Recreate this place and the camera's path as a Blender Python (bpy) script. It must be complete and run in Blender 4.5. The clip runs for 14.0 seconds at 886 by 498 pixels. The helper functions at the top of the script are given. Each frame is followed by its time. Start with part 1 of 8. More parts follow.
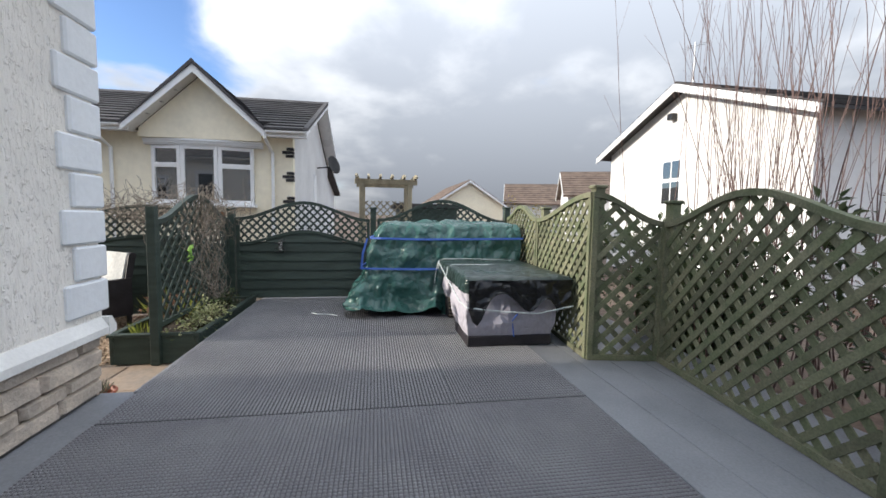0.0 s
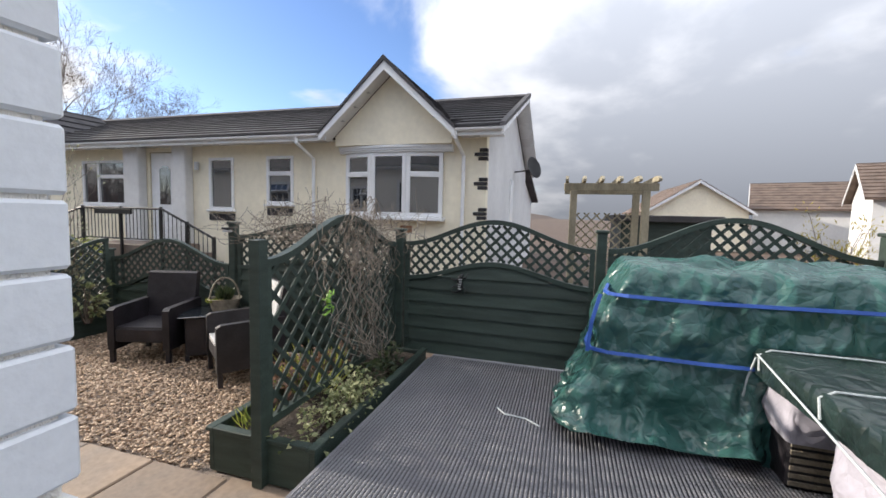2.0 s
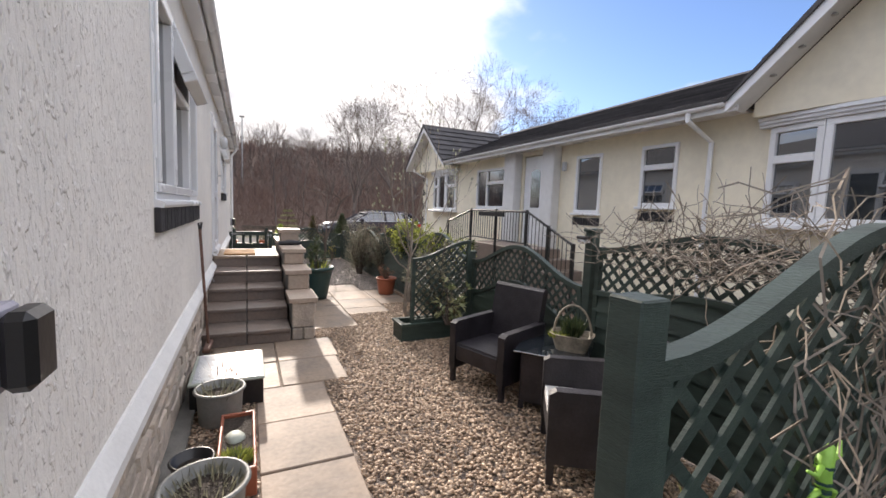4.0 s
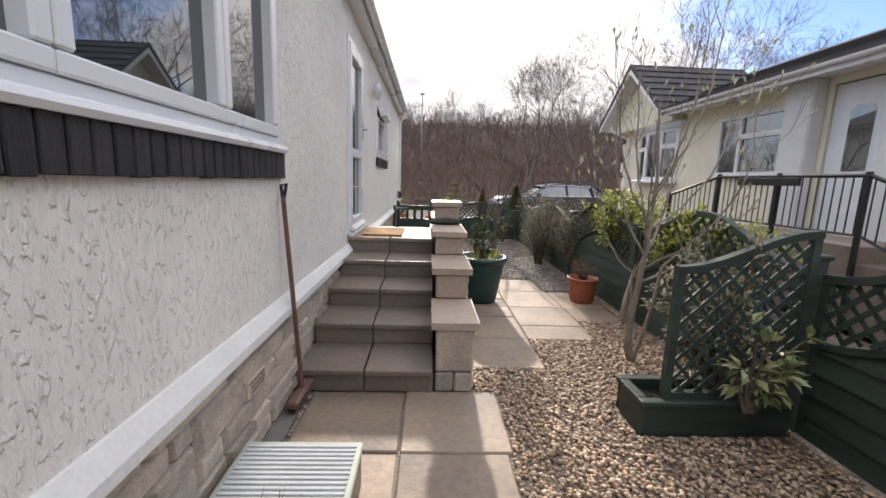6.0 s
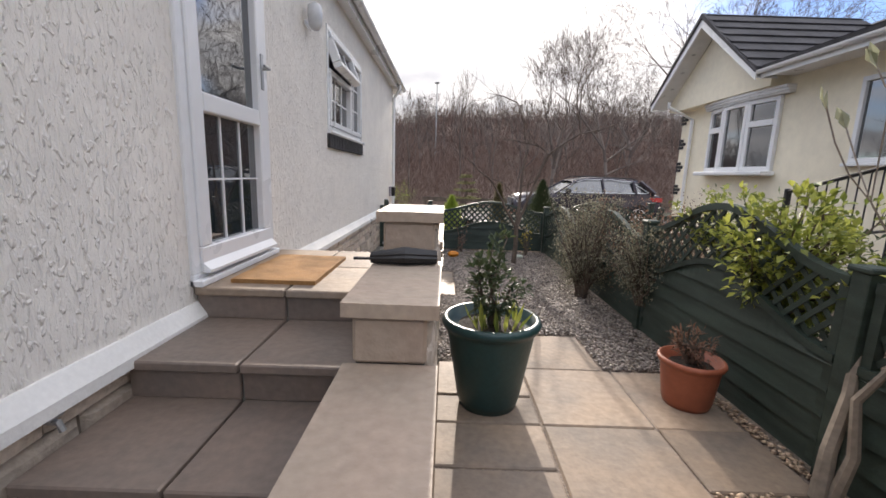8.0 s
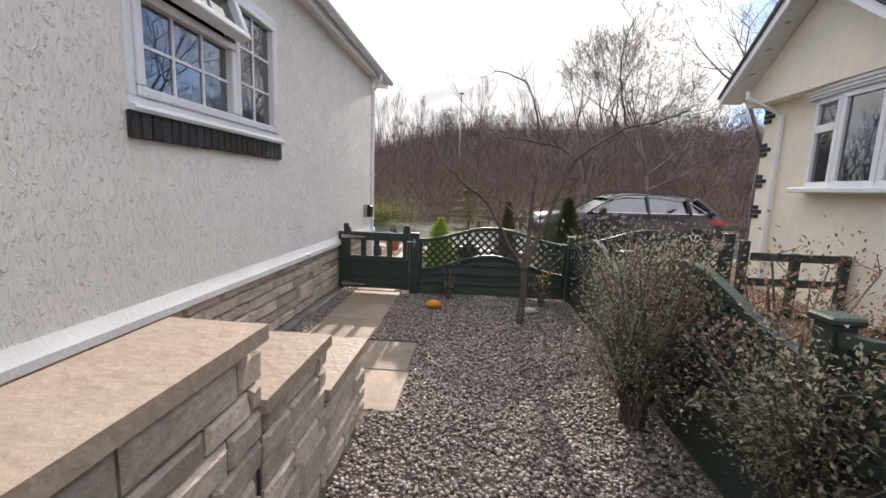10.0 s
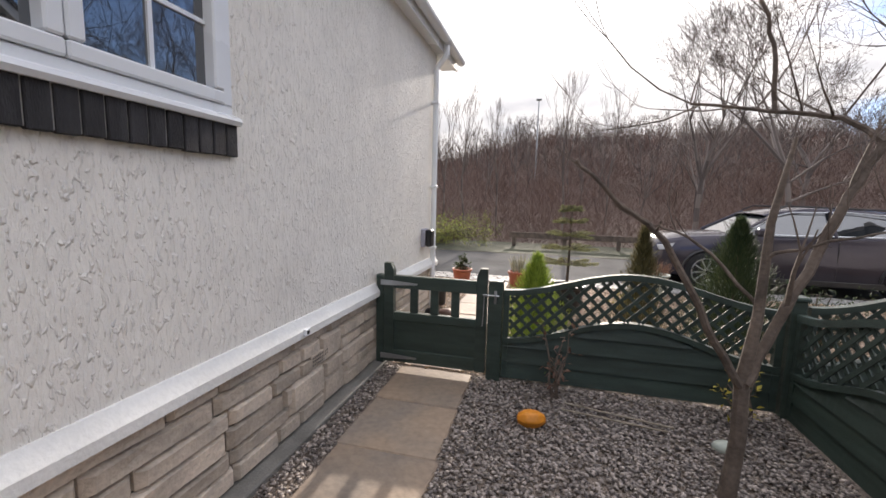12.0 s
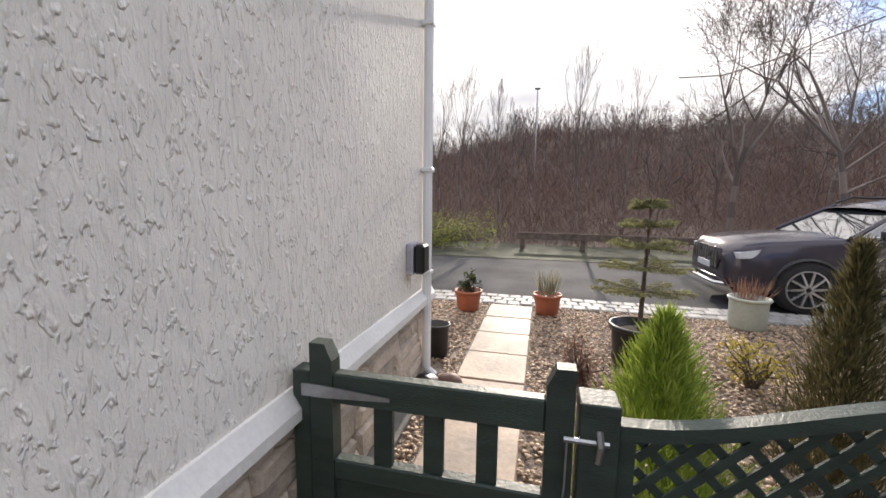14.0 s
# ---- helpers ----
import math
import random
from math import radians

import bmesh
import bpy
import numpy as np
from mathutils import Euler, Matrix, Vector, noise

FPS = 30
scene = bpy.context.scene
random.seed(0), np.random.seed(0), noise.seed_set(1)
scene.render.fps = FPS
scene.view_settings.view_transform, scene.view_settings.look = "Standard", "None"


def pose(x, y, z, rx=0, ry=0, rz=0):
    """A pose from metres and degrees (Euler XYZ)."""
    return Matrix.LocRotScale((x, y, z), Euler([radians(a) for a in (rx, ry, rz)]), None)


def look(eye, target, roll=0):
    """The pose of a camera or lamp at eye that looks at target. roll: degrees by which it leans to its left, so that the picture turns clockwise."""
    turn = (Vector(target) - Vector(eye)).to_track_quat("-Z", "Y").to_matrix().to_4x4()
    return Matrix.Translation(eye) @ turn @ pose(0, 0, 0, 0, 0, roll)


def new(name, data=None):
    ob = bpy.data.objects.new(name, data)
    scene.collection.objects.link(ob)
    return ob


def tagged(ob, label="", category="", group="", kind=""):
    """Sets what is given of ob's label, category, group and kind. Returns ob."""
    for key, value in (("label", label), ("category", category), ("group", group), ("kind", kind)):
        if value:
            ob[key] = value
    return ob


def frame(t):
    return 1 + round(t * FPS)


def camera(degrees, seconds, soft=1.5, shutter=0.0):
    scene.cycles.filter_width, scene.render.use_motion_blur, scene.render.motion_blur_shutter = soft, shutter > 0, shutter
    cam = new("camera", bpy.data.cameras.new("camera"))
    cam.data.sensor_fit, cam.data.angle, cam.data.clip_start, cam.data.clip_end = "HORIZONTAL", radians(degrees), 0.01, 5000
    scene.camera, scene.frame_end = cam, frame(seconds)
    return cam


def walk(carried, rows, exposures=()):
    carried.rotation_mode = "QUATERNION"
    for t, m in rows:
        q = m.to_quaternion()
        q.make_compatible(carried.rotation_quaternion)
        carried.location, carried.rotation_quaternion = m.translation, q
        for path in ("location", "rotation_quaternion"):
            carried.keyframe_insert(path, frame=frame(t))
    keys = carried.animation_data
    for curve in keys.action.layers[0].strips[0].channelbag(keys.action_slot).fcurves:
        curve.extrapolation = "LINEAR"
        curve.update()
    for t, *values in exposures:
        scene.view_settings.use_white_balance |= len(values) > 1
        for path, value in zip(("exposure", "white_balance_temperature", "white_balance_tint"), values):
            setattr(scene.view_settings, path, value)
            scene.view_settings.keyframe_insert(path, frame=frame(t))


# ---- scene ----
cam = camera(94.2, 14.0, soft=1.6)
PATH = [
    (0, (-3.043, 0.849, 1.436), (-1.077, 0.518, 1.276), 1.0),
    (0.5, (-2.408, 0.85, 1.533), (-0.427, 0.628, 1.373), 1.0),
    (1, (-1.874, 0.911, 1.63), (0.12, 0.867, 1.473), 1.0),
    (1.5, (-1.329, 0.97, 1.64), (0.652, 1.19, 1.481), 1.2),
    (2, (-0.834, 1.155, 1.638), (1.074, 1.732, 1.478), 1.4),
    (2.5, (-0.371, 1.383, 1.632), (1.368, 2.357, 1.467), 1.7),
    (3, (-0.01, 1.677, 1.626), (1.46, 3.022, 1.454), 1.8),
    (3.5, (0.274, 1.99, 1.636), (1.432, 3.61, 1.453), 2.0),
    (4, (0.469, 2.341, 1.62), (1.327, 4.138, 1.43), 2.2),
    (4.2, (0.504, 2.526, 1.612), (1.248, 4.372, 1.413), 2.6),
    (6.3, (0.88, 5.167, 1.406), (0.921, 7.138, 1.072), 1.9),
    (6.5, (0.884, 5.437, 1.385), (0.909, 7.41, 1.055), 2.0),
    (7, (0.958, 6.067, 1.384), (0.958, 8.037, 1.039), 1.9),
    (7.5, (1.084, 6.683, 1.402), (1.078, 8.651, 1.049), 1.9),
    (8, (1.245, 7.263, 1.396), (1.238, 9.231, 1.042), 1.8),
    (8.2, (1.312, 7.495, 1.367), (1.322, 9.465, 1.025), 2.0),
    (10.3, (1.902, 9.888, 1.452), (1.693, 11.857, 1.166), 1.7),
    (10.5, (1.916, 10.126, 1.465), (1.665, 12.09, 1.186), 1.4),
    (11, (1.779, 10.685, 1.481), (1.438, 12.639, 1.22), 1.5),
    (11.5, (1.63, 11.197, 1.47), (1.2, 13.135, 1.223), 1.3),
    (12, (1.445, 11.672, 1.473), (0.953, 13.595, 1.231), 1.4),
    (12.5, (1.294, 12.064, 1.45), (0.766, 13.978, 1.207), 1.4),
    (13, (1.148, 12.669, 1.459), (0.597, 14.576, 1.215), 1.4),
    (13.5, (0.993, 13.185, 1.45), (0.463, 15.099, 1.211), 1.4),
    (14, (0.869, 13.692, 1.432), (0.406, 15.621, 1.175), 0.8),
]
EXPOSURES = [(0, 0.80, 6480, 9.5), (1.5, 0.82, 6520, 11), (4, 0.80, 6660, 15), (7, 0.78, 6640, 14), (10.5, 0.74, 6660, 14.5), (14, 0.70, 6660, 14.5)]
walk(cam, [(t, look(eye, target, roll)) for t, eye, target, roll in PATH], EXPOSURES)

# ---- light ----
SUN_AZ, SUN_EL = 0.5, 19.0            # degrees right of +y, and above the ground


def way(az, el):
    a, e = radians(az), radians(el)
    return Vector((math.sin(a) * math.cos(e), math.cos(a) * math.cos(e), math.sin(e)))


def sky():
    w = bpy.data.worlds.new("sky")
    scene.world = w
    w.use_nodes = True
    nt = w.node_tree
    nt.nodes.clear()
    N, L = nt.nodes.new, nt.links.new

    def math_node(op, a, b=None, c=None):
        n = N("ShaderNodeMath")
        n.operation = op
        for i, v in enumerate((a, b, c)):
            if v is None:
                continue
            if hasattr(v, "links"):
                L(v, n.inputs[i])
            else:
                n.inputs[i].default_value = v
        return n.outputs[0]

    def ramp(v, lo, hi):
        n = N("ShaderNodeMapRange")
        n.interpolation_type = "SMOOTHSTEP"
        L(v, n.inputs[0])
        n.inputs[1].default_value, n.inputs[2].default_value = lo, hi
        return n.outputs[0]

    def mix(f, a, b):
        n = N("ShaderNodeMix")
        n.data_type = "RGBA"
        L(f, n.inputs[0]) if hasattr(f, "links") else None
        for s, v in ((n.inputs[6], a), (n.inputs[7], b)):
            if hasattr(v, "links"):
                L(v, s)
            else:
                s.default_value = (*v, 1)
        return n.outputs[2]

    tc = N("ShaderNodeTexCoord")
    nish = N("ShaderNodeTexSky")
    nish.sky_type, nish.sun_disc = "NISHITA", False
    nish.sun_elevation, nish.sun_rotation = radians(SUN_EL), radians(SUN_AZ)
    nish.dust_density, nish.ozone_density = 0.6, 2.0
    sep = N("ShaderNodeSeparateXYZ")
    L(tc.outputs["Generated"], sep.inputs[0])
    # flat cloud layer: the direction divided by its height
    up = math_node("MAXIMUM", sep.outputs[2], 0.0)
    lift = math_node("ADD", up, 0.30)
    comb = N("ShaderNodeCombineXYZ")
    L(math_node("DIVIDE", sep.outputs[0], lift), comb.inputs[0])
    L(math_node("DIVIDE", sep.outputs[1], lift), comb.inputs[1])
    noi = N("ShaderNodeTexNoise")
    noi.inputs["Scale"].default_value = 1.75
    noi.inputs["Detail"].default_value = 9
    noi.inputs["Roughness"].default_value = 0.50
    noi.inputs["Distortion"].default_value = 0.35
    off = N("ShaderNodeVectorMath")
    off.operation = "ADD"
    off.inputs[1].default_value = (CLOUD_X, CLOUD_Y, 3.0)
    L(comb.outputs[0], off.inputs[0])
    L(off.outputs[0], noi.inputs["Vector"])
    big = N("ShaderNodeTexNoise")
    big.inputs["Scale"].default_value = 2.6
    big.inputs["Detail"].default_value = 6
    L(off.outputs[0], big.inputs["Vector"])

    def facing(az, el):
        n = N("ShaderNodeVectorMath")
        n.operation = "DOT_PRODUCT"
        n.inputs[1].default_value = way(az, el)
        L(tc.outputs["Generated"], n.inputs[0])
        return n.outputs["Value"]

    glow = facing(SUN_AZ, SUN_EL)
    clear = math_node("MULTIPLY", ramp(facing(48, 20), 0.86, 0.985), 0.165)      # the open stretch of sky
    bank = math_node("MULTIPLY", ramp(facing(116, 9), 0.80, 0.98), 0.20)       # the heavy bank over the far houses
    haze = math_node("MULTIPLY", ramp(glow, 0.72, 0.97), 0.26)
    dens = math_node("ADD", math_node("SUBTRACT", noi.outputs[0], clear), math_node("ADD", bank, haze))
    cover = ramp(dens, 0.35, 0.55)
    thick = ramp(math_node("ADD", math_node("ADD", math_node("MULTIPLY", noi.outputs[0], 0.5), math_node("MULTIPLY", big.outputs[0], 0.5)), math_node("MULTIPLY", bank, 0.9)), 0.44, 0.66)
    sunny = ramp(glow, 0.15, 0.97)
    shade = mix(sunny, (0.225, 0.245, 0.28), (0.36, 0.37, 0.39))
    lit = mix(sunny, (0.39, 0.405, 0.43), (0.61, 0.60, 0.585))
    # an overcast layer is brighter overhead than near the horizon
    dome = N("ShaderNodeVectorMath")
    dome.operation = "SCALE"
    L(mix(thick, lit, shade), dome.inputs[0])
    L(math_node("MULTIPLY_ADD", up, 2.15, 0.47), dome.inputs["Scale"])
    cloud = dome.outputs[0]
    tint = N("ShaderNodeVectorMath")
    tint.operation = "MULTIPLY"
    tint.inputs[1].default_value = (SKY_GAIN * 0.86, SKY_GAIN * 0.97, SKY_GAIN * 1.22)
    L(nish.outputs[0], tint.inputs[0])
    whole = mix(cover, tint.outputs[0], cloud)
    bg = N("ShaderNodeBackground")
    L(whole, bg.inputs[0])
    bg.inputs[1].default_value = 1.45
    out = N("ShaderNodeOutputWorld")
    L(bg.outputs[0], out.inputs[0])


CLOUD_X, CLOUD_Y, SKY_GAIN = 0.0, 0.0, 0.078
sky()
sun_data = bpy.data.lights.new("sun", "SUN")
sun_data.energy, sun_data.angle, sun_data.color = 3.4, radians(1.0), (1.0, 0.92, 0.80)
sun = new("sun", sun_data)
sun.matrix_world = look((0, 0, 30), Vector((0, 0, 30)) - way(SUN_AZ, SUN_EL))

# ---- materials ----
def mat(name, base, rough=0.7, var=0.18, scale=3.0, grain=40.0, bump=0.25, dist=0.01, metal=0.0, stretch=(1, 1, 1), tint=None, each=0.0, spec=0.5, dark=None, stain=0.0):
    """Base colour with large stains and fine grain; tint: a second colour for the stains; each: change from piece to piece."""
    m = bpy.data.materials.new(name)
    m.use_nodes = True
    nt = m.node_tree
    b = nt.nodes["Principled BSDF"]
    N, L = nt.nodes.new, nt.links.new
    tc, mp = N("ShaderNodeTexCoord"), N("ShaderNodeMapping")
    mp.inputs["Scale"].default_value = stretch
    L(tc.outputs["Object"], mp.inputs[0])
    vec = mp.outputs[0]
    if each:
        inf = N("ShaderNodeObjectInfo")
        mul = N("ShaderNodeVectorMath")
        mul.operation = "SCALE"
        mul.inputs[0].default_value = (7, 11, 5)
        L(inf.outputs["Random"], mul.inputs["Scale"])
        add = N("ShaderNodeVectorMath")
        L(vec, add.inputs[0]), L(mul.outputs[0], add.inputs[1])
        vec = add.outputs[0]
    n1, n2 = N("ShaderNodeTexNoise"), N("ShaderNodeTexNoise")
    n1.inputs["Scale"].default_value, n2.inputs["Scale"].default_value = scale, grain
    n1.inputs["Detail"].default_value, n2.inputs["Detail"].default_value = 5, 4
    L(vec, n1.inputs["Vector"]), L(vec, n2.inputs["Vector"])
    mx = N("ShaderNodeMix")
    mx.data_type = "RGBA"
    mx.inputs[6].default_value = (*base, 1)
    mx.inputs[7].default_value = (*(tint or [c * (1 - 2 * var) for c in base]), 1)
    mr = N("ShaderNodeMapRange")
    mr.inputs[1].default_value, mr.inputs[2].default_value = 0.38, 0.68
    L(n1.outputs[0], mr.inputs[0]), L(mr.outputs[0], mx.inputs[0])
    hsv = N("ShaderNodeHueSaturation")
    L(mx.outputs[2], hsv.inputs["Color"])
    val = N("ShaderNodeMapRange")
    val.inputs[1].default_value, val.inputs[2].default_value = 0.25, 0.75
    val.inputs[3].default_value, val.inputs[4].default_value = 1 - var, 1 + var
    L(n2.outputs[0], val.inputs[0])
    v = val.outputs[0]
    if each:
        er = N("ShaderNodeMapRange")
        er.inputs[3].default_value, er.inputs[4].default_value = 1 - each, 1 + each
        L(inf.outputs["Random"], er.inputs[0])
        mm = N("ShaderNodeMath")
        mm.operation = "MULTIPLY"
        L(v, mm.inputs[0]), L(er.outputs[0], mm.inputs[1])
        v = mm.outputs[0]
    L(v, hsv.inputs["Value"])
    L(hsv.outputs[0], b.inputs["Base Color"])
    rr = N("ShaderNodeMapRange")
    rr.inputs[3].default_value, rr.inputs[4].default_value = max(0.03, rough - 0.12), min(1, rough + 0.12)
    L(n1.outputs[0], rr.inputs[0]), L(rr.outputs[0], b.inputs["Roughness"])
    b.inputs["Metallic"].default_value = metal
    b.inputs["Specular IOR Level"].default_value = spec
    if bump:
        bp = N("ShaderNodeBump")
        bp.inputs["Strength"].default_value, bp.inputs["Distance"].default_value = bump, dist
        L(n2.outputs[0], bp.inputs["Height"]), L(bp.outputs[0], b.inputs["Normal"])
    return m


def leaf_mat(name, a, b2, rough=0.45, thin=0.0):
    """Leaves and stones of one joined mesh: colour from island to island between two colours."""
    m = bpy.data.materials.new(name)
    m.use_nodes = True
    nt = m.node_tree
    b = nt.nodes["Principled BSDF"]
    g, mx = nt.nodes.new("ShaderNodeNewGeometry"), nt.nodes.new("ShaderNodeMix")
    mx.data_type = "RGBA"
    mx.inputs[6].default_value, mx.inputs[7].default_value = (*a, 1), (*b2, 1)
    nt.links.new(g.outputs["Random Per Island"], mx.inputs[0])
    nt.links.new(mx.outputs[2], b.inputs["Base Color"])
    b.inputs["Roughness"].default_value = rough
    if thin:      # the share of light that passes through the blade
        tl, ms = nt.nodes.new("ShaderNodeBsdfTranslucent"), nt.nodes.new("ShaderNodeMixShader")
        ms.inputs[0].default_value = thin
        nt.links.new(mx.outputs[2], tl.inputs["Color"])
        nt.links.new(b.outputs[0], ms.inputs[1]), nt.links.new(tl.outputs[0], ms.inputs[2])
        nt.links.new(ms.outputs[0], nt.nodes["Material Output"].inputs["Surface"])
    return m


def render_mat(name, base, relief):
    """Roughcast: trowelled coat with downward runs and scattered blobs."""
    m = mat(name, base, rough=0.85, var=0.05, scale=1.2, grain=9.0, bump=0, spec=0.25)
    nt = m.node_tree
    b = nt.nodes["Principled BSDF"]
    N, L = nt.nodes.new, nt.links.new
    tc = N("ShaderNodeTexCoord")

    def layer(sc, stretch, detail, lo, hi, distort=0.0):
        mp, n, r = N("ShaderNodeMapping"), N("ShaderNodeTexNoise"), N("ShaderNodeMapRange")
        mp.inputs["Scale"].default_value = stretch
        L(tc.outputs["Object"], mp.inputs[0]), L(mp.outputs[0], n.inputs["Vector"])
        n.inputs["Scale"].default_value, n.inputs["Detail"].default_value, n.inputs["Distortion"].default_value = sc, detail, distort
        r.inputs[1].default_value, r.inputs[2].default_value = lo, hi
        L(n.outputs[0], r.inputs[0])
        return r.outputs[0]

    def add(a, c, k):
        n = N("ShaderNodeMath")
        n.operation = "MULTIPLY_ADD"
        L(c, n.inputs[0])
        n.inputs[1].default_value = k
        L(a, n.inputs[2])
        return n.outputs[0]

    runs = layer(44, (1, 1, 0.24), 3, 0.44, 0.72, 0.5)
    blobs = layer(42, (1, 1, 0.50), 2, 0.575, 0.66, 0.25)
    lumps = layer(25, (1, 1, 0.55), 2, 0.60, 0.66, 0.30)
    fine = layer(160, (1, 1, 0.6), 2, 0.3, 0.7)
    h = add(add(add(blobs, lumps, 0.75), runs, 0.42), fine, 0.10)
    bp = N("ShaderNodeBump")
    bp.inputs["Strength"].default_value, bp.inputs["Distance"].default_value = relief, 0.018
    L(h, bp.inputs["Height"]), L(bp.outputs[0], b.inputs["Normal"])
    return m


def glass_mat(name, tint=(0.02, 0.025, 0.03)):
    m = bpy.data.materials.new(name)
    m.use_nodes = True
    b = m.node_tree.nodes["Principled BSDF"]
    b.inputs["Base Color"].default_value = (*tint, 1)
    b.inputs["Roughness"].default_value = 0.02
    b.inputs["IOR"].default_value = 2.0
    b.inputs["Specular IOR Level"].default_value = 0.9
    return m


WALL = render_mat("white_roughcast", (0.87, 0.83, 0.765), 0.60)
QUOIN = mat("white_quoin_paint", (0.78, 0.80, 0.82), 0.7, 0.04, 2, 30, 0.25)
LEDGE = mat("white_ledge", (0.80, 0.79, 0.76), 0.75, 0.05, 3, 50, 0.3)
STONE = mat("plinth_stone", (0.54, 0.455, 0.37), 0.85, 0.16, 5, 45, 0.7, 0.012, tint=(0.36, 0.31, 0.26), each=0.22)
MORTAR = mat("grey_mortar", (0.20, 0.19, 0.17), 0.95, 0.15, 6, 90, 0.4)
PALEMORTAR = mat("pale_mortar", (0.46, 0.44, 0.42), 0.95, 0.15, 6, 90, 0.3)
UPVC = mat("white_upvc", (0.80, 0.81, 0.82), 0.28, 0.02, 1, 5, 0.0)
GLASS = glass_mat("window_glass")
BLACKBRICK = mat("black_brick", (0.035, 0.033, 0.036), 0.75, 0.25, 6, 60, 0.6, stretch=(4, 4, 1), each=0.3)
CREAM = render_mat("cream_render", (0.88, 0.815, 0.65), 0.10)
CREAM2 = render_mat("white_render", (0.69, 0.69, 0.685), 0.10)
TILE = mat("dark_roof_tile", (0.060, 0.056, 0.058), 0.75, 0.22, 2, 40, 0.4, each=0.2)
TILE_BROWN = mat("brown_roof_tile", (0.16, 0.115, 0.09), 0.8, 0.2, 2, 30, 0.4)
GREEN = mat("dark_green_stain", (0.034, 0.054, 0.042), 0.55, 0.2, 2.5, 60, 0.35, stretch=(1, 1, 6), each=0.12)
LATTICE = mat("weathered_green_lattice", (0.145, 0.145, 0.092), 0.85, 0.28, 4, 70, 0.4, tint=(0.085, 0.105, 0.055), each=0.25)
SLAB = mat("sandstone_paving", (0.32, 0.235, 0.165), 0.66, 0.16, 2.4, 26, 0.35, 0.01, tint=(0.225, 0.185, 0.15), each=0.2)
STEPSLAB = mat("brown_step_slab", (0.205, 0.155, 0.125), 0.5, 0.14, 2.5, 30, 0.3, 0.01, tint=(0.165, 0.135, 0.115), each=0.10)
CAPSTONE = mat("sandstone_coping", (0.40, 0.305, 0.235), 0.6, 0.12, 3, 25, 0.5, 0.014, tint=(0.38, 0.31, 0.24), each=0.1)
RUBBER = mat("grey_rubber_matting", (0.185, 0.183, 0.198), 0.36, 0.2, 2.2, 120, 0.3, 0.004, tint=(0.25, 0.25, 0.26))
# the same rubber coloured darker, to paint shade between the ribs
RUBBER_GROOVE = mat("rubber_groove_shade", (0.045, 0.045, 0.05), 0.6, 0.2, 2.2, 120, 0.3, 0.004)
DECKPAINT = mat("grey_deck_board", (0.205, 0.215, 0.235), 0.55, 0.14, 1.6, 70, 0.25, 0.004)
SOIL = mat("dark_soil", (0.045, 0.032, 0.022), 0.95, 0.3, 8, 60, 0.9, 0.02)
GRAVELBED = mat("gravel_bed", (0.30, 0.24, 0.19), 0.9, 0.35, 9, 70, 1.0, 0.02, tint=(0.17, 0.135, 0.11))
STONES = leaf_mat("gravel_stones", (0.21, 0.135, 0.085), (0.68, 0.51, 0.36), 0.6)
STONES_GREY = leaf_mat("grey_brown_gravel_stones", (0.085, 0.068, 0.060), (0.47, 0.40, 0.35), 0.55)
ASPHALT = mat("asphalt", (0.048, 0.050, 0.055), 0.92, 0.2, 0.8, 120, 0.5, 0.006, spec=0.15)
EARTH = mat("leaf_litter_earth", (0.12, 0.08, 0.058), 0.95, 0.3, 0.5, 8, 0.6, 0.05, tint=(0.08, 0.058, 0.042))
GRASS = mat("verge_grass", (0.050, 0.055, 0.024), 0.9, 0.3, 1.5, 40, 0.8, 0.03)
COBBLE = mat("granite_sett", (0.34, 0.33, 0.31), 0.7, 0.15, 6, 50, 0.5, each=0.2)
TARP = mat("green_tarpaulin", (0.034, 0.103, 0.090), 0.27, 0.2, 2.5, 11, 0.25, 0.02, tint=(0.024, 0.075, 0.068))
TARP2 = mat("dark_green_tarpaulin", (0.022, 0.040, 0.036), 0.30, 0.25, 3, 16, 0.5, 0.02)
BLACKPOLY = mat("black_sheet", (0.010, 0.010, 0.011), 0.22, 0.3, 3, 14, 0.4, 0.015)
GREYPOLY = mat("grey_woven_cover", (0.44, 0.42, 0.48), 0.65, 0.1, 4, 30, 0.3)
BLUE = mat("blue_webbing", (0.03, 0.10, 0.42), 0.5, 0.1, 5, 60, 0.2)
ROPE = mat("pale_rope", (0.55, 0.60, 0.60), 0.7, 0.1, 20, 90, 0.3)
RATTAN = mat("dark_rattan", (0.022, 0.018, 0.022), 0.5, 0.3, 6, 60, 0.6, 0.006)
WICKER = mat("pale_wicker", (0.32, 0.27, 0.20), 0.7, 0.25, 10, 70, 0.6)
CUSHION = mat("grey_white_cushion", (0.60, 0.60, 0.58), 0.85, 0.1, 30, 80, 0.3)
BARK = mat("brown_bark", (0.15, 0.115, 0.09), 0.9, 0.25, 8, 50, 0.6, 0.01)
TWIG = mat("grey_twigs", (0.27, 0.225, 0.18), 0.9, 0.2, 6, 30, 0.2)
REDTWIG = mat("dark_red_twigs", (0.16, 0.10, 0.088), 0.8, 0.2, 6, 30, 0.2)
BRUSH = leaf_mat("brown_brushwood", (0.095, 0.060, 0.048), (0.235, 0.158, 0.128), 0.9)
TREEBARK = leaf_mat("far_bark", (0.09, 0.072, 0.062), (0.19, 0.155, 0.135), 0.9)
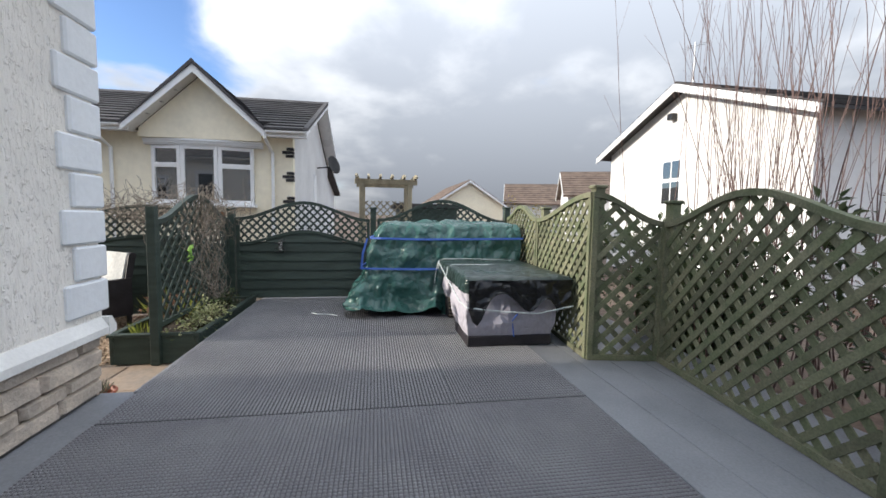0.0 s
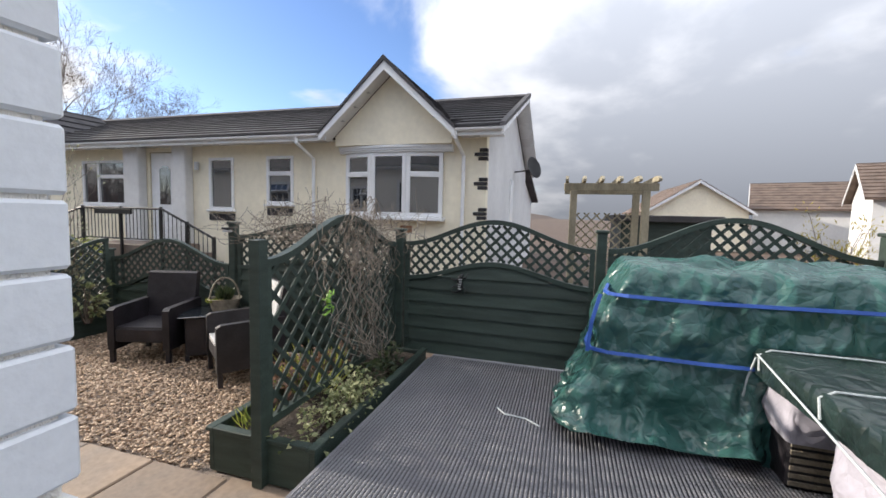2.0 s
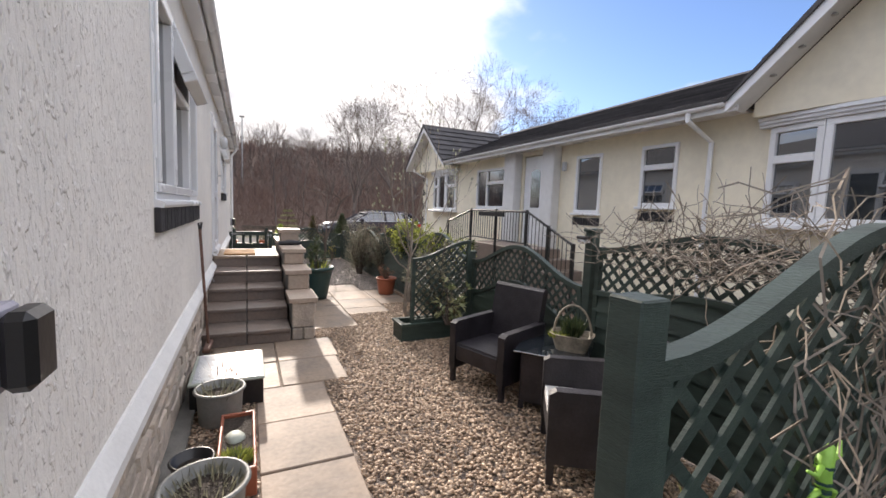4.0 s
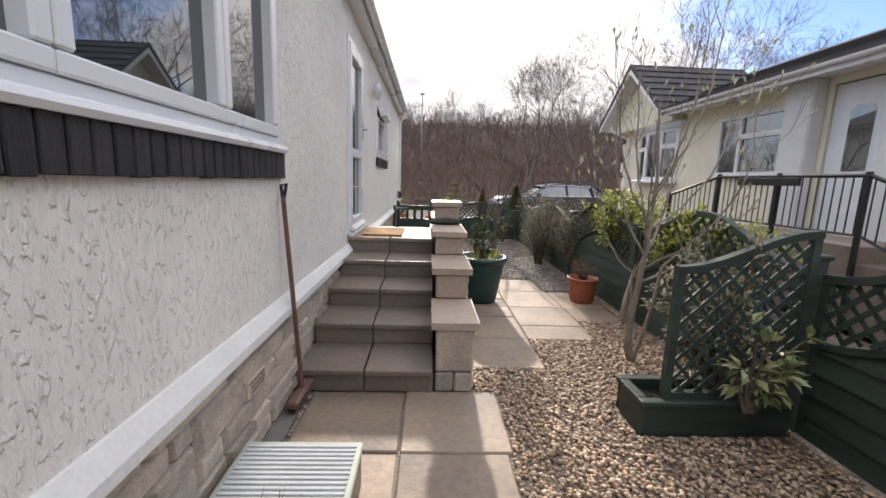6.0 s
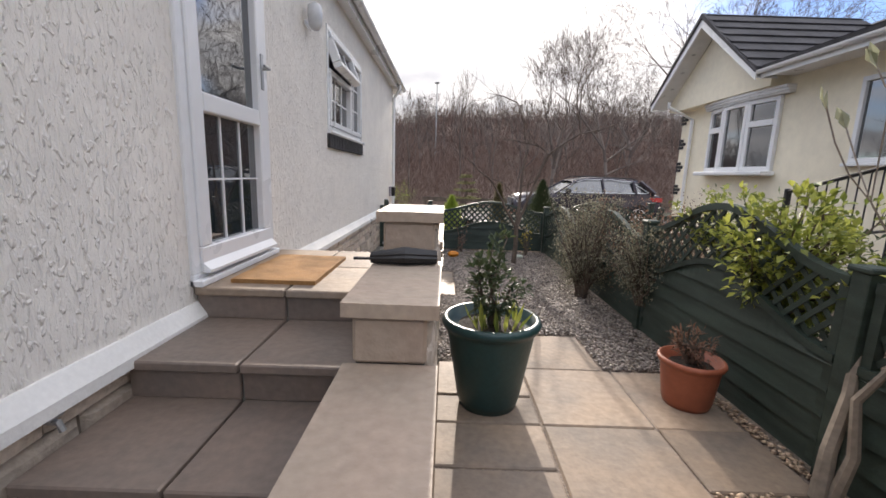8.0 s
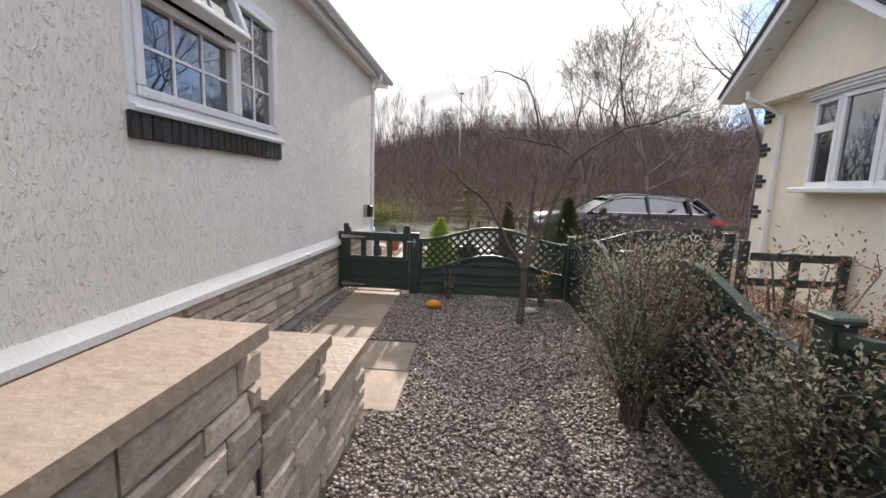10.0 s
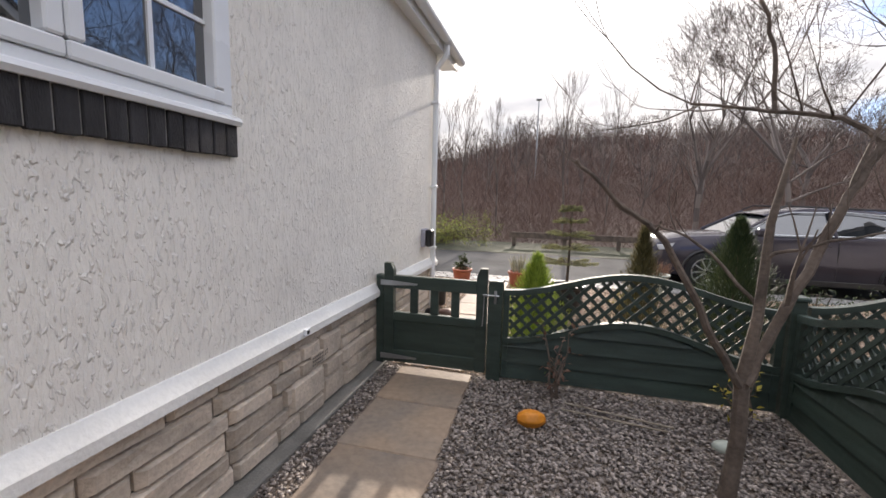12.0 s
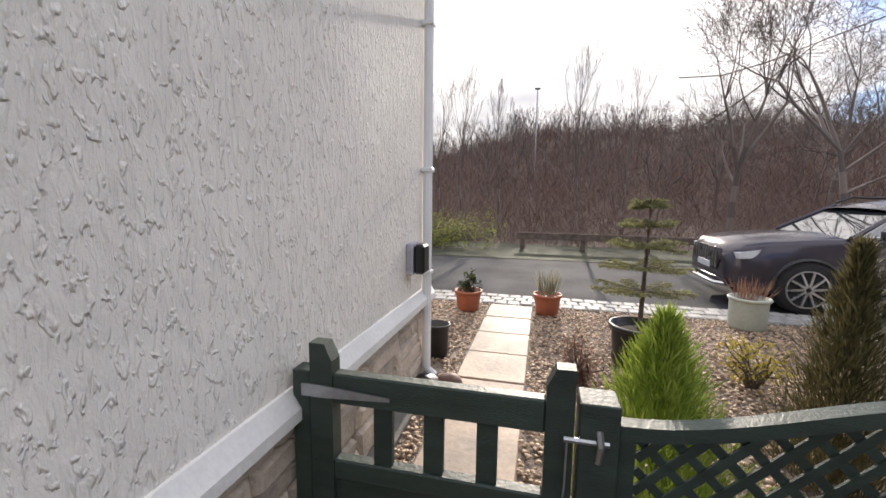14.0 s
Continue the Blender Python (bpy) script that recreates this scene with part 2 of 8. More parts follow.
LEAF_DARK = leaf_mat("dark_leaves", (0.025, 0.045, 0.020), (0.085, 0.105, 0.045), 0.4, thin=0.4)
LEAF_GREY = leaf_mat("grey_green_leaves", (0.13, 0.13, 0.085), (0.34, 0.32, 0.235), 0.7, thin=0.4)
LEAF_LIME = leaf_mat("lime_leaves", (0.10, 0.14, 0.03), (0.44, 0.46, 0.10), 0.45, thin=0.4)
LEAF_VAR = leaf_mat("variegated_leaves", (0.14, 0.18, 0.07), (0.50, 0.50, 0.27), 0.5, thin=0.4)
LEAF_OLIVE = leaf_mat("olive_conifer", (0.06, 0.055, 0.022), (0.17, 0.145, 0.065), 0.6, thin=0.4)
LEAF_RED = leaf_mat("red_brown_leaves", (0.13, 0.065, 0.045), (0.28, 0.165, 0.11), 0.6, thin=0.4)
LEAF_BUD = leaf_mat("pale_buds", (0.24, 0.25, 0.16), (0.42, 0.42, 0.30), 0.6, thin=0.4)
LEAF_GOLD = leaf_mat("golden_leaves", (0.30, 0.24, 0.03), (0.50, 0.42, 0.06), 0.5, thin=0.4)
CONIFER = leaf_mat("bright_conifer", (0.20, 0.29, 0.045), (0.46, 0.54, 0.10), 0.6, thin=0.4)
FIR = leaf_mat("fir_needles", (0.15, 0.165, 0.07), (0.38, 0.37, 0.17), 0.6, thin=0.4)
TERRACOTTA = mat("terracotta_plastic", (0.34, 0.10, 0.05), 0.5, 0.1, 4, 30, 0.15)
POTGREEN = mat("dark_green_plastic", (0.018, 0.055, 0.052), 0.4, 0.12, 3, 40, 0.1)
POTGREY = mat("grey_stoneware", (0.24, 0.24, 0.22), 0.5, 0.12, 6, 40, 0.2)
POTBLACK = mat("black_plastic", (0.015, 0.014, 0.015), 0.35, 0.2, 4, 30, 0.1)
POTSAGE = mat("sage_planter", (0.42, 0.45, 0.38), 0.6, 0.08, 4, 30, 0.2)
IRON = mat("black_iron", (0.012, 0.012, 0.013), 0.45, 0.1, 5, 60, 0.15)
STEEL = mat("galvanised_steel", (0.45, 0.46, 0.47), 0.4, 0.1, 8, 60, 0.1, metal=0.9)
COIR = mat("coir_mat", (0.42, 0.22, 0.08), 0.95, 0.2, 6, 140, 0.8, 0.01)
OAK = mat("grey_pergola_timber", (0.34, 0.30, 0.21), 0.85, 0.2, 5, 60, 0.4, stretch=(1, 1, 0.3))
BROOMWOOD = mat("brown_broom_handle", (0.16, 0.085, 0.06), 0.6, 0.2, 5, 60, 0.2)
CURTAIN = mat("pale_curtain", (0.62, 0.62, 0.60), 0.9, 0.1, 8, 40, 0.2)
CARPAINT = mat("dark_violet_grey_car_paint", (0.055, 0.048, 0.060), 0.18, 0.05, 2, 30, 0.0, metal=0.35)
TYRE = mat("tyre_rubber", (0.014, 0.014, 0.015), 0.8, 0.15, 10, 60, 0.2)
ALLOY = mat("silver_alloy", (0.55, 0.56, 0.58), 0.3, 0.05, 5, 30, 0.0, metal=0.9)
REDLAMP = mat("red_lamp_glass", (0.35, 0.01, 0.012), 0.15, 0.1, 5, 30, 0.0)
LAMPGLASS = mat("pale_lamp_glass", (0.62, 0.64, 0.66), 0.2, 0.05, 5, 30, 0.0)
ORANGE = mat("orange_gourd", (0.75, 0.27, 0.02), 0.45, 0.12, 8, 40, 0.3)
BRASS = mat("orange_clay_vent", (0.32, 0.16, 0.085), 0.8, 0.1, 8, 40, 0.2)
PALEGREEN = mat("lime_paint", (0.30, 0.55, 0.08), 0.5, 0.1, 8, 40, 0.1)
# near-black painted in for the shade of unlit rooms; also the dish's own colour
SHADE = mat("unlit_room_and_dish", (0.05, 0.05, 0.052), 0.9, 0.3, 1.5, 6, 0.0)


def crumple(m, scale, distance, strength=0.7):
    """Sharp creases over the relief that the material has."""
    nt = m.node_tree
    b = nt.nodes["Principled BSDF"]
    N, L = nt.nodes.new, nt.links.new
    tc, n, vo, bp, mixv = N("ShaderNodeTexCoord"), N("ShaderNodeTexNoise"), N("ShaderNodeTexVoronoi"), N("ShaderNodeBump"), N("ShaderNodeMix")
    mixv.data_type, vo.feature = "VECTOR", "DISTANCE_TO_EDGE"
    mixv.inputs[0].default_value = 0.12
    n.inputs["Scale"].default_value = scale * 0.5
    L(tc.outputs["Object"], n.inputs["Vector"])
    L(tc.outputs["Object"], mixv.inputs[4]), L(n.outputs["Color"], mixv.inputs[5])
    vo.inputs["Scale"].default_value = scale
    L(mixv.outputs[1], vo.inputs["Vector"])
    bp.inputs["Strength"].default_value, bp.inputs["Distance"].default_value = strength, distance
    L(vo.outputs["Distance"], bp.inputs["Height"])
    if b.inputs["Normal"].links:
        L(b.inputs["Normal"].links[0].from_socket, bp.inputs["Normal"])
    L(bp.outputs[0], b.inputs["Normal"])


crumple(TARP, 4.5, 0.09, 0.6)
crumple(TARP, 12.0, 0.03, 0.55)
crumple(TARP2, 9.0, 0.04)
crumple(BLACKPOLY, 8.0, 0.05)
crumple(GREYPOLY, 9.0, 0.04)
crumple(RUBBER, 75.0, 0.006, 0.8)



# ---- building helpers ----
def part(name, bm, material, parent=None, label=""):
    """Links a bmesh as one mesh object under a thing or a part."""
    me = bpy.data.meshes.new(name)
    bm.to_mesh(me)
    bm.free()
    me.materials.append(material)
    ob = new(name, me)
    ob.parent = parent
    if label:
        ob["label"] = label
    return ob


def raw(name, verts, faces, material, parent=None, label="", smooth=False):
    """The same from lists of corners and faces."""
    me = bpy.data.meshes.new(name)
    me.from_pydata([tuple(map(float, v)) for v in verts], [], faces)
    me.materials.append(material)
    if smooth:
        me.polygons.foreach_set("use_smooth", [True] * len(me.polygons))
    ob = new(name, me)
    ob.parent = parent
    if label:
        ob["label"] = label
    return ob


def thing(name, label, category, group="", kind="", at=(0, 0, 0), rz=0.0):
    ob = new(name)
    ob.empty_display_size = 0.1
    ob.matrix_basis = pose(*at, 0, 0, rz)
    return tagged(ob, label, category, group, kind)


def box(bm, x0, x1, y0, y1, z0, z1, bevel=0.0):
    vs = [bm.verts.new((x, y, z)) for z in (z0, z1) for x, y in ((x0, y0), (x1, y0), (x1, y1), (x0, y1))]
    fs = [bm.faces.new([vs[i] for i in q]) for q in ((3, 2, 1, 0), (4, 5, 6, 7), (0, 1, 5, 4), (1, 2, 6, 5), (2, 3, 7, 6), (3, 0, 4, 7))]
    if bevel:
        es = list({e for f in fs for e in f.edges})
        bmesh.ops.bevel(bm, geom=es, offset=bevel, segments=1, affect="EDGES")
    return bm


def B(x0, x1, y0, y1, z0, z1, bevel=0.0):
    return box(bmesh.new(), x0, x1, y0, y1, z0, z1, bevel)


def smooth(ob):
    ob.data.polygons.foreach_set("use_smooth", [True] * len(ob.data.polygons))
    return ob


def tube(bm, pts, radii, n=6, cap=True):
    """A round bar along points."""
    pts = [Vector(p) for p in pts]
    if not isinstance(radii, (list, tuple)):
        radii = [radii] * len(pts)
    rings = []
    for i, p in enumerate(pts):
        d = (pts[min(i + 1, len(pts) - 1)] - pts[max(i - 1, 0)]).normalized()
        a = d.orthogonal().normalized() if i == 0 else (last - d * last.dot(d)).normalized()
        last = a
        b = d.cross(a)
        rings.append([bm.verts.new(p + (a * math.cos(2 * math.pi * k / n) + b * math.sin(2 * math.pi * k / n)) * radii[i]) for k in range(n)])
    for r, s in zip(rings, rings[1:]):
        for k in range(n):
            bm.faces.new((r[k], r[(k + 1) % n], s[(k + 1) % n], s[k]))
    if cap:
        bm.faces.new(rings[0][::-1])
        bm.faces.new(rings[-1])
    return bm


def T(pts, radii, n=6):
    return tube(bmesh.new(), pts, radii, n)


def lathe(profile, n=28, wobble=0.0):
    """A turned shape from (radius, height) pairs."""
    bm = bmesh.new()
    rings = []
    for r, z in profile:
        rings.append([bm.verts.new((r * math.cos(2 * math.pi * k / n), r * math.sin(2 * math.pi * k / n), z)) for k in range(n)])
    for r, s in zip(rings, rings[1:]):
        for k in range(n):
            bm.faces.new((r[k], r[(k + 1) % n], s[(k + 1) % n], s[k]))
    bm.faces.new(rings[0][::-1])
    bm.faces.new(rings[-1])
    return bm


def prism(pts, d0, d1, axis="y"):
    """A flat outline of (across, up) pairs drawn out between two depths."""
    bm = bmesh.new()
    put = (lambda a, b, d: (a, d, b)) if axis == "y" else (lambda a, b, d: (d, a, b))
    lo, hi = [bm.verts.new(put(a, b, d0)) for a, b in pts], [bm.verts.new(put(a, b, d1)) for a, b in pts]
    bm.faces.new(lo), bm.faces.new(hi[::-1])
    n = len(pts)
    for i in range(n):
        bm.faces.new((lo[i], hi[i], hi[(i + 1) % n], lo[(i + 1) % n]))
    bmesh.ops.recalc_face_normals(bm, faces=bm.faces)
    return bm


def strip(us, lo, hi, d0, d1):
    """A board between two curves over us, from depth d0 to d1 (local: u is x, depth is y)."""
    bm = bmesh.new()
    cols = [[bm.verts.new((u, d, z)) for d, z in ((d0, a), (d1, a), (d1, b), (d0, b))] for u, a, b in zip(us, lo, hi)]
    for p, q in zip(cols, cols[1:]):
        for i in range(4):
            bm.faces.new((p[i], q[i], q[(i + 1) % 4], p[(i + 1) % 4]))
    bm.faces.new(cols[0]), bm.faces.new(cols[-1][::-1])
    bmesh.ops.recalc_face_normals(bm, faces=bm.faces)
    return bm



# ---- ground, hill and road ----
DECK = 0.218


def sheet(name, label, category, verts, faces, material, kind="structure"):
    ob = raw(name, verts, faces, material)
    return tagged(ob, label, category, "", kind)


def quad(name, label, category, x0, x1, y0, y1, z, material, thick=0.0):
    if thick:
        ob = part(name, B(x0, x1, y0, y1, z - thick, z), material)
    else:
        ob = raw(name, [(x0, y0, z), (x1, y0, z), (x1, y1, z), (x0, y1, z)], [(0, 1, 2, 3)], material)
    return tagged(ob, label, category, "", "structure")


def hill_z(x, y):
    """The wooded slope beyond the road, lower towards -x."""
    d = max(0.0, y - 26.0)
    top = max(2.5, 10.6 + (0.02 * min(x, 80.0) if x > 0 else 0.27 * x))
    s = min(1.0, d / 62.0)
    return max(0.0, top) * (s * s * (3 - 2 * s)) + 0.25 * noise.noise(Vector((x * 0.15, y * 0.15, 0))) * min(1.0, d / 4)


def ground():
    xs = [-1500, -500, -200] + list(np.linspace(-110, 130, 49)) + [250, 600, 1500]
    ys = [-1500, -500, -150, -40, 0, 20, 25] + list(np.linspace(26, 100, 30)) + [130, 220, 500, 1500]
    vs = [(x, y, -0.06 + hill_z(x, y)) for y in ys for x in xs]
    w = len(xs)
    fs = [(j * w + i, j * w + i + 1, (j + 1) * w + i + 1, (j + 1) * w + i) for j in range(len(ys) - 1) for i in range(w - 1)]
    ob = sheet("ground", "earth and leaf litter rising to a wooded hill", "ground", vs, fs, EARTH)
    smooth(ob)


ground()
quad("gravel_bed", "fine chippings under the loose gravel beside the path", "gravel", -0.1, 3.35, 2.45, 15.0, -0.012, GRAVELBED)
quad("front_gravel_bed", "fine chippings of the front garden", "gravel", -3.5, 9.0, 15.0, 19.12, -0.016, GRAVELBED)
quad("road", "dark grey asphalt estate road", "road", -80, 90, 19.66, 23.4, -0.02, ASPHALT)
quad("verge", "rough grass verge along the far side of the road", "verge", -80, 90, 23.4, 26.5, -0.01, GRASS)

# ---- raised deck with ribbed rubber matting ----
deck = thing("deck", "raised deck covered with grey ribbed rubber matting", "deck", kind="structure")
part("platform", B(-5.0, 3.3, -2.0, 2.43, 0.0, DECK - 0.012), DECKPAINT, deck)
part("platform_end", B(-5.0, -0.02, 2.43, 2.66, 0.0, DECK - 0.012), DECKPAINT, deck)


def ribbed(name, x0, x1, y0, y1, pitch, along, label, nub):
    """Matting with ribs notched into nubs; along: the axis that the ribs follow; nub: the pitch of the notches."""
    # base sheet in the dark copy, so groove shade is partly colour
    m = part(name, B(x0, x1, y0, y1, DECK - 0.012, DECK - 0.004), RUBBER_GROOVE, deck, label)
    a0, a1, b0, b1 = (x0, x1, y0, y1) if along == "x" else (y0, y1, x0, x1)
    n, k = int((b1 - b0) / pitch), int((a1 - a0) / nub)
    b = b0 + (np.arange(n) + 0.5) * (b1 - b0) / n
    a = a0 + (np.arange(k) + 0.5) * (a1 - a0) / k
    cb, ca = np.meshgrid(b, a, indexing="ij")
    cb, ca = cb.ravel(), ca.ravel()
    w, ln = pitch * 0.31, nub * 0.44
    corner = ((-1, -1), (1, -1), (1, 1), (-1, 1))
    pa = np.stack([ca + s * ln for s, _ in corner] + [ca + s * ln * 0.8 for s, _ in corner], 1)
    pb = np.stack([cb + q * w for _, q in corner] + [cb + q * w * 0.6 for _, q in corner], 1)
    pz = np.broadcast_to(np.array([DECK - 0.004] * 4 + [DECK + 0.003] * 4), pa.shape)
    P = np.stack([pa, pb, pz] if along == "x" else [pb, pa, pz], -1).reshape(-1, 3)
    quads = np.array([(4, 5, 6, 7), (0, 1, 5, 4), (1, 2, 6, 5), (2, 3, 7, 6), (3, 0, 4, 7)])
    if along != "x":
        quads = quads[:, ::-1]
    Q = (quads[None] + (np.arange(len(ca)) * 8)[:, None, None]).reshape(-1, 4)
    me = bpy.data.meshes.new("ribs")
    me.vertices.add(len(P))
    me.vertices.foreach_set("co", P.ravel())
    me.loops.add(Q.size)
    me.loops.foreach_set("vertex_index", Q.ravel().astype(np.int32))
    me.polygons.add(len(Q))
    me.polygons.foreach_set("loop_start", np.arange(0, Q.size, 4, dtype=np.int32))
    me.update(calc_edges=True)
    me.materials.append(RUBBER)
    r = new("ribs", me)
    r.parent = m
    r["kind"] = "stuff"


ribbed("matting", -0.49, 3.08, 0.325, 2.42, 0.0235, "x", "grey matting with long ribs", 0.030)
ribbed("matting", -0.49, 3.08, -0.60, 0.315, 0.021, "x", "grey matting with fine ribs", 0.040)
ribbed("matting", -4.9, -0.505, -0.59, 2.42, 0.024, "y", "grey matting with a fine nubbed weave", 0.022)
for i in range(5):
    part("deck_board", B(-4.9, 3.08, -0.604 - 0.28 * (i + 1) + 0.004, -0.604 - 0.28 * i, DECK - 0.012, DECK - 0.005, 0.002), DECKPAINT, deck)
part("edge_strip", B(-0.05, 3.0, 2.42, 2.445, DECK - 0.05, DECK + 0.002, 0.003), RUBBER, deck)

# ---- the home: walls, ledge, plinth, openings ----
WT, LZ0, LZ1, EZ = 0.16, 0.61, 0.72, 3.22      # wall thickness, ledge, eaves
Y0, Y1, XB = 2.64, 16.78, -6.2                 # side wall from the rear corner to the front corner; far side

W1 = (5.12, 7.20, 1.60, 2.88)
DOOR = (9.22, 10.17, 0.81, 2.88)
W2 = (11.65, 13.32, 1.81, 2.84)


def wall_with_openings(name, label, u0, u1, z0, z1, openings, material, t=WT):
    """A wall in its own u-z plane, cut by openings (u0, u1, z0, z1), made of butted blocks in one mesh. Depth -t to 0."""
    us = sorted({u0, u1, *[o[0] for o in openings], *[o[1] for o in openings]})
    zs = sorted({z0, z1, *[o[2] for o in openings], *[o[3] for o in openings]})
    bm = bmesh.new()
    grid = {}

    def v(u, d, z):
        k = (round(u, 4), d, round(z, 4))
        if k not in grid:
            grid[k] = bm.verts.new((u, d, z))
        return grid[k]

    def solid(i, j):
        if not (0 <= i < len(us) - 1 and 0 <= j < len(zs) - 1):
            return False
        cu, cz = (us[i] + us[i + 1]) / 2, (zs[j] + zs[j + 1]) / 2
        return not any(o[0] < cu < o[1] and o[2] < cz < o[3] for o in openings)

    for i in range(len(us) - 1):
        for j in range(len(zs) - 1):
            if not solid(i, j):
                continue
            a, b, c, d = us[i], us[i + 1], zs[j], zs[j + 1]
            bm.faces.new((v(a, 0, c), v(b, 0, c), v(b, 0, d), v(a, 0, d)))
            bm.faces.new((v(a, -t, d), v(b, -t, d), v(b, -t, c), v(a, -t, c)))
            for ok, q in ((solid(i - 1, j), ((a, c), (a, d))), (solid(i + 1, j), ((b, d), (b, c))), (solid(i, j - 1), ((b, c), (a, c))), (solid(i, j + 1), ((a, d), (b, d)))):
                if not ok:
                    (p, pz), (r, rz) = q
                    bm.faces.new((v(p, 0, pz), v(r, 0, rz), v(r, -t, rz), v(p, -t, pz)))
    bmesh.ops.recalc_face_normals(bm, faces=bm.faces)
    ob = part(name, bm, material)
    return tagged(ob, label, "wall", "", "structure")


# the side wall runs along y: local u -> y, local depth -> +x
side = wall_with_openings("wall_side", "white roughcast side wall of the park home", Y0, Y1, LZ1, EZ, [W1, DOOR, W2], WALL)
SIDE = Matrix(((0, 1, 0, 0), (1, 0, 0, 0), (0, 0, 1, 0), (0, 0, 0, 1)))


def to_side(ob, x=0.0):
    """Puts a mesh drawn as (along, out, up) onto the side wall."""
    for v in ob.data.vertices:
        u, d, z = v.co
        v.co = (d + x, u, z)
    ob.data.flip_normals()
    return ob


to_side(side)
rear = tagged(part("wall_rear", B(XB, -WT, Y0, Y0 + WT, LZ1, EZ), WALL), "white roughcast rear wall with painted corner blocks", "wall", "", "structure")
front = tagged(part("wall_front", B(XB, -WT, Y1 - WT, Y1, LZ1, EZ), WALL), "white roughcast front wall of the park home", "wall", "", "structure")
tagged(part("wall_far", B(XB - WT, XB, Y0, Y1, 0.0, EZ), WALL), "white roughcast far wall of the park home", "wall", "", "structure")
for nm, y in (("wall_gable_rear", Y0), ("wall_gable_front", Y1 - WT)):
    tagged(part(nm, prism([(XB, EZ), (0, EZ), ((XB) / 2, EZ + 1.25)], y, y + WT), WALL), "white roughcast gable", "wall", "", "structure")

# ledge: a sloping white drip course
for nm, pts, ax, a, b in (("ledge_side", [(-0.02, LZ0), (0.055, LZ0 + 0.01), (0.055, LZ0 + 0.055), (0.012, LZ1 + 0.01), (-0.02, LZ1 + 0.01)], "y", Y0 - 0.055, Y1 + 0.055),):
    bm = prism(pts, a, b, "y")
    tagged(part(nm, bm, LEDGE), "white painted drip ledge above the stone plinth", "ledge", "", "structure")
bm = prism([(Y0 + 0.02, LZ0), (Y0 - 0.055, LZ0 + 0.01), (Y0 - 0.055, LZ0 + 0.055), (Y0 - 0.012, LZ1 + 0.01), (Y0 + 0.02, LZ1 + 0.01)], XB, -0.025, "x")
tagged(part("ledge_rear", bm, LEDGE), "white painted drip ledge above the stone plinth", "ledge", "", "structure")
bm = prism([(Y1 - 0.02, LZ0), (Y1 + 0.055, LZ0 + 0.01), (Y1 + 0.055, LZ0 + 0.055), (Y1 + 0.012, LZ1 + 0.01), (Y1 - 0.02, LZ1 + 0.01)], XB, -0.025, "x")
tagged(part("ledge_front", bm, LEDGE), "white painted drip ledge above the stone plinth", "ledge", "", "structure")

plinth_side = tagged(part("plinth_side", B(-WT, -0.035, Y0 + 0.04, Y1 - 0.03, 0.0, LZ0 + 0.005), MORTAR), "coursed buff stone plinth under the side wall", "plinth", "", "structure")
plinth_rear = tagged(part("plinth_rear", B(XB, -0.035, Y0 + 0.035, Y0 + 0.12, 0.0, LZ0 + 0.005), MORTAR), "coursed buff stone plinth under the rear wall", "plinth", "", "structure")
plinth_front = tagged(part("plinth_front", B(XB, -0.035, Y1 - 0.15, Y1 - 0.03, 0.0, LZ0 + 0.005), MORTAR), "stone plinth under the front wall", "plinth", "", "structure")
# the floor's dark colour stands in for the shade indoors
tagged(part("floor_slab", B(XB, -WT, Y0 + WT, Y1 - WT, 0.66, 0.70), SHADE), "floor inside the home, coloured dark as an unlit room", "floor", "", "structure")
tagged(part("ceiling", B(XB, -WT, Y0 + WT, Y1 - WT, EZ - 0.06, EZ), CREAM2), "plain ceiling inside the home", "ceiling", "", "structure")
# concrete strip at the foot of the plinth
tagged(part("footing", B(-0.03, 0.10, Y0 + 0.2, Y1, -0.02, 0.025, 0.008), MORTAR), "concrete strip at the foot of the plinth", "footing", "", "structure")

# corner blocks on the rear corner
for i in range(11):
    z = LZ1 + 0.045 + i * 0.225
    long = 0.33 if i % 2 == 0 else 0.24
    q = part("corner_block", B(-long, 0.045, Y0 - 0.026, Y0 + (0.24 if i % 2 == 0 else 0.33), z + 0.008, z + 0.217, 0.012), QUOIN, rear)

# roof, soffit, fascia and gutter of the home
roof = thing("roof", "dark tiled pitched roof with white fascia and gutter", "roof", kind="structure")
RX0, RX1, RY0, RY1 = XB - 0.28, 0.12, 2.25, 17.42
rz = lambda x: EZ + 0.14 + 0.40 * (min(RX1 - x, x - RX0))
part("roof_slope", prism([(RX0, rz(RX0)), ((RX0 + RX1) / 2, rz((RX0 + RX1) / 2)), (RX1, rz(RX1)), (RX1, rz(RX1) - 0.05), ((RX0 + RX1) / 2, rz((RX0 + RX1) / 2) - 0.05), (RX0, rz(RX0) - 0.05)], RY0, RY1), TILE, roof)
part("soffit", B(-0.10, RX1 - 0.02, RY0 + 0.03, RY1 - 0.03, EZ - 0.005, EZ + 0.012), UPVC, roof)
part("fascia", B(RX1 - 0.02, RX1, RY0, RY1, EZ - 0.02, EZ + 0.13), UPVC, roof)
part("barge_board", prism([(RX1, rz(RX1) - 0.16), (RX1, rz(RX1)), ((RX0 + RX1) / 2, rz((RX0 + RX1) / 2)), (RX0, rz(RX0)), (RX0, rz(RX0) - 0.16), ((RX0 + RX1) / 2, rz((RX0 + RX1) / 2) - 0.16)], RY1 - 0.025, RY1 - 0.002), UPVC, roof)
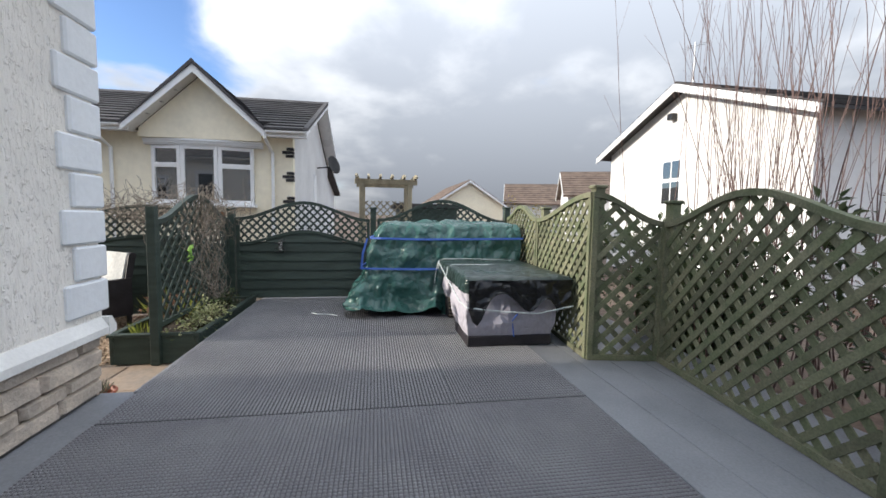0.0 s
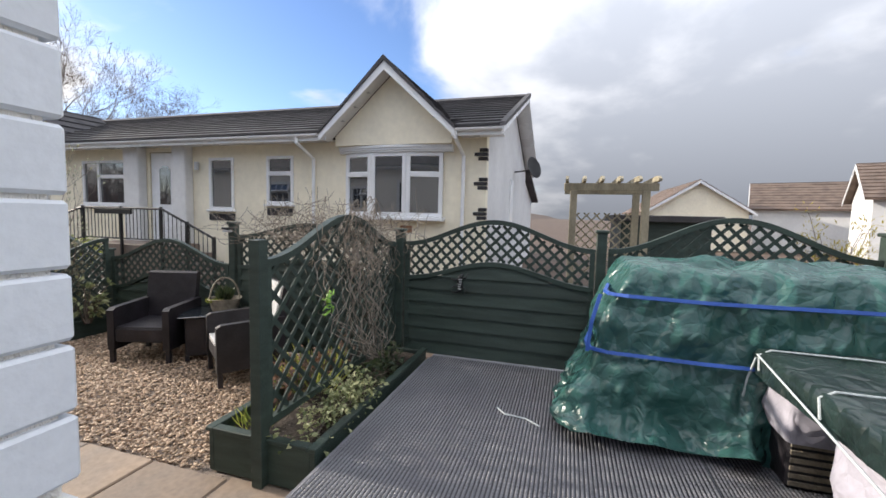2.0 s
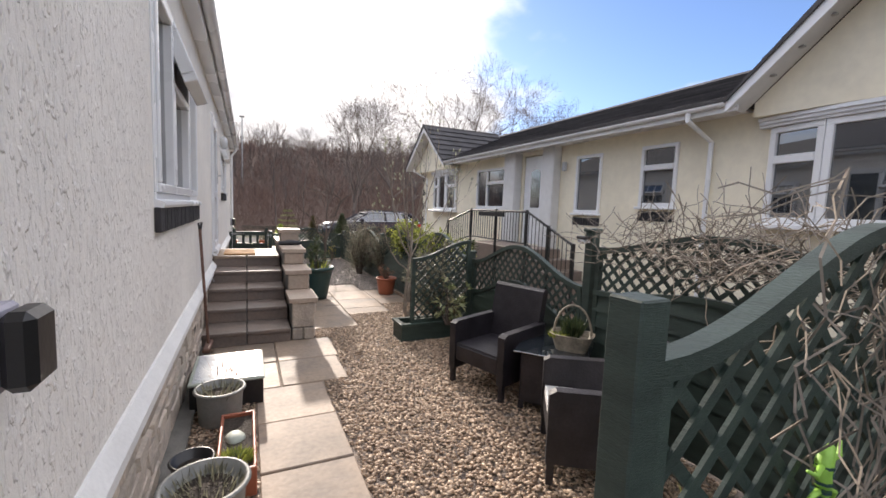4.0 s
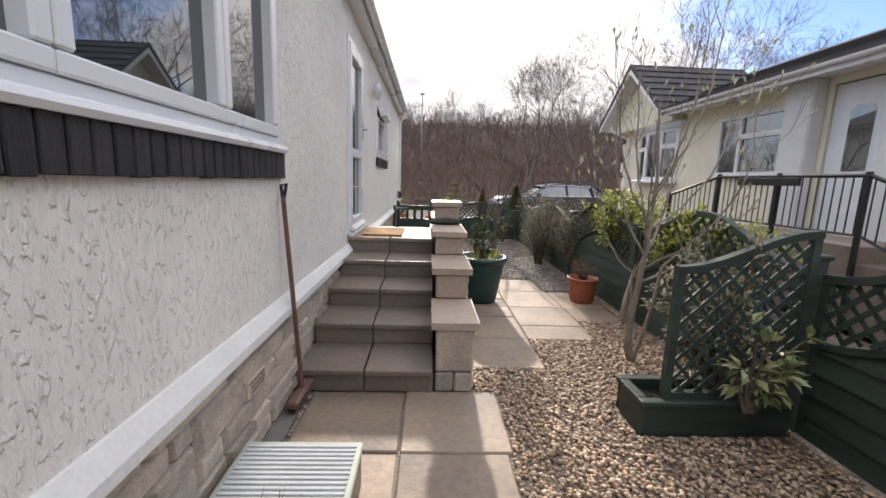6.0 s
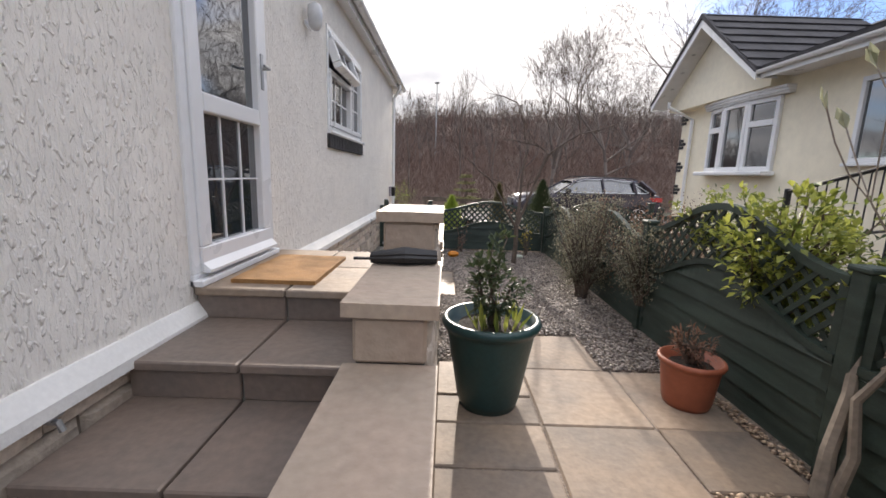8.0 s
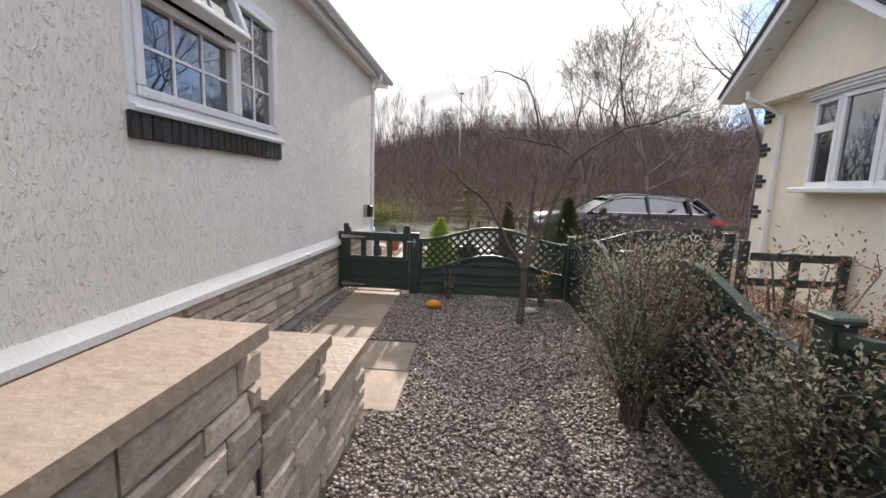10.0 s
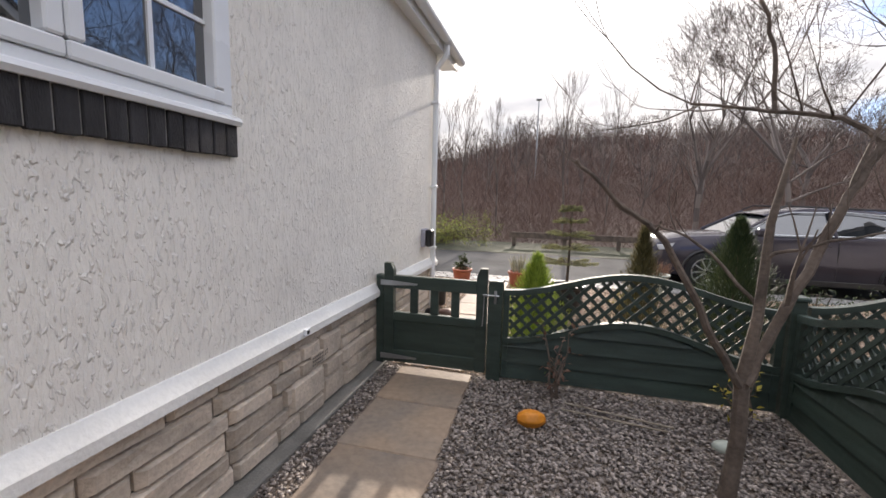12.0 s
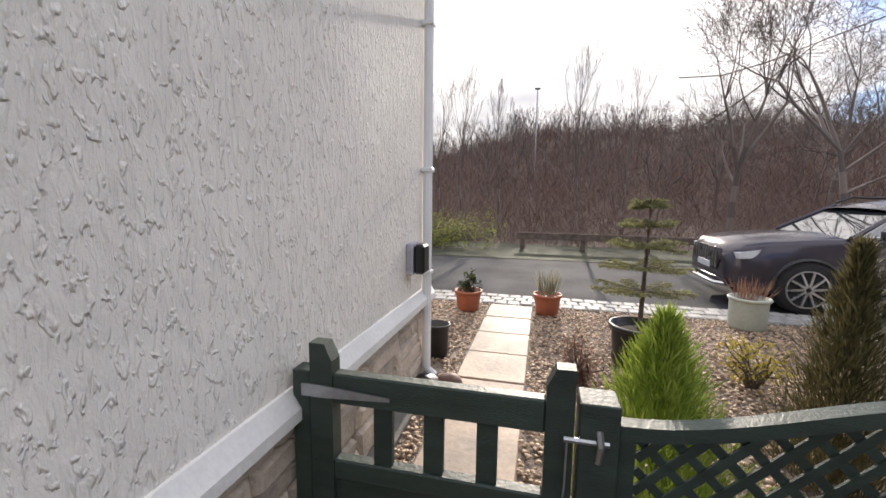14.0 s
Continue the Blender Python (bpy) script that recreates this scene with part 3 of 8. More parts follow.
part("barge_board", prism([(RX1, rz(RX1) - 0.16), (RX1, rz(RX1)), ((RX0 + RX1) / 2, rz((RX0 + RX1) / 2)), (RX0, rz(RX0)), (RX0, rz(RX0) - 0.16), ((RX0 + RX1) / 2, rz((RX0 + RX1) / 2) - 0.16)], RY0 + 0.002, RY0 + 0.025), UPVC, roof)
gut = [(RX1 + 0.055 + 0.055 * math.cos(a), EZ + 0.10 + 0.055 * math.sin(a)) for a in np.linspace(math.pi, 2 * math.pi, 9)]
gut += [(RX1 + 0.055 + 0.047 * math.cos(a), EZ + 0.10 + 0.047 * math.sin(a)) for a in np.linspace(2 * math.pi, math.pi, 9)]
part("gutter", prism(gut, RY0 + 0.02, RY1 - 0.01), UPVC, roof)


# ---- windows and door of the home ----
def window(name, label, y0, y1, z0, z1, lights, vent=None):
    """lights: (u0, u1, w0, w1, bars_u, bars_z) sashes inside the frame, in fractions."""
    w = thing(name, label, "window", kind="structure")
    f, x0, x1 = 0.055, -0.075, 0.012
    bm = bmesh.new()
    for a, b, c, d in ((y0, y1, z0, z0 + f), (y0, y1, z1 - f, z1), (y0, y0 + f, z0 + f, z1 - f), (y1 - f, y1, z0 + f, z1 - f)):
        box(bm, x0, x1, a, b, c, d, 0.006)
    fr = part("window_frame", bm, UPVC, w)
    part("window_sill", prism([(-0.02, z0 - 0.03), (0.045, z0 - 0.03), (0.055, z0 - 0.012), (0.05, z0 + 0.004), (0.0, z0 + 0.022), (-0.02, z0 + 0.022)], y0 - 0.01, y1 + 0.01), UPVC, w)
    for k, (u0, u1, w0, w1, bu, bz) in enumerate(lights):
        a, b = y0 + f + u0 * (y1 - y0 - 2 * f), y0 + f + u1 * (y1 - y0 - 2 * f)
        c, d = z0 + f + w0 * (z1 - z0 - 2 * f), z0 + f + w1 * (z1 - z0 - 2 * f)
        s, bm = 0.058, bmesh.new()
        for p, q, r, t in ((a, b, c, c + s), (a, b, d - s, d), (a, a + s, c + s, d - s), (b - s, b, c + s, d - s)):
            box(bm, x0 + 0.01, x1 + 0.014, p + 0.002, q - 0.002, r + 0.002, t - 0.002, 0.007)
        sash = part("sash", bm, UPVC, w)
        pane = part("pane", B(-0.035, -0.027, a + s - 0.005, b - s + 0.005, c + s - 0.005, d - s + 0.005), GLASS, sash)
        for i in range(1, bu):
            y = a + s + i * (b - a - 2 * s) / bu
            part("glazing_bar", B(-0.027, -0.016, y - 0.009, y + 0.009, c + s, d - s), UPVC, sash)
        for i in range(1, bz):
            z = c + s + i * (d - c - 2 * s) / bz
            part("glazing_bar", B(-0.0265, -0.0165, a + s, b - s, z - 0.009, z + 0.009), UPVC, sash)
        if k == vent:      # hung at its head and pushed open
            hinge = Matrix.Translation((x1 + 0.014, 0, d))
            sash.matrix_basis = hinge @ Matrix.Rotation(radians(-21), 4, "Y") @ hinge.inverted()
    # added near-black sheet: the room's shade as plain colour
    part("unlit_room_sheet", B(-0.60, -0.58, y0 - 0.15, y1 + 0.15, z0 - 0.1, z1 + 0.1), SHADE, w)
    return w


window("window_1", "white upvc casement window with an open top light", *W1, [(0, 0.30, 0, 1, 1, 1), (0.30, 0.70, 0, 0.66, 1, 1), (0.30, 0.70, 0.66, 1, 1, 1), (0.70, 1, 0, 1, 1, 1)], vent=2)
window("window_2", "white upvc window with georgian bars and an open top light", *W2, [(0, 0.60, 0, 0.62, 3, 2), (0, 0.60, 0.62, 1, 3, 1), (0.60, 1, 0, 1, 2, 3)], vent=1)


def brick_row(y0, y1, z0, z1, n, joint):
    row = thing("brick_sill_course", "row of black upright bricks under the window", "brickwork", kind="structure")
    part("backing", B(0.0, 0.022, y0 + 0.004, y1 - 0.010, z0 + 0.006, z1 - 0.006), joint, row)
    p = (y1 - y0) / n
    me = None
    for i in range(n):
        if me is None:
            ob = part("brick", B(0.0, 0.030, 0.0, p - 0.008, z0, z1, 0.004), BLACKBRICK, row)
            me = ob.data
        else:
            ob = new("brick", me)
            ob.parent = row
        ob.location = (random.uniform(0.0, 0.004), y0 + i * p, random.uniform(-0.004, 0.002))


brick_row(5.10, 7.225, 1.43, 1.572, 29, MORTAR)
brick_row(11.63, 13.33, 1.64, 1.785, 23, PALEMORTAR)


def door():
    d = thing("door_1", "white upvc front door with two glass panes and thin bars, closed", "door", kind="structure")
    y0, y1, z0, z1 = DOOR
    bm = bmesh.new()
    for a, b, c, e in ((y0, y1, z0, z0 + 0.06), (y0, y1, z1 - 0.06, z1), (y0, y0 + 0.06, z0 + 0.06, z1 - 0.06), (y1 - 0.06, y1, z0 + 0.06, z1 - 0.06)):
        box(bm, -0.08, 0.02, a, b, c, e, 0.006)
    part("door_frame", bm, UPVC, d)
    a, b, c, e = y0 + 0.062, y1 - 0.062, z0 + 0.062, z1 - 0.062
    bm = bmesh.new()
    st = 0.10
    for p, q, r, t in ((a, b, c, c + 0.13), (a, b, e - 0.10, e), (a, a + st, c + 0.13, e - 0.10), (b - st, b, c + 0.13, e - 0.10), (a + st, b - st, 1.67, 1.765)):
        box(bm, -0.06, 0.032, p, q, r, t, 0.007)
    leaf = part("door_leaf", bm, UPVC, d)
    for r, t, nu, nz in ((c + 0.13, 1.67, 3, 2), (1.765, e - 0.10, 1, 1)):
        part("pane", B(-0.02, -0.012, a + st - 0.005, b - st + 0.005, r - 0.005, t + 0.005), GLASS, leaf)
        for i in range(1, nu):
            y = a + st + i * (b - a - 2 * st) / nu
            part("glazing_bar", B(-0.012, -0.003, y - 0.005, y + 0.005, r, t), UPVC, leaf)
        for i in range(1, nz):
            z = r + i * (t - r) / nz
            part("glazing_bar", B(-0.0115, -0.0035, a + st, b - st, z - 0.005, z + 0.005), UPVC, leaf)
    part("weather_bar", prism([(0.032, c), (0.07, c), (0.07, c + 0.015), (0.032, c + 0.05)], a, b), UPVC, leaf)
    part("threshold", B(-0.08, 0.06, y0, y1, z0, z0 + 0.035, 0.006), UPVC, d)
    bm = bmesh.new()
    box(bm, 0.032, 0.040, b - 0.065, b - 0.03, 1.90, 2.12, 0.003)
    tube(bm, [(0.04, b - 0.047, 2.03), (0.085, b - 0.047, 2.03), (0.09, b - 0.14, 2.025)], 0.010, 6)
    part("door_handle", bm, STEEL, leaf, "bright metal lever handle")
    # added sheet behind the door, coloured as the unlit hall
    part("unlit_room_sheet", B(-0.60, -0.58, y0 - 0.15, y1 + 0.15, z0, z1 + 0.1), SHADE, d)


door()


# ---- stone steps up to the door, with stepped side walls ----
RISE, NF = 0.162, (7.40, 7.86, 8.31, 8.77, 9.25)
LAND_END = 10.28
steps = thing("door_steps", "flight of brown slab steps with stone side wall up to the door", "steps", kind="structure")
part("core", B(0.0, 0.93, 9.27, LAND_END, 0, 5 * RISE - 0.045), MORTAR, steps)
for i, y in enumerate(NF[:-1]):
    part("core", B(0.0, 0.93, y + 0.02, NF[i + 1] + 0.02, 0, (i + 1) * RISE - 0.045), MORTAR, steps)
for i, y in enumerate(NF):
    z = (i + 1) * RISE
    y2 = NF[i + 1] + 0.02 if i < 4 else LAND_END
    for x0, x1 in ((0.012, 0.452), (0.464, 0.925)):
        part("riser", B(x0, x1, y, y + 0.035, z - RISE, z - 0.042, 0.004), STEPSLAB, steps)
        if i < 4:
            part("tread", B(x0, x1, y - 0.025, y2 - 0.004, z - 0.040, z, 0.006), STEPSLAB, steps)
        else:
            for a, b in ((y - 0.025, 9.76), (9.77, y2 + 0.02)):
                part("landing_slab", B(x0, x1, a, b, z - 0.040, z, 0.006), SLAB, steps)
# the flight down on the far side
FF = (LAND_END, 10.70, 11.12, 11.54, 11.96)
for i in range(4):
    z = (4 - i) * RISE
    part("core", B(0.0, 0.93, FF[i] - 0.02, FF[i + 1], 0, z - 0.045), MORTAR, steps)
    for x0, x1 in ((0.012, 0.452), (0.464, 0.925)):
        part("tread", B(x0, x1, FF[i] + 0.004, FF[i + 1] + 0.025, z - 0.040, z, 0.006), STEPSLAB, steps)
        part("riser", B(x0, x1, FF[i + 1] - 0.035, FF[i + 1], z - RISE, z - 0.042, 0.004), STEPSLAB, steps)

side_wall = thing("step_side_wall", "low stepped stone wall with sandstone copings beside the steps", "garden wall", kind="structure")
CAPS = ((7.40, 7.96, 0.505), (7.96, 8.56, 0.755), (8.56, 9.25, 0.975), (9.25, 9.72, 1.215), (9.72, 10.70, 1.00), (10.70, 11.26, 0.76), (11.26, 11.90, 0.505))
WX0, WX1 = 0.94, 1.20


def coping(x0, x1, y0, y1, z, t=0.05):
    """A riven slab with a ragged edge."""
    bm = B(x0, x1, y0, y1, z - t, z)
    bmesh.ops.subdivide_edges(bm, edges=bm.edges[:], cuts=3, use_grid_fill=True)
    for v in bm.verts:
        k = noise.noise(v.co * 9) * 0.007
        edge = v.co.x in (x0, x1) or v.co.y in (y0, y1)
        v.co += Vector((k if edge else 0, k if edge else 0, noise.noise(v.co * 4 + Vector((5, 0, 0))) * 0.004))
    return part("coping", bm, CAPSTONE, side_wall)


for i, (a, b, z) in enumerate(CAPS):
    part("wall_core", B(WX0 + 0.012, WX1 - 0.012, a + 0.03, b - 0.004 if i < 6 else b - 0.03, 0, z - 0.05), MORTAR, side_wall)
    coping(WX0 - 0.03, WX1 + 0.035, a - 0.01, b + 0.012, z)

# ---- paved path ----
path = thing("path", "riven buff sandstone slab path beside the home", "paving", kind="structure")
LAID = []


def slab(x0, x1, y0, y1, z=0.0):
    bm = B(x0 + 0.006, x1 - 0.006, y0 + 0.006, y1 - 0.006, z - 0.05, z + random.uniform(-0.004, 0.004), 0.008)
    ob = part("slab", bm, SLAB, path)
    LAID.append((x0, x1, y0, y1))


ys = [2.50, 3.08, 3.68, 4.28, 4.88, 5.50, 6.13]
for a, b in zip(ys, ys[1:]):
    slab(0.52, 1.10 if a > 2.6 else 1.13, a, b)
for a, b in zip(ys[:2], ys[1:3]):
    slab(-0.0, 0.52, a, b)
slab(0.12, 0.74, 6.13, 6.76), slab(0.74, 1.34, 6.13, 6.76), slab(0.12, 0.74, 6.76, 7.395), slab(0.74, 1.37, 6.76, 7.42)
slab(1.22, 1.84, 7.79, 8.42), slab(1.22, 1.84, 8.42, 9.05), slab(1.22, 1.84, 9.05, 9.42)
slab(1.84, 2.49, 8.41, 8.78), slab(1.84, 2.50, 8.78, 9.42), slab(1.84, 2.50, 9.42, 10.13), slab(1.22, 1.84, 9.42, 9.72)
slab(2.50, 3.02, 8.93, 9.42), slab(2.50, 3.02, 9.42, 10.13), slab(1.84, 2.45, 10.13, 10.80), slab(1.22, 1.84, 9.72, 10.20)
slab(0.74, 1.38, 12.57, 13.18), slab(0.13, 0.74, 12.57, 13.18), slab(0.80, 1.40, 11.97, 12.57), slab(0.13, 0.80, 11.99, 12.57)
slab(0.28, 0.92, 13.18, 13.77), slab(0.26, 0.90, 13.77, 14.38), slab(0.25, 0.89, 14.38, 14.98)
for i in range(7):
    slab(0.24, 0.80, 15.02 + i * 0.585, 15.60 + i * 0.585)

# ---- kerb of setts along the road ----
kerb = thing("sett_kerb", "two rows of pale granite setts along the road", "kerb", kind="structure")
part("kerb_bed", B(-12, 14, 19.12, 19.66, -0.08, -0.006), MORTAR, kerb)
me = None
for r in range(3):
    for i in range(70):
        x = -3.2 + i * 0.17 + (r % 2) * 0.085
        if me is None:
            ob = part("sett", B(-0.078, 0.078, -0.082, 0.082, -0.05, 0.02, 0.012), COBBLE, kerb)
            me = ob.data
        else:
            ob = new("sett", me)
            ob.parent = kerb
        ob.matrix_basis = pose(x, 19.21 + r * 0.178, random.uniform(-0.012, 0.0), random.uniform(-2, 2), random.uniform(-2, 2), random.uniform(-2, 2))



# ---- fences and trellis ----
def lattice(parent, us0, us1, lo, hi, pitch, width, thick, material, y=0.0, name="slat"):
    """Crossed diagonal slats between two curves lo(u) and hi(u), each a piece of its own, in two layers."""
    step = 0.01
    zmin = min(lo(u) for u in np.linspace(us0, us1, 30))
    zmax = max(hi(u) for u in np.linspace(us0, us1, 30))
    for sgn, layer in ((1, y), (-1, y + thick)):
        c = us0 - (zmax - zmin)
        while c < us1 + (zmax - zmin):
            run, best = None, []
            n = int((zmax - zmin) / step) + 1
            for i in range(n + 1):
                z = zmin + i * (zmax - zmin) / n
                u = c + sgn * (z - (zmin + zmax) / 2)
                ok = us0 <= u <= us1 and lo(u) <= z <= hi(u)
                if ok:
                    run = run or [(u, z), (u, z)]
                    run[1] = (u, z)
                elif run:
                    best.append(run)
                    run = None
            if run:
                best.append(run)
            for (ua, za), (ub, zb) in best:
                if abs(zb - za) < 0.03:
                    continue
                d = width / 2 * 0.7071
                du, dz = -sgn * d, d
                q = [(ua - du, za - dz), (ub - du, zb - dz), (ub + du, zb + dz), (ua + du, za + dz)]
                vs = [(u, layer, z) for u, z in q] + [(u, layer + thick * 0.92, z) for u, z in q]
                raw(name, vs, [(0, 1, 2, 3), (7, 6, 5, 4), (0, 4, 5, 1), (1, 5, 6, 2), (2, 6, 7, 3), (3, 7, 4, 0)], material, parent)
            c += pitch


def lapped(us, lo, hi):
    """A feather-edged board that leans out at its foot."""
    bm = bmesh.new()
    cols = [[bm.verts.new((u, d, z)) for d, z in ((-0.026, a), (-0.004, a), (0.006, b), (-0.004, b))] for u, a, b in zip(us, lo, hi)]
    for p, q in zip(cols, cols[1:]):
        for i in range(4):
            bm.faces.new((p[i], q[i], q[(i + 1) % 4], p[(i + 1) % 4]))
    bm.faces.new(cols[0]), bm.faces.new(cols[-1][::-1])
    bmesh.ops.recalc_face_normals(bm, faces=bm.faces)
    return bm


def ogee(w, end, apex):
    return lambda u: end + (apex - end) * (0.5 - 0.5 * math.cos(2 * math.pi * max(0, min(1, u / w))))


def half(w, a, b):
    return lambda u: a + (b - a) * (0.5 - 0.5 * math.cos(math.pi * max(0, min(1, u / w))))


def rail(parent, name, us, f, h, d0, d1, material):
    return part(name, strip(us, [f(u) - h for u in us], [f(u) for u in us], d0, d1), material, parent)


def fence_panel(label, at, rz, w, base, top, mid=None, pitch=0.11, slat=0.028, material=GREEN, boards=True, board_h=0.145, frame=0.045):
    """A panel with a curved trellis top over overlapping boards; local u runs along it."""
    p = thing("garden_fence", label, "fence", "fence panels round the garden", at=at, rz=rz)
    us = list(np.linspace(0, w, 29))
    rail(p, "top_rail", us, top, frame, -0.028, 0.028, material)
    for a, b in ((0, frame), (w - frame, w)):
        part("stile", B(a, b, -0.022, 0.022, base, min(top(a), top(b)) - frame), material, p)
    low = base
    if boards:
        rail(p, "middle_rail", us, mid, frame * 0.9, -0.030, 0.030, material)
        z = base
        while z < max(mid(u) for u in us) - frame:
            lo_hi = [(u, z, min(z + board_h, mid(u) - frame * 0.9)) for u in us if z < mid(u) - frame * 0.9 - 0.01]
            if len(lo_hi) > 1:
                part("board", lapped([q[0] for q in lo_hi], [q[1] for q in lo_hi], [q[2] for q in lo_hi]), material, p)
            z += board_h - 0.012
        lattice(p, frame, w - frame, lambda u: mid(u), lambda u: top(u) - frame, pitch, slat, 0.009, material, -0.009)
    else:
        part("bottom_rail", B(frame, w - frame, -0.022, 0.022, base, base + frame), material, p)
        lattice(p, frame, w - frame, lambda u: base + frame, lambda u: top(u) - frame, pitch, slat, 0.011, material, -0.011)
    return p


def fence_post(label, at, h, s=0.075, cap=True, material=GREEN):
    p = thing("fence_post", label, "post", "fence posts round the garden", at=at)
    part("shaft", B(-s / 2, s / 2, -s / 2, s / 2, 0, h - (0.03 if cap else 0), 0.004), material, p)
    if cap:
        part("post_cap", B(-s / 2 - 0.016, s / 2 + 0.016, -s / 2 - 0.016, s / 2 + 0.016, h - 0.03, h, 0.008), material, p)
    return p


FX = 3.12
GP = "dark green fence panel with an arched trellis top above boards"
# the fence line beside the deck and the gravel garden (u runs towards -y with rz=-90)
fence_panel(GP, (FX, 2.75, 0), -90, 1.84, DECK + 0.01, ogee(1.84, 1.37, 1.61), ogee(1.84, 1.02, 1.20))
fence_panel(GP, (FX, 0.80, 0), -90, 1.94, DECK + 0.01, ogee(1.94, 1.38, 1.68), ogee(1.94, 1.02, 1.20))
fence_panel("dark green fence panel half hidden by bare climbers", (FX, 4.88, 0), -90, 1.99, 0.03, ogee(1.99, 1.36, 1.52), ogee(1.99, 1.0, 1.12))
fence_panel("low dark green fence panel with an arched trellis top", (FX, 6.94, 0), -90, 1.92, 0.03, ogee(1.92, 1.0, 1.27), ogee(1.92, 0.62, 0.88))
fence_panel("low dark green fence panel with an arched trellis top", (FX, 8.98, 0), -90, 1.92, 0.03, ogee(1.92, 1.0, 1.27), ogee(1.92, 0.62, 0.88))
fence_panel("low dark green fence panel with an arched trellis top", (FX, 10.98, 0), -90, 1.88, 0.03, ogee(1.88, 1.0, 1.27), ogee(1.88, 0.62, 0.88))
fence_panel("low dark green fence panel with an arched trellis top", (FX, 12.92, 0), -90, 1.86, 0.03, ogee(1.86, 0.86, 1.06), ogee(1.86, 0.45, 0.66))
fence_panel("low dark green fence panel with an arched trellis top", (FX, 14.88, 0), -90, 1.86, 0.03, ogee(1.86, 0.76, 0.95), ogee(1.86, 0.36, 0.58))
for y, h, z in ((2.81, 1.50 - DECK, DECK), (0.86, 1.545 - DECK, DECK), (-1.18, 1.59 - DECK, DECK), (4.95, 1.51, 0), (7.02, 1.10, 0), (9.04, 1.06, 0), (11.02, 1.05, 0), (12.98, 0.98, 0), (14.95, 0.87, 0)):
    fence_post("square dark green fence post with a flat cap", (FX, y, z), h, 0.085)

# front fence and the neighbour's part of it
fence_panel("low dark green front fence panel with an arched trellis top", (1.125, 14.96, 0), 0, 1.94, 0.03, ogee(1.94, 0.76, 0.945), ogee(1.94, 0.36, 0.575), pitch=0.105)
fence_panel("low dark green front fence panel with an arched trellis top", (3.2, 14.96, 0), 0, 1.80, 0.03, ogee(1.80, 0.80, 1.0), ogee(1.80, 0.40, 0.60))
fence_post("square dark green fence post with a flat cap", (5.06, 14.96, 0), 1.0, 0.085)
fence_post("square dark green gate post", (1.06, 14.96, 0), 0.83, 0.115, False)

# weathered lattice fence along the far side of the deck
LP = "weathered olive green lattice fence panel with a curved top"
fence_panel(LP, (3.08, -1.20, 0), 175.5, 1.44, DECK, ogee(1.44, 1.43, 1.60), pitch=0.135, slat=0.045, material=LATTICE, boards=False)
fence_panel(LP, (1.63, -1.09, 0), 175.5, 1.44, DECK, half(1.44, 1.43, 1.66), pitch=0.135, slat=0.045, material=LATTICE, boards=False)
fence_panel(LP, (0.19, -0.97, 0), -100.0, 0.62, DECK, half(0.62, 1.66, 1.42), pitch=0.15, slat=0.045, material=LATTICE, boards=False)
fence_panel(LP, (0.08, -1.58, 0), 173.0, 1.80, DECK, ogee(1.80, 1.42, 1.64), pitch=0.15, slat=0.045, material=LATTICE, boards=False)
fence_panel(LP, (-1.73, -1.36, 0), 173.0, 1.80, DECK, ogee(1.80, 1.42, 1.64), pitch=0.15, slat=0.045, material=LATTICE, boards=False)
fence_panel(LP, (-3.54, -1.14, 0), 173.0, 1.40, DECK, ogee(1.40, 1.42, 1.64), pitch=0.15, slat=0.045, material=LATTICE, boards=False)
for x, y, h in ((0.22, -1.03, 1.72), (0.10, -1.66, 1.60), (1.62, -1.17, 1.56), (-1.74, -1.44, 1.58)):
    fence_post("weathered square lattice fence post with a flat cap", (x, y, DECK), h - DECK, 0.085, True, LATTICE)

# trellis screen standing in the planter
fence_panel("dark green diagonal trellis screen with an arched top", (1.15, 2.85, 0), 0, 1.90, 0.34, ogee(1.90, 1.36, 1.63), pitch=0.155, slat=0.030, boards=False)
fence_post("square dark green trellis post", (1.11, 2.85, 0), 1.478, 0.075, False)



# ---- neighbouring houses ----
def tile_rows(parent, x0, x1, z0, z1, y0, y1, n, material=TILE, low=(), nlow=0):
    """Courses of roof tiles as lapped boards on a slope from (x0, z0) up to (x1, z1), along y."""
    dx, dz = (x1 - x0) / n, (z1 - z0) / n
    k = math.hypot(dx, dz)
    nx, nz = -dz / k * math.copysign(1, dx), abs(dx) / k
    for i in range(n):
        a = (x0 + dx * i, z0 + dz * i)
        b = (x0 + dx * (i + 1.12), z0 + dz * (i + 1.12))
        pts = [(a[0], a[1]), (a[0] + nx * 0.045, a[1] + nz * 0.045), (b[0] + nx * 0.012, b[1] + nz * 0.012), (b[0], b[1])]
        for a, b in low if i < nlow else ((y0, y1),):
            part("tile_course", prism(pts, a, b), material, parent)


def tile_rows_x(parent, y0, y1, z0, z1, x0, x1, n, material=TILE):
    """The same on a slope that climbs along y."""
    dy, dz = (y1 - y0) / n, (z1 - z0) / n
    k = math.hypot(dy, dz)
    ny, nz = -dz / k * math.copysign(1, dy), abs(dy) / k
    for i in range(n):
        a, b = (y0 + dy * i, z0 + dz * i), (y0 + dy * (i + 1.12), z0 + dz * (i + 1.12))
        part("tile_course", prism([a, (a[0] + ny * 0.045, a[1] + nz * 0.045), (b[0] + ny * 0.012, b[1] + nz * 0.012), b], x0, x1, "x"), material, parent)


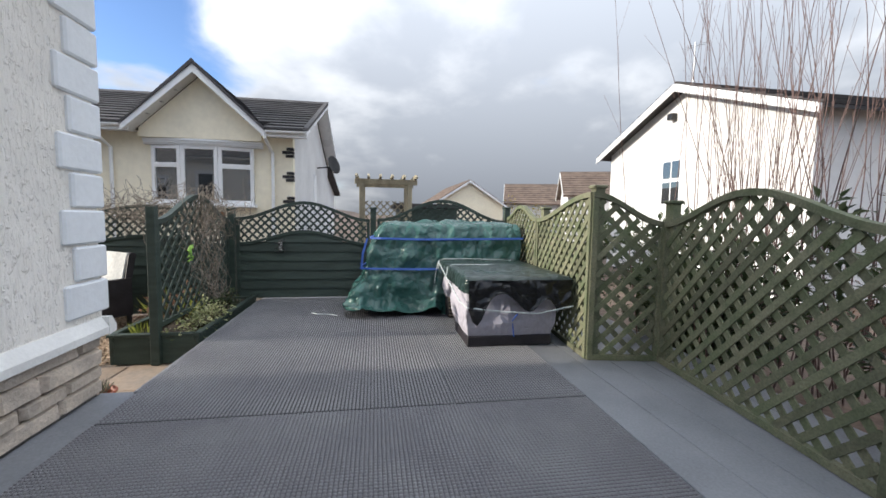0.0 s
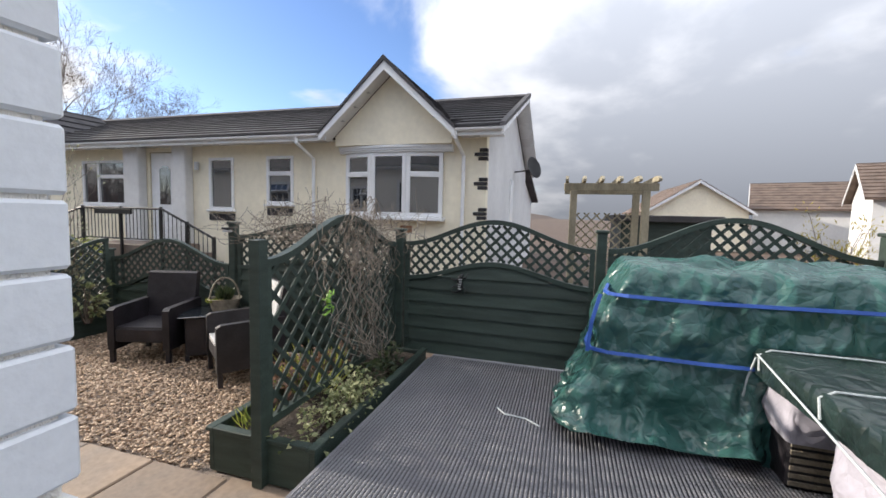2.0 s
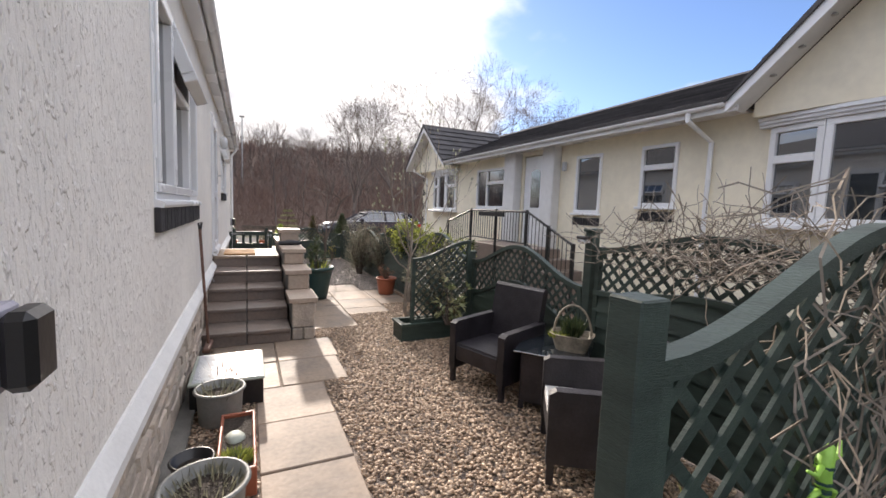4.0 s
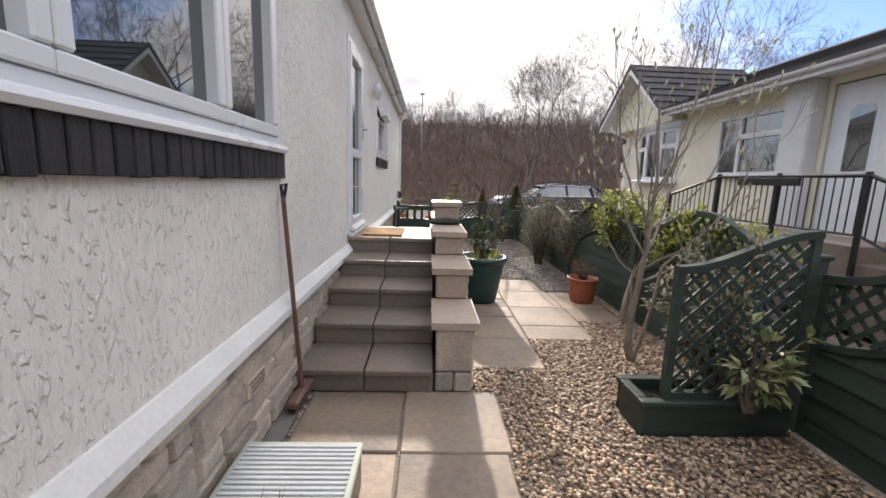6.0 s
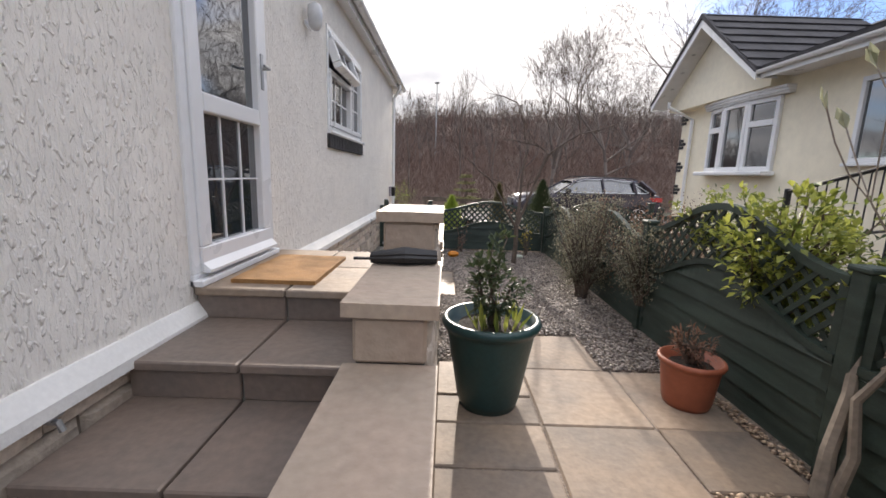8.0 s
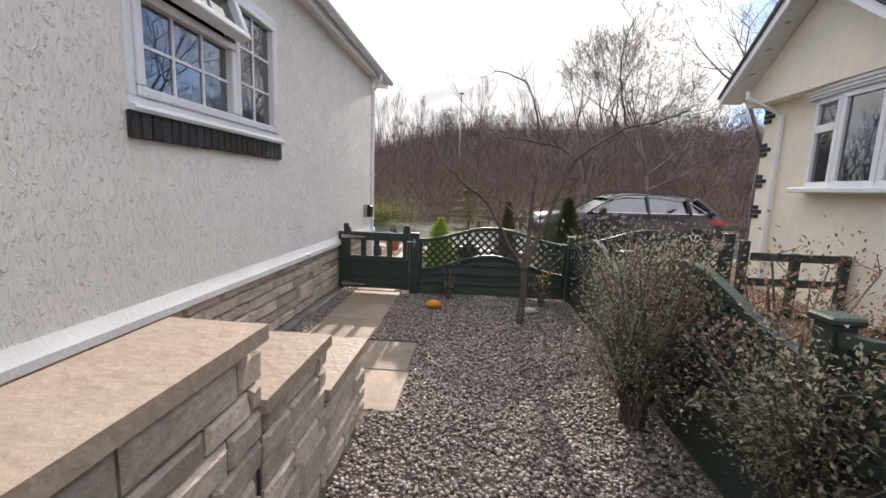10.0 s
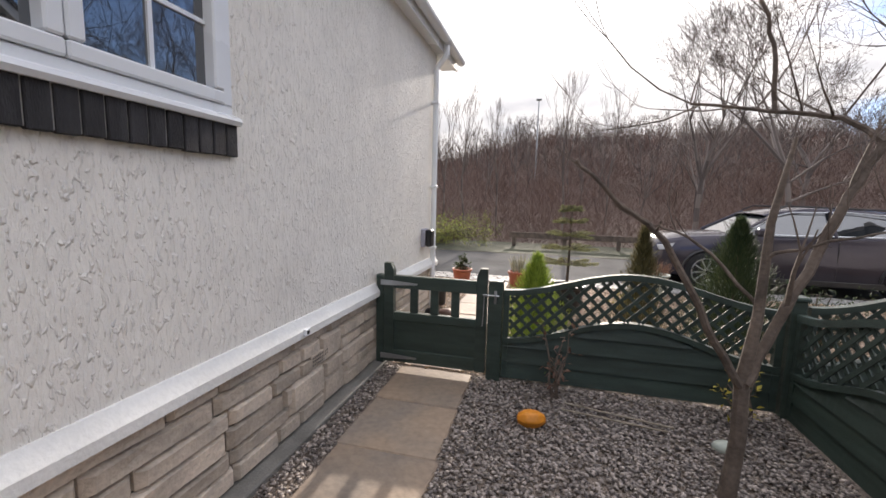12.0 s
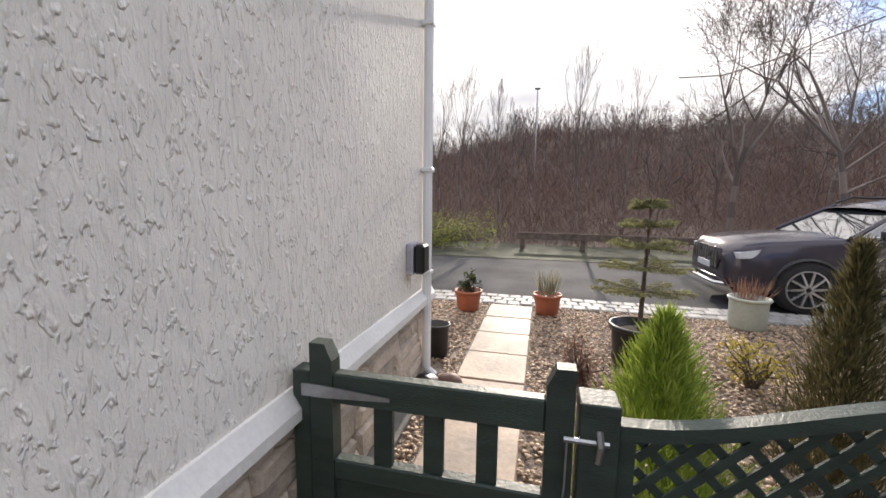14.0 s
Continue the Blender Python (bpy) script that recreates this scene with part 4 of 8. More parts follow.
def plain_window(house, x, y0, y1, z0, z1, splits=(), top=None, curtain=False, sill=True):
    """A window in a wall that faces -x: frame, panes, mullions at splits, transom at top over the given panes."""
    w = thing("window", "", "")
    for k in ("label", "category"):
        if k in w:
            del w[k]
    w.parent = house
    bm, f = bmesh.new(), 0.06
    for a, b, c, d in ((y0, y1, z0, z0 + f), (y0, y1, z1 - f, z1), (y0, y0 + f, z0 + f, z1 - f), (y1 - f, y1, z0 + f, z1 - f)):
        box(bm, x - 0.03, x + 0.05, a, b, c, d, 0.006)
    cuts = [y0 + f, *splits, y1 - f]
    for s in splits:
        box(bm, x - 0.028, x + 0.05, s - 0.035, s + 0.035, z0 + f, z1 - f, 0.005)
    for i in top or ():
        zt = z1 - 0.36 * (z1 - z0)
        box(bm, x - 0.034, x + 0.05, cuts[i] + 0.002, cuts[i + 1] - 0.002, zt - 0.045, zt + 0.045, 0.005)
    part("frame", bm, UPVC, w)
    for i in range(len(cuts) - 1):
        part("pane", B(x + 0.012, x + 0.020, cuts[i], cuts[i + 1], z0 + f - 0.01, z1 - f + 0.01), GLASS, w)
    if sill:
        part("sill", B(x - 0.09, x + 0.02, y0 - 0.03, y1 + 0.03, z0 - 0.045, z0 - 0.002, 0.008), UPVC, w)
    # no room is built: an added dark plate gives its shade by colour
    part("unlit_room_plate", B(x + 0.40, x + 0.42, y0 - 0.1, y1 + 0.1, z0 - 0.1, z1 + 0.1), SHADE, w)
    if curtain:
        us = np.linspace(y0 + f, y0 + 0.38 * (y1 - y0), 14)
        bm = bmesh.new()
        cols = [(bm.verts.new((x + 0.12 + 0.02 * math.sin(i * 1.9), u, z0)), bm.verts.new((x + 0.12 + 0.02 * math.sin(i * 1.9), u, z1))) for i, u in enumerate(us)]
        for p, q in zip(cols, cols[1:]):
            bm.faces.new((p[0], q[0], q[1], p[1]))
        part("curtain", bm, CURTAIN, w)
    return w


def bricks_dark(house, x, y0, y1, z0, z1, n):
    g = thing("sill_bricks", "", "")
    g.parent = house
    p = (y1 - y0) / n
    for i in range(n):
        part("brick", B(x - 0.022, x, y0 + i * p, y0 + (i + 1) * p - 0.008, z0, z1, 0.003), BLACKBRICK, g)


NX, NEZ = 6.5, 3.10
house = thing("neighbour_house", "cream park home with dark tiled roof, gable and white bay window", "house")
# walls: facade with openings, facing -x
OPEN = [(3.40, 5.38, 1.60, 2.80), (6.64, 7.30, 1.80, 2.80), (8.16, 8.83, 1.66, 2.79), (9.70, 10.60, 0.90, 2.95), (11.26, 12.82, 1.71, 2.78), (14.08, 15.80, 1.62, 2.80)]
fac = wall_with_openings("wall", "", 2.60, 16.9, 0.0, NEZ, OPEN, CREAM, 0.2)
for v in fac.data.vertices:
    u, d, z = v.co
    v.co = (NX - d, u, z)
for k in ("label", "category", "kind"):
    if k in fac:
        del fac[k]
fac.parent = house
part("end_wall", prism([(NX + 0.2, 0), (13.3, 0), (13.3, NEZ), (9.9, NEZ + 1.36), (NX + 0.2, NEZ)], 2.60, 2.80), CREAM2, house, "white rendered end wall")
part("end_wall", prism([(NX + 0.2, 0), (13.3, 0), (13.3, NEZ), (9.9, NEZ + 1.36), (NX + 0.2, NEZ)], 16.7, 16.9), CREAM2, house)
part("back_wall", B(13.1, 13.3, 2.8, 16.7, 0, NEZ), CREAM, house)
EAVES = ((2.25, 3.06), (5.62, 13.95), (17.15, 17.21))      # the eaves stop at the two cross gables
nroof = part("roof", prism([(6.58, 3.364), (9.9, 4.66), (13.8, 3.13), (13.8, 3.08), (9.9, 4.60), (6.58, 3.314)], 2.26, 17.2), TILE, house)
for a, b in EAVES:
    part("roof_edge", prism([(5.98, 3.13), (6.579, 3.364), (6.579, 3.314), (5.98, 3.08)], a + 0.01, b - 0.01), TILE, nroof)
    part("soffit", B(6.0, NX, a + 0.03, b - 0.005, 3.05, 3.07), UPVC, nroof)
tile_rows(nroof, 5.98, 9.9, 3.14, 4.67, 2.25, 17.21, 13, low=EAVES, nlow=2)
part("ridge", prism([(9.78, 4.66), (9.9, 4.74), (10.02, 4.66)], 2.25, 17.2), TILE, nroof)
part("verge", prism([(5.98, 3.13), (5.98, 3.02), (9.9, 4.54), (13.8, 3.02), (13.8, 3.13), (9.9, 4.65)], 2.23, 2.255), UPVC, nroof)
part("verge_soffit", prism([(6.02, 3.045), (9.9, 4.565), (13.76, 3.045), (13.76, 3.03), (9.9, 4.55), (6.02, 3.03)], 2.258, 2.598), UPVC, nroof)
part("verge_cap", prism([(5.94, 3.12), (5.98, 3.20), (9.9, 4.75), (9.9, 4.65)], 2.20, 2.30), TILE, nroof)
part("fascia", B(5.975, 5.995, 2.26, 3.12, 2.99, 3.12), UPVC, nroof)
part("fascia", B(5.975, 5.995, 5.55, 13.95, 2.99, 3.12), UPVC, nroof)


def half_gutter(x, z, y0, y1, parent):
    g = [(x - 0.05 + 0.05 * math.cos(a), z + 0.05 * math.sin(a)) for a in np.linspace(math.pi, 2 * math.pi, 8)]
    g += [(x - 0.05 + 0.043 * math.cos(a), z + 0.043 * math.sin(a)) for a in np.linspace(2 * math.pi, math.pi, 8)]
    part("gutter", prism(g, y0, y1), UPVC, parent)


half_gutter(5.975, 3.10, 2.24, 3.12, nroof)
half_gutter(5.975, 3.10, 5.55, 14.0, nroof)


def gable(y0, y1, zf, za, x_out, x_in):
    """A cross gable with overhanging verge, boards and its own tiled slopes."""
    ym = (y0 + y1) / 2
    part("gable_wall", prism([(y0 + 0.12, 2.925), (y1 - 0.12, 2.925), (y1 - 0.12, zf - 0.02), (ym, za - 0.16), (y0 + 0.12, zf - 0.02)], NX - 0.26, NX - 0.002, "x"), CREAM, house)
    g = part("gable_roof", prism([(y0, zf), (ym, za), (y1, zf), (y1, zf - 0.05), (ym, za - 0.055), (y0, zf - 0.05)], x_out + 0.02, x_in, "x"), TILE, house)
    tile_rows_x(g, y0, ym, zf + 0.01, za + 0.01, x_out, x_in, 7)
    tile_rows_x(g, y1, ym, zf + 0.01, za + 0.01, x_out, x_in, 7)
    part("barge_board", prism([(y0 - 0.02, zf - 0.02), (ym, za - 0.03), (y1 + 0.02, zf - 0.02), (y1 + 0.02, zf - 0.15), (ym, za - 0.19), (y0 - 0.02, zf - 0.15)], x_out, x_out + 0.025, "x"), UPVC, g)
    part("verge_edge", prism([(y0 - 0.03, zf - 0.01), (ym, za + 0.06), (y1 + 0.03, zf - 0.01), (y1 + 0.03, zf - 0.04), (ym, za - 0.035), (y0 - 0.03, zf - 0.04)], x_out - 0.03, x_out + 0.03, "x"), TILE, g)
    for a, b in ((y0, ym), (y1, ym)):
        part("soffit", prism([(a, zf - 0.10), (ym, za - 0.12), (ym, za - 0.14), (a, zf - 0.12)], x_out + 0.025, NX - 0.26, "x"), CREAM2, g)
        for k in (0.3, 0.5, 0.7):
            y, z = a + (ym - a) * k, zf + (za - zf) * k - 0.135
            part("spotlight", B(x_out + 0.15, x_out + 0.21, y - 0.03, y + 0.03, z - 0.02, z, 0.004), STEEL, g)


gable(3.06, 5.62, 3.12, 4.33, 5.88, 8.8)
gable(13.95, 17.15, 3.12, 4.42, 5.88, 8.8)


def bay(y0, y1, z0, z1, bow=0.22):
    """A shallow bow window of three lights with a moulded cornice and a sill board."""
    w = new("bay_window")
    w.parent = house
    ts = (0.0, 0.30, 0.66, 1.0)
    pts = [(NX - bow * math.sin(math.pi * (0.12 + 0.76 * t)) + bow * 0.30, y1 + (y0 - y1) * t) for t in ts]
    for i, ((xa, ya), (xb, yb)) in enumerate(zip(pts, pts[1:])):
        d = Vector((xb - xa, yb - ya, 0))
        ln = d.length
        sash = new("light")
        sash.parent = w
        sash.matrix_basis = Matrix.Translation((xa, ya, 0)) @ Matrix.Rotation(math.atan2(d.y, d.x), 4, "Z")
        f, bm = 0.075, bmesh.new()
        for a, b, c, e in ((0, ln, z0, z0 + f), (0, ln, z1 - f, z1), (0, f, z0 + f, z1 - f), (ln - f, ln, z0 + f, z1 - f)):
            box(bm, a, b, -0.05, 0.04, c, e, 0.006)
        if i != 1:
            zt = z1 - 0.34 * (z1 - z0)
            box(bm, f, ln - f, -0.055, 0.04, zt - 0.05, zt + 0.05, 0.006)
        part("frame", bm, UPVC, sash)
        part("pane", B(f - 0.01, ln - f + 0.01, -0.012, -0.004, z0 + f - 0.01, z1 - f + 0.01), GLASS, sash)
    us = np.linspace(0, 1, 13)
    edge = [(NX - 0.10 - bow * 0.55 * math.sin(math.pi * u), y1 + 0.12 + (y0 - 0.2 - y1 - 0.12) * u) for u in us]
    for k, (za, zb, o) in enumerate(((z1 + 0.0, z1 + 0.035, 0.0), (z1 + 0.037, z1 + 0.075, -0.02), (z1 + 0.077, z1 + 0.12, -0.045))):
        bm = bmesh.new()
        lo = [[bm.verts.new((x + o, y, z)) for x, y in edge] + [bm.verts.new((NX - 0.001, edge[-1][1], z)), bm.verts.new((NX - 0.001, edge[0][1], z))] for z in (za, zb)]
        bm.faces.new(lo[0]), bm.faces.new(lo[1][::-1])
        n = len(lo[0])
        for i in range(n):
            bm.faces.new((lo[0][i], lo[1][i], lo[1][(i + 1) % n], lo[0][(i + 1) % n]))
        bmesh.ops.recalc_face_normals(bm, faces=bm.faces)
        part("cornice", bm, UPVC if k else CREAM2, w)
    part("sill_board", B(NX - 0.24, NX, y0 - 0.06, y1 + 0.06, z0 - 0.075, z0 - 0.002, 0.015), UPVC, w)
    # added dark plate in place of the shaded space behind the bay
    part("unlit_room_plate", B(NX + 0.5, NX + 0.52, y0 - 0.3, y1 + 0.3, z0 - 0.2, z1 + 0.2), SHADE, w)
    return w


bay(3.40, 5.38, 1.61, 2.80)
bay(14.08, 15.80, 1.62, 2.80, 0.16)
plain_window(house, NX, 6.64, 7.30, 1.80, 2.80, top=(0,))
plain_window(house, NX, 8.16, 8.83, 1.66, 2.79, curtain=True)
plain_window(house, NX, 11.26, 12.82, 1.71, 2.78, splits=(12.26,), top=(0,))
bricks_dark(house, NX, 6.66, 7.30, 1.56, 1.72, 9)
bricks_dark(house, NX, 8.14, 8.85, 1.42, 1.57, 10)
for zc in (2.72, 2.20, 1.66):
    for k, (a, b) in enumerate(((0.0, 0.13), (0.0, 0.22), (0.0, 0.15))):
        z = zc + (1 - k) * 0.075
        part("corner_brick", B(NX - 0.02, NX + a + 0.10, 2.585, 2.60 + b, z, z + 0.062, 0.004), BLACKBRICK, house)
for zc in (2.72, 2.20, 1.70, 1.20):
    for k, b in enumerate((0.13, 0.22, 0.15)):
        z = zc + (1 - k) * 0.075
        part("corner_brick", B(NX - 0.02, NX + 0.10, 16.9 - b, 16.915, z, z + 0.062, 0.004), BLACKBRICK, house)
part("downpipe", T([(5.93, 16.48, 3.06), (5.93, 16.48, 2.96), (NX - 0.05, 16.45, 2.72), (NX - 0.05, 16.45, 0.0)], 0.034, 8), UPVC, house)
# blinds behind the small window
for i in range(14):
    part("blind_slat", B(NX + 0.10, NX + 0.13, 6.70, 7.24, 1.86 + i * 0.042, 1.868 + i * 0.042), CURTAIN, house)
# porch: pilasters, door, lamp, downpipes
for a, b in ((9.29, 9.68), (10.68, 11.16)):
    part("pilaster", B(NX - 0.22, NX, a, b, 0, 3.05, 0.02), CREAM2, house)
nd = part("door", B(NX + 0.02, NX + 0.07, 9.72, 10.58, 0.90, 2.93, 0.006), UPVC, house, "white panelled door with an arched pane")
part("pane", prism([(10.0, 1.75), (10.32, 1.75), (10.32, 2.55), (10.25, 2.62), (10.07, 2.62), (10.0, 2.55)], NX + 0.012, NX + 0.022, "x"), GLASS, nd)
lamp = part("wall_lamp", B(NX - 0.11, NX - 0.03, 9.08, 9.16, 2.52, 2.70, 0.01), LAMPGLASS, house)
for y in (3.04, 6.16):
    part("downpipe", T([(5.93, y, 3.06), (5.93, y, 2.96), (NX - 0.05, y - 0.03, 2.72), (NX - 0.05, y - 0.03, 0.0)], 0.034, 8), UPVC, house)
part("air_brick", B(NX - 0.012, NX, 4.0, 4.24, 1.30, 1.44, 0.003), BRASS, house)
# dish and narrow window on the end wall
part("end_window", B(9.6, 10.1, 2.575, 2.61, 1.5, 2.6, 0.01), UPVC, house)
dish = lathe([(0.001, 0.0), (0.12, 0.012), (0.24, 0.05), (0.29, 0.08), (0.285, 0.09), (0.23, 0.062), (0.11, 0.024), (0.001, 0.012)], 20)
ob = smooth(part("satellite_dish", dish, SHADE, house))
ob.matrix_basis = pose(10.4, 2.15, 2.95, 75, 0, -30)
part("dish_arm", T([(10.4, 2.6, 2.85), (10.4, 2.2, 2.9)], 0.02, 6), IRON, house)

# ramp railing before the neighbour's door
rail_thing = thing("iron_railing", "black iron railing with handrails down the neighbour's steps", "railing")
RXX = 5.35


def railing_run(y0, z0, y1, z1, n, h=0.72):
    part("handrail", T([(RXX, y0, z0 + h), (RXX, y1, z1 + h)], 0.022, 6), IRON, rail_thing)
    part("lower_rail", T([(RXX, y0, z0 + 0.10), (RXX, y1, z1 + 0.10)], 0.015, 5), IRON, rail_thing)
    for i in range(n):
        t = (i + 0.5) / n
        y, z = y0 + (y1 - y0) * t, z0 + (z1 - z0) * t
        part("baluster", T([(RXX, y, z + 0.1), (RXX, y, z + h)], 0.008, 5), IRON, rail_thing)


railing_run(8.86, 0.92, 11.05, 0.92, 22)
railing_run(7.55, 0.38, 8.84, 0.92, 12)
railing_run(11.06, 0.92, 12.3, 0.60, 11)
for y, z in ((7.55, 0.38), (8.2, 0.65), (8.86, 0.92), (9.95, 0.92), (11.05, 0.92), (12.3, 0.6)):
    part("rail_post", B(RXX - 0.022, RXX + 0.022, y - 0.022, y + 0.022, 0, z + 0.76, 0.003), IRON, rail_thing)
part("letter_box", B(RXX - 0.06, RXX - 0.02, 9.6, 10.6, 1.52, 1.62, 0.004), IRON, rail_thing)
tagged(part("porch_platform", B(5.4, 6.28, 8.9, 11.1, 0, 0.90, 0.01), STEPSLAB), "paved porch platform before the neighbour's door", "platform", "", "structure")
for i in range(4):
    tagged(part("porch_step", B(5.4, 6.28, 8.9 - 0.32 * (i + 1), 8.9 - 0.32 * i, 0, 0.90 - 0.18 * (i + 1), 0.006), STEPSLAB), "brown slab step of the neighbour's porch", "step", "porch steps", "structure")


def bungalow(label, cx, cy, w, d, eave, apex, wall, tiles, along="x", rz=0.0):
    """A small far house: gable towards -local x, ridge along local x."""
    h = thing("bungalow", label, "house", at=(cx, cy, 0), rz=rz)
    part("wall", prism([(-w / 2, 0), (w / 2, 0), (w / 2, eave), (0, apex - 0.12), (-w / 2, eave)], -0.0, d, "x"), wall, h)
    r = part("roof", prism([(-w / 2 - 0.3, eave - 0.12), (0, apex), (w / 2 + 0.3, eave - 0.12), (w / 2 + 0.3, eave - 0.18), (0, apex - 0.07), (-w / 2 - 0.3, eave - 0.18)], -0.3, d + 0.3, "x"), tiles, h)
    tile_rows_x(r, -w / 2 - 0.3, 0, eave - 0.11, apex + 0.01, -0.31, d + 0.31, 10, tiles)
    tile_rows_x(r, w / 2 + 0.3, 0, eave - 0.11, apex + 0.01, -0.31, d + 0.31, 10, tiles)
    part("barge_board", prism([(-w / 2 - 0.3, eave - 0.12), (0, apex - 0.01), (w / 2 + 0.3, eave - 0.12), (w / 2 + 0.3, eave - 0.27), (0, apex - 0.18), (-w / 2 - 0.3, eave - 0.27)], -0.34, -0.31, "x"), UPVC, r)
    return h


wh = bungalow("white rendered house with a dark roof and an aerial", 5.78, -6.35, 6.0, 9.0, 3.42, 4.60, CREAM2, TILE, rz=-90)
wnd = new("window")
wnd.parent = wh
part("frame", B(-0.03, 0.02, -0.02, 0.66, 1.78, 2.92, 0.01), UPVC, wnd)
for a, b in ((0.03, 0.30), (0.34, 0.61)):
    for c, e in ((1.84, 2.36), (2.45, 2.86)):
        part("pane", B(-0.036, -0.03, a, b, c, e), GLASS, wnd)
part("aerial_pole", T([(0.75, 0.72, 4.1), (0.75, 0.72, 5.9)], 0.018, 6), STEEL, wh)
part("aerial", T([(0.75, 0.32, 5.75), (0.75, 1.17, 5.85)], 0.008, 5), STEEL, wh)
for i in range(5):
    part("aerial_rod", T([(0.58, 0.42 + 0.15 * i, 5.77 + 0.02 * i), (0.92, 0.42 + 0.15 * i, 5.77 + 0.02 * i)], 0.005, 4), STEEL, wh)
part("security_light", B(-0.16, -0.0, 0.25, 0.42, 3.85, 4.0, 0.01), IRON, wh)
bungalow("cream gabled bungalow with a brown tiled roof beyond the fence", 26.6, -6.0, 5.2, 10.0, 2.3, 4.06, CREAM, TILE_BROWN)
bungalow("white bungalow with a brown banded tiled roof in the distance", 31.5, -10.6, 6.0, 11.0, 2.6, 4.25, CREAM2, TILE_BROWN, rz=-109)
bungalow("white bungalow with a grey-brown tiled roof beyond the fence", 22.8, -11.6, 4.6, 4.4, 2.9, 4.45, CREAM2, TILE_BROWN, rz=-110)
bungalow("grey rendered house with a dark roof behind the neighbour", 16.6, 4.4, 4.6, 8.0, 2.6, 3.75, CREAM2, TILE, rz=90)
annex = thing("annex", "low pale annex with a sloping dark roof behind the neighbour", "outbuilding")
part("wall", prism([(13.3, 0), (17.0, 0), (17.0, 2.35), (13.3, 3.1)], 2.7, 5.5), CREAM2, annex)
part("roof", prism([(13.25, 3.12), (17.3, 2.30), (17.3, 2.40), (13.25, 3.22)], 2.45, 5.7), TILE, annex)

# ---- pergola beyond the fence ----
perg = thing("pergola", "weathered timber pergola with trellis sides", "pergola")
for x in (5.62, 6.55):
    for y in (0.12, 1.10):
        part("post", B(x - 0.05, x + 0.05, y - 0.05, y + 0.05, 0, 2.06, 0.005), OAK, perg)
    part("beam", B(x - 0.03, x + 0.03, -0.04, 1.24, 2.06, 2.17, 0.006), OAK, perg)
for i in range(6):
    y = 0.0 + i * 0.24
    part("rafter", prism([(5.34, 2.18), (6.85, 2.18), (6.85, 2.21), (6.72, 2.26), (5.47, 2.26), (5.34, 2.21)], y - 0.022, y + 0.022), OAK, perg)
tr = new("side_trellis")
tr.parent = perg
tr.matrix_basis = pose(6.55, 0.16, 0, 0, 0, 90)
lattice(tr, 0.0, 0.90, lambda u: 0.7, lambda u: 1.75, 0.16, 0.025, 0.009, OAK)
tr = new("side_trellis")
tr.parent = perg
tr.matrix_basis = pose(5.66, 1.10, 0, 0, 0, 0)
lattice(tr, 0.0, 0.85, lambda u: 0.7, lambda u: 1.75, 0.16, 0.025, 0.009, OAK)
shed = thing("garden_shed", "dark green shed with a flat felt roof", "shed")
part("wall", B(7.6, 9.6, -1.3, 0.2, 0, 1.62), GREEN, shed)
part("roof", B(7.45, 9.75, -1.45, 0.35, 1.62, 1.74, 0.01), TILE, shed)

# low rail fence between the plots at the front
lf = thing("rail_fence", "low dark green post and rail fence beside the neighbour's house", "fence", at=(5.24, 14.95, 0))
for x, h in ((0.0, 0.92), (0.62, 0.78), (1.20, 0.78)):
    part("fence_post", B(x - 0.045, x + 0.045, -0.045, 0.045, 0, h, 0.008), GREEN, lf)
for z in (0.36, 0.68):
    part("fence_rail", B(0.047, 1.22, -0.072, -0.047, z, z + 0.10, 0.006), GREEN, lf)



# ---- gate in the front fence ----
def garden_gate():
    g = thing("garden_gate", "low dark green wooden gate with three slats, closed", "gate", at=(0.10, 14.95, 0.05))
    w = 0.89
    for x0, x1, top in ((0.0, 0.085, 0.87), (w - 0.085, w, 0.87)):
        part("stile", prism([(x0, 0), (x1, 0), (x1, top - (0.0 if x0 else 0.06)), ((x0 + x1) / 2 + (0.015 if not x0 else -0.015), top), (x0, top - (0.06 if x0 else 0.0))], -0.03, 0.03), GREEN, g)
    part("top_rail", B(0.085, w - 0.085, -0.026, 0.026, 0.655, 0.765, 0.006), GREEN, g)
    part("middle_rail", B(0.085, w - 0.085, -0.026, 0.026, 0.37, 0.445, 0.006), GREEN, g)
    part("bottom_rail", B(0.085, w - 0.085, -0.026, 0.026, 0.0, 0.11, 0.006), GREEN, g)
    part("panel", B(0.085, w - 0.085, -0.008, 0.010, 0.11, 0.37), GREEN, g)
    for i in range(3):
        x = 0.085 + (i + 1) * (w - 0.17) / 4
        part("slat", B(x - 0.034, x + 0.034, -0.014, 0.014, 0.445, 0.655, 0.003), GREEN, g)
    for z in (0.70, 0.05):
        part("strap_hinge", prism([(-0.03, z - 0.022), (0.06, z - 0.022), (0.30, z - 0.006), (0.30, z + 0.006), (0.06, z + 0.022), (-0.03, z + 0.022)], -0.038, -0.031), STEEL, g, "pale metal strap hinge")
    bm = bmesh.new()
    tube(bm, [(w - 0.03, -0.045, 0.66), (w + 0.10, -0.045, 0.66)], 0.009, 6)
    tube(bm, [(w + 0.07, -0.045, 0.70), (w + 0.075, -0.06, 0.66), (w + 0.07, -0.045, 0.60)], 0.011, 6)
    part("latch", bm, STEEL, g, "steel ring latch")
    part("hanging_chain", T([(w - 0.02, -0.042, 0.65), (w - 0.022, -0.045, 0.50), (w - 0.03, -0.042, 0.40)], 0.004, 4), STEEL, g)


garden_gate()
fence_post("square dark green gate post against the wall", (0.055, 14.97, 0), 0.81, 0.07, False)

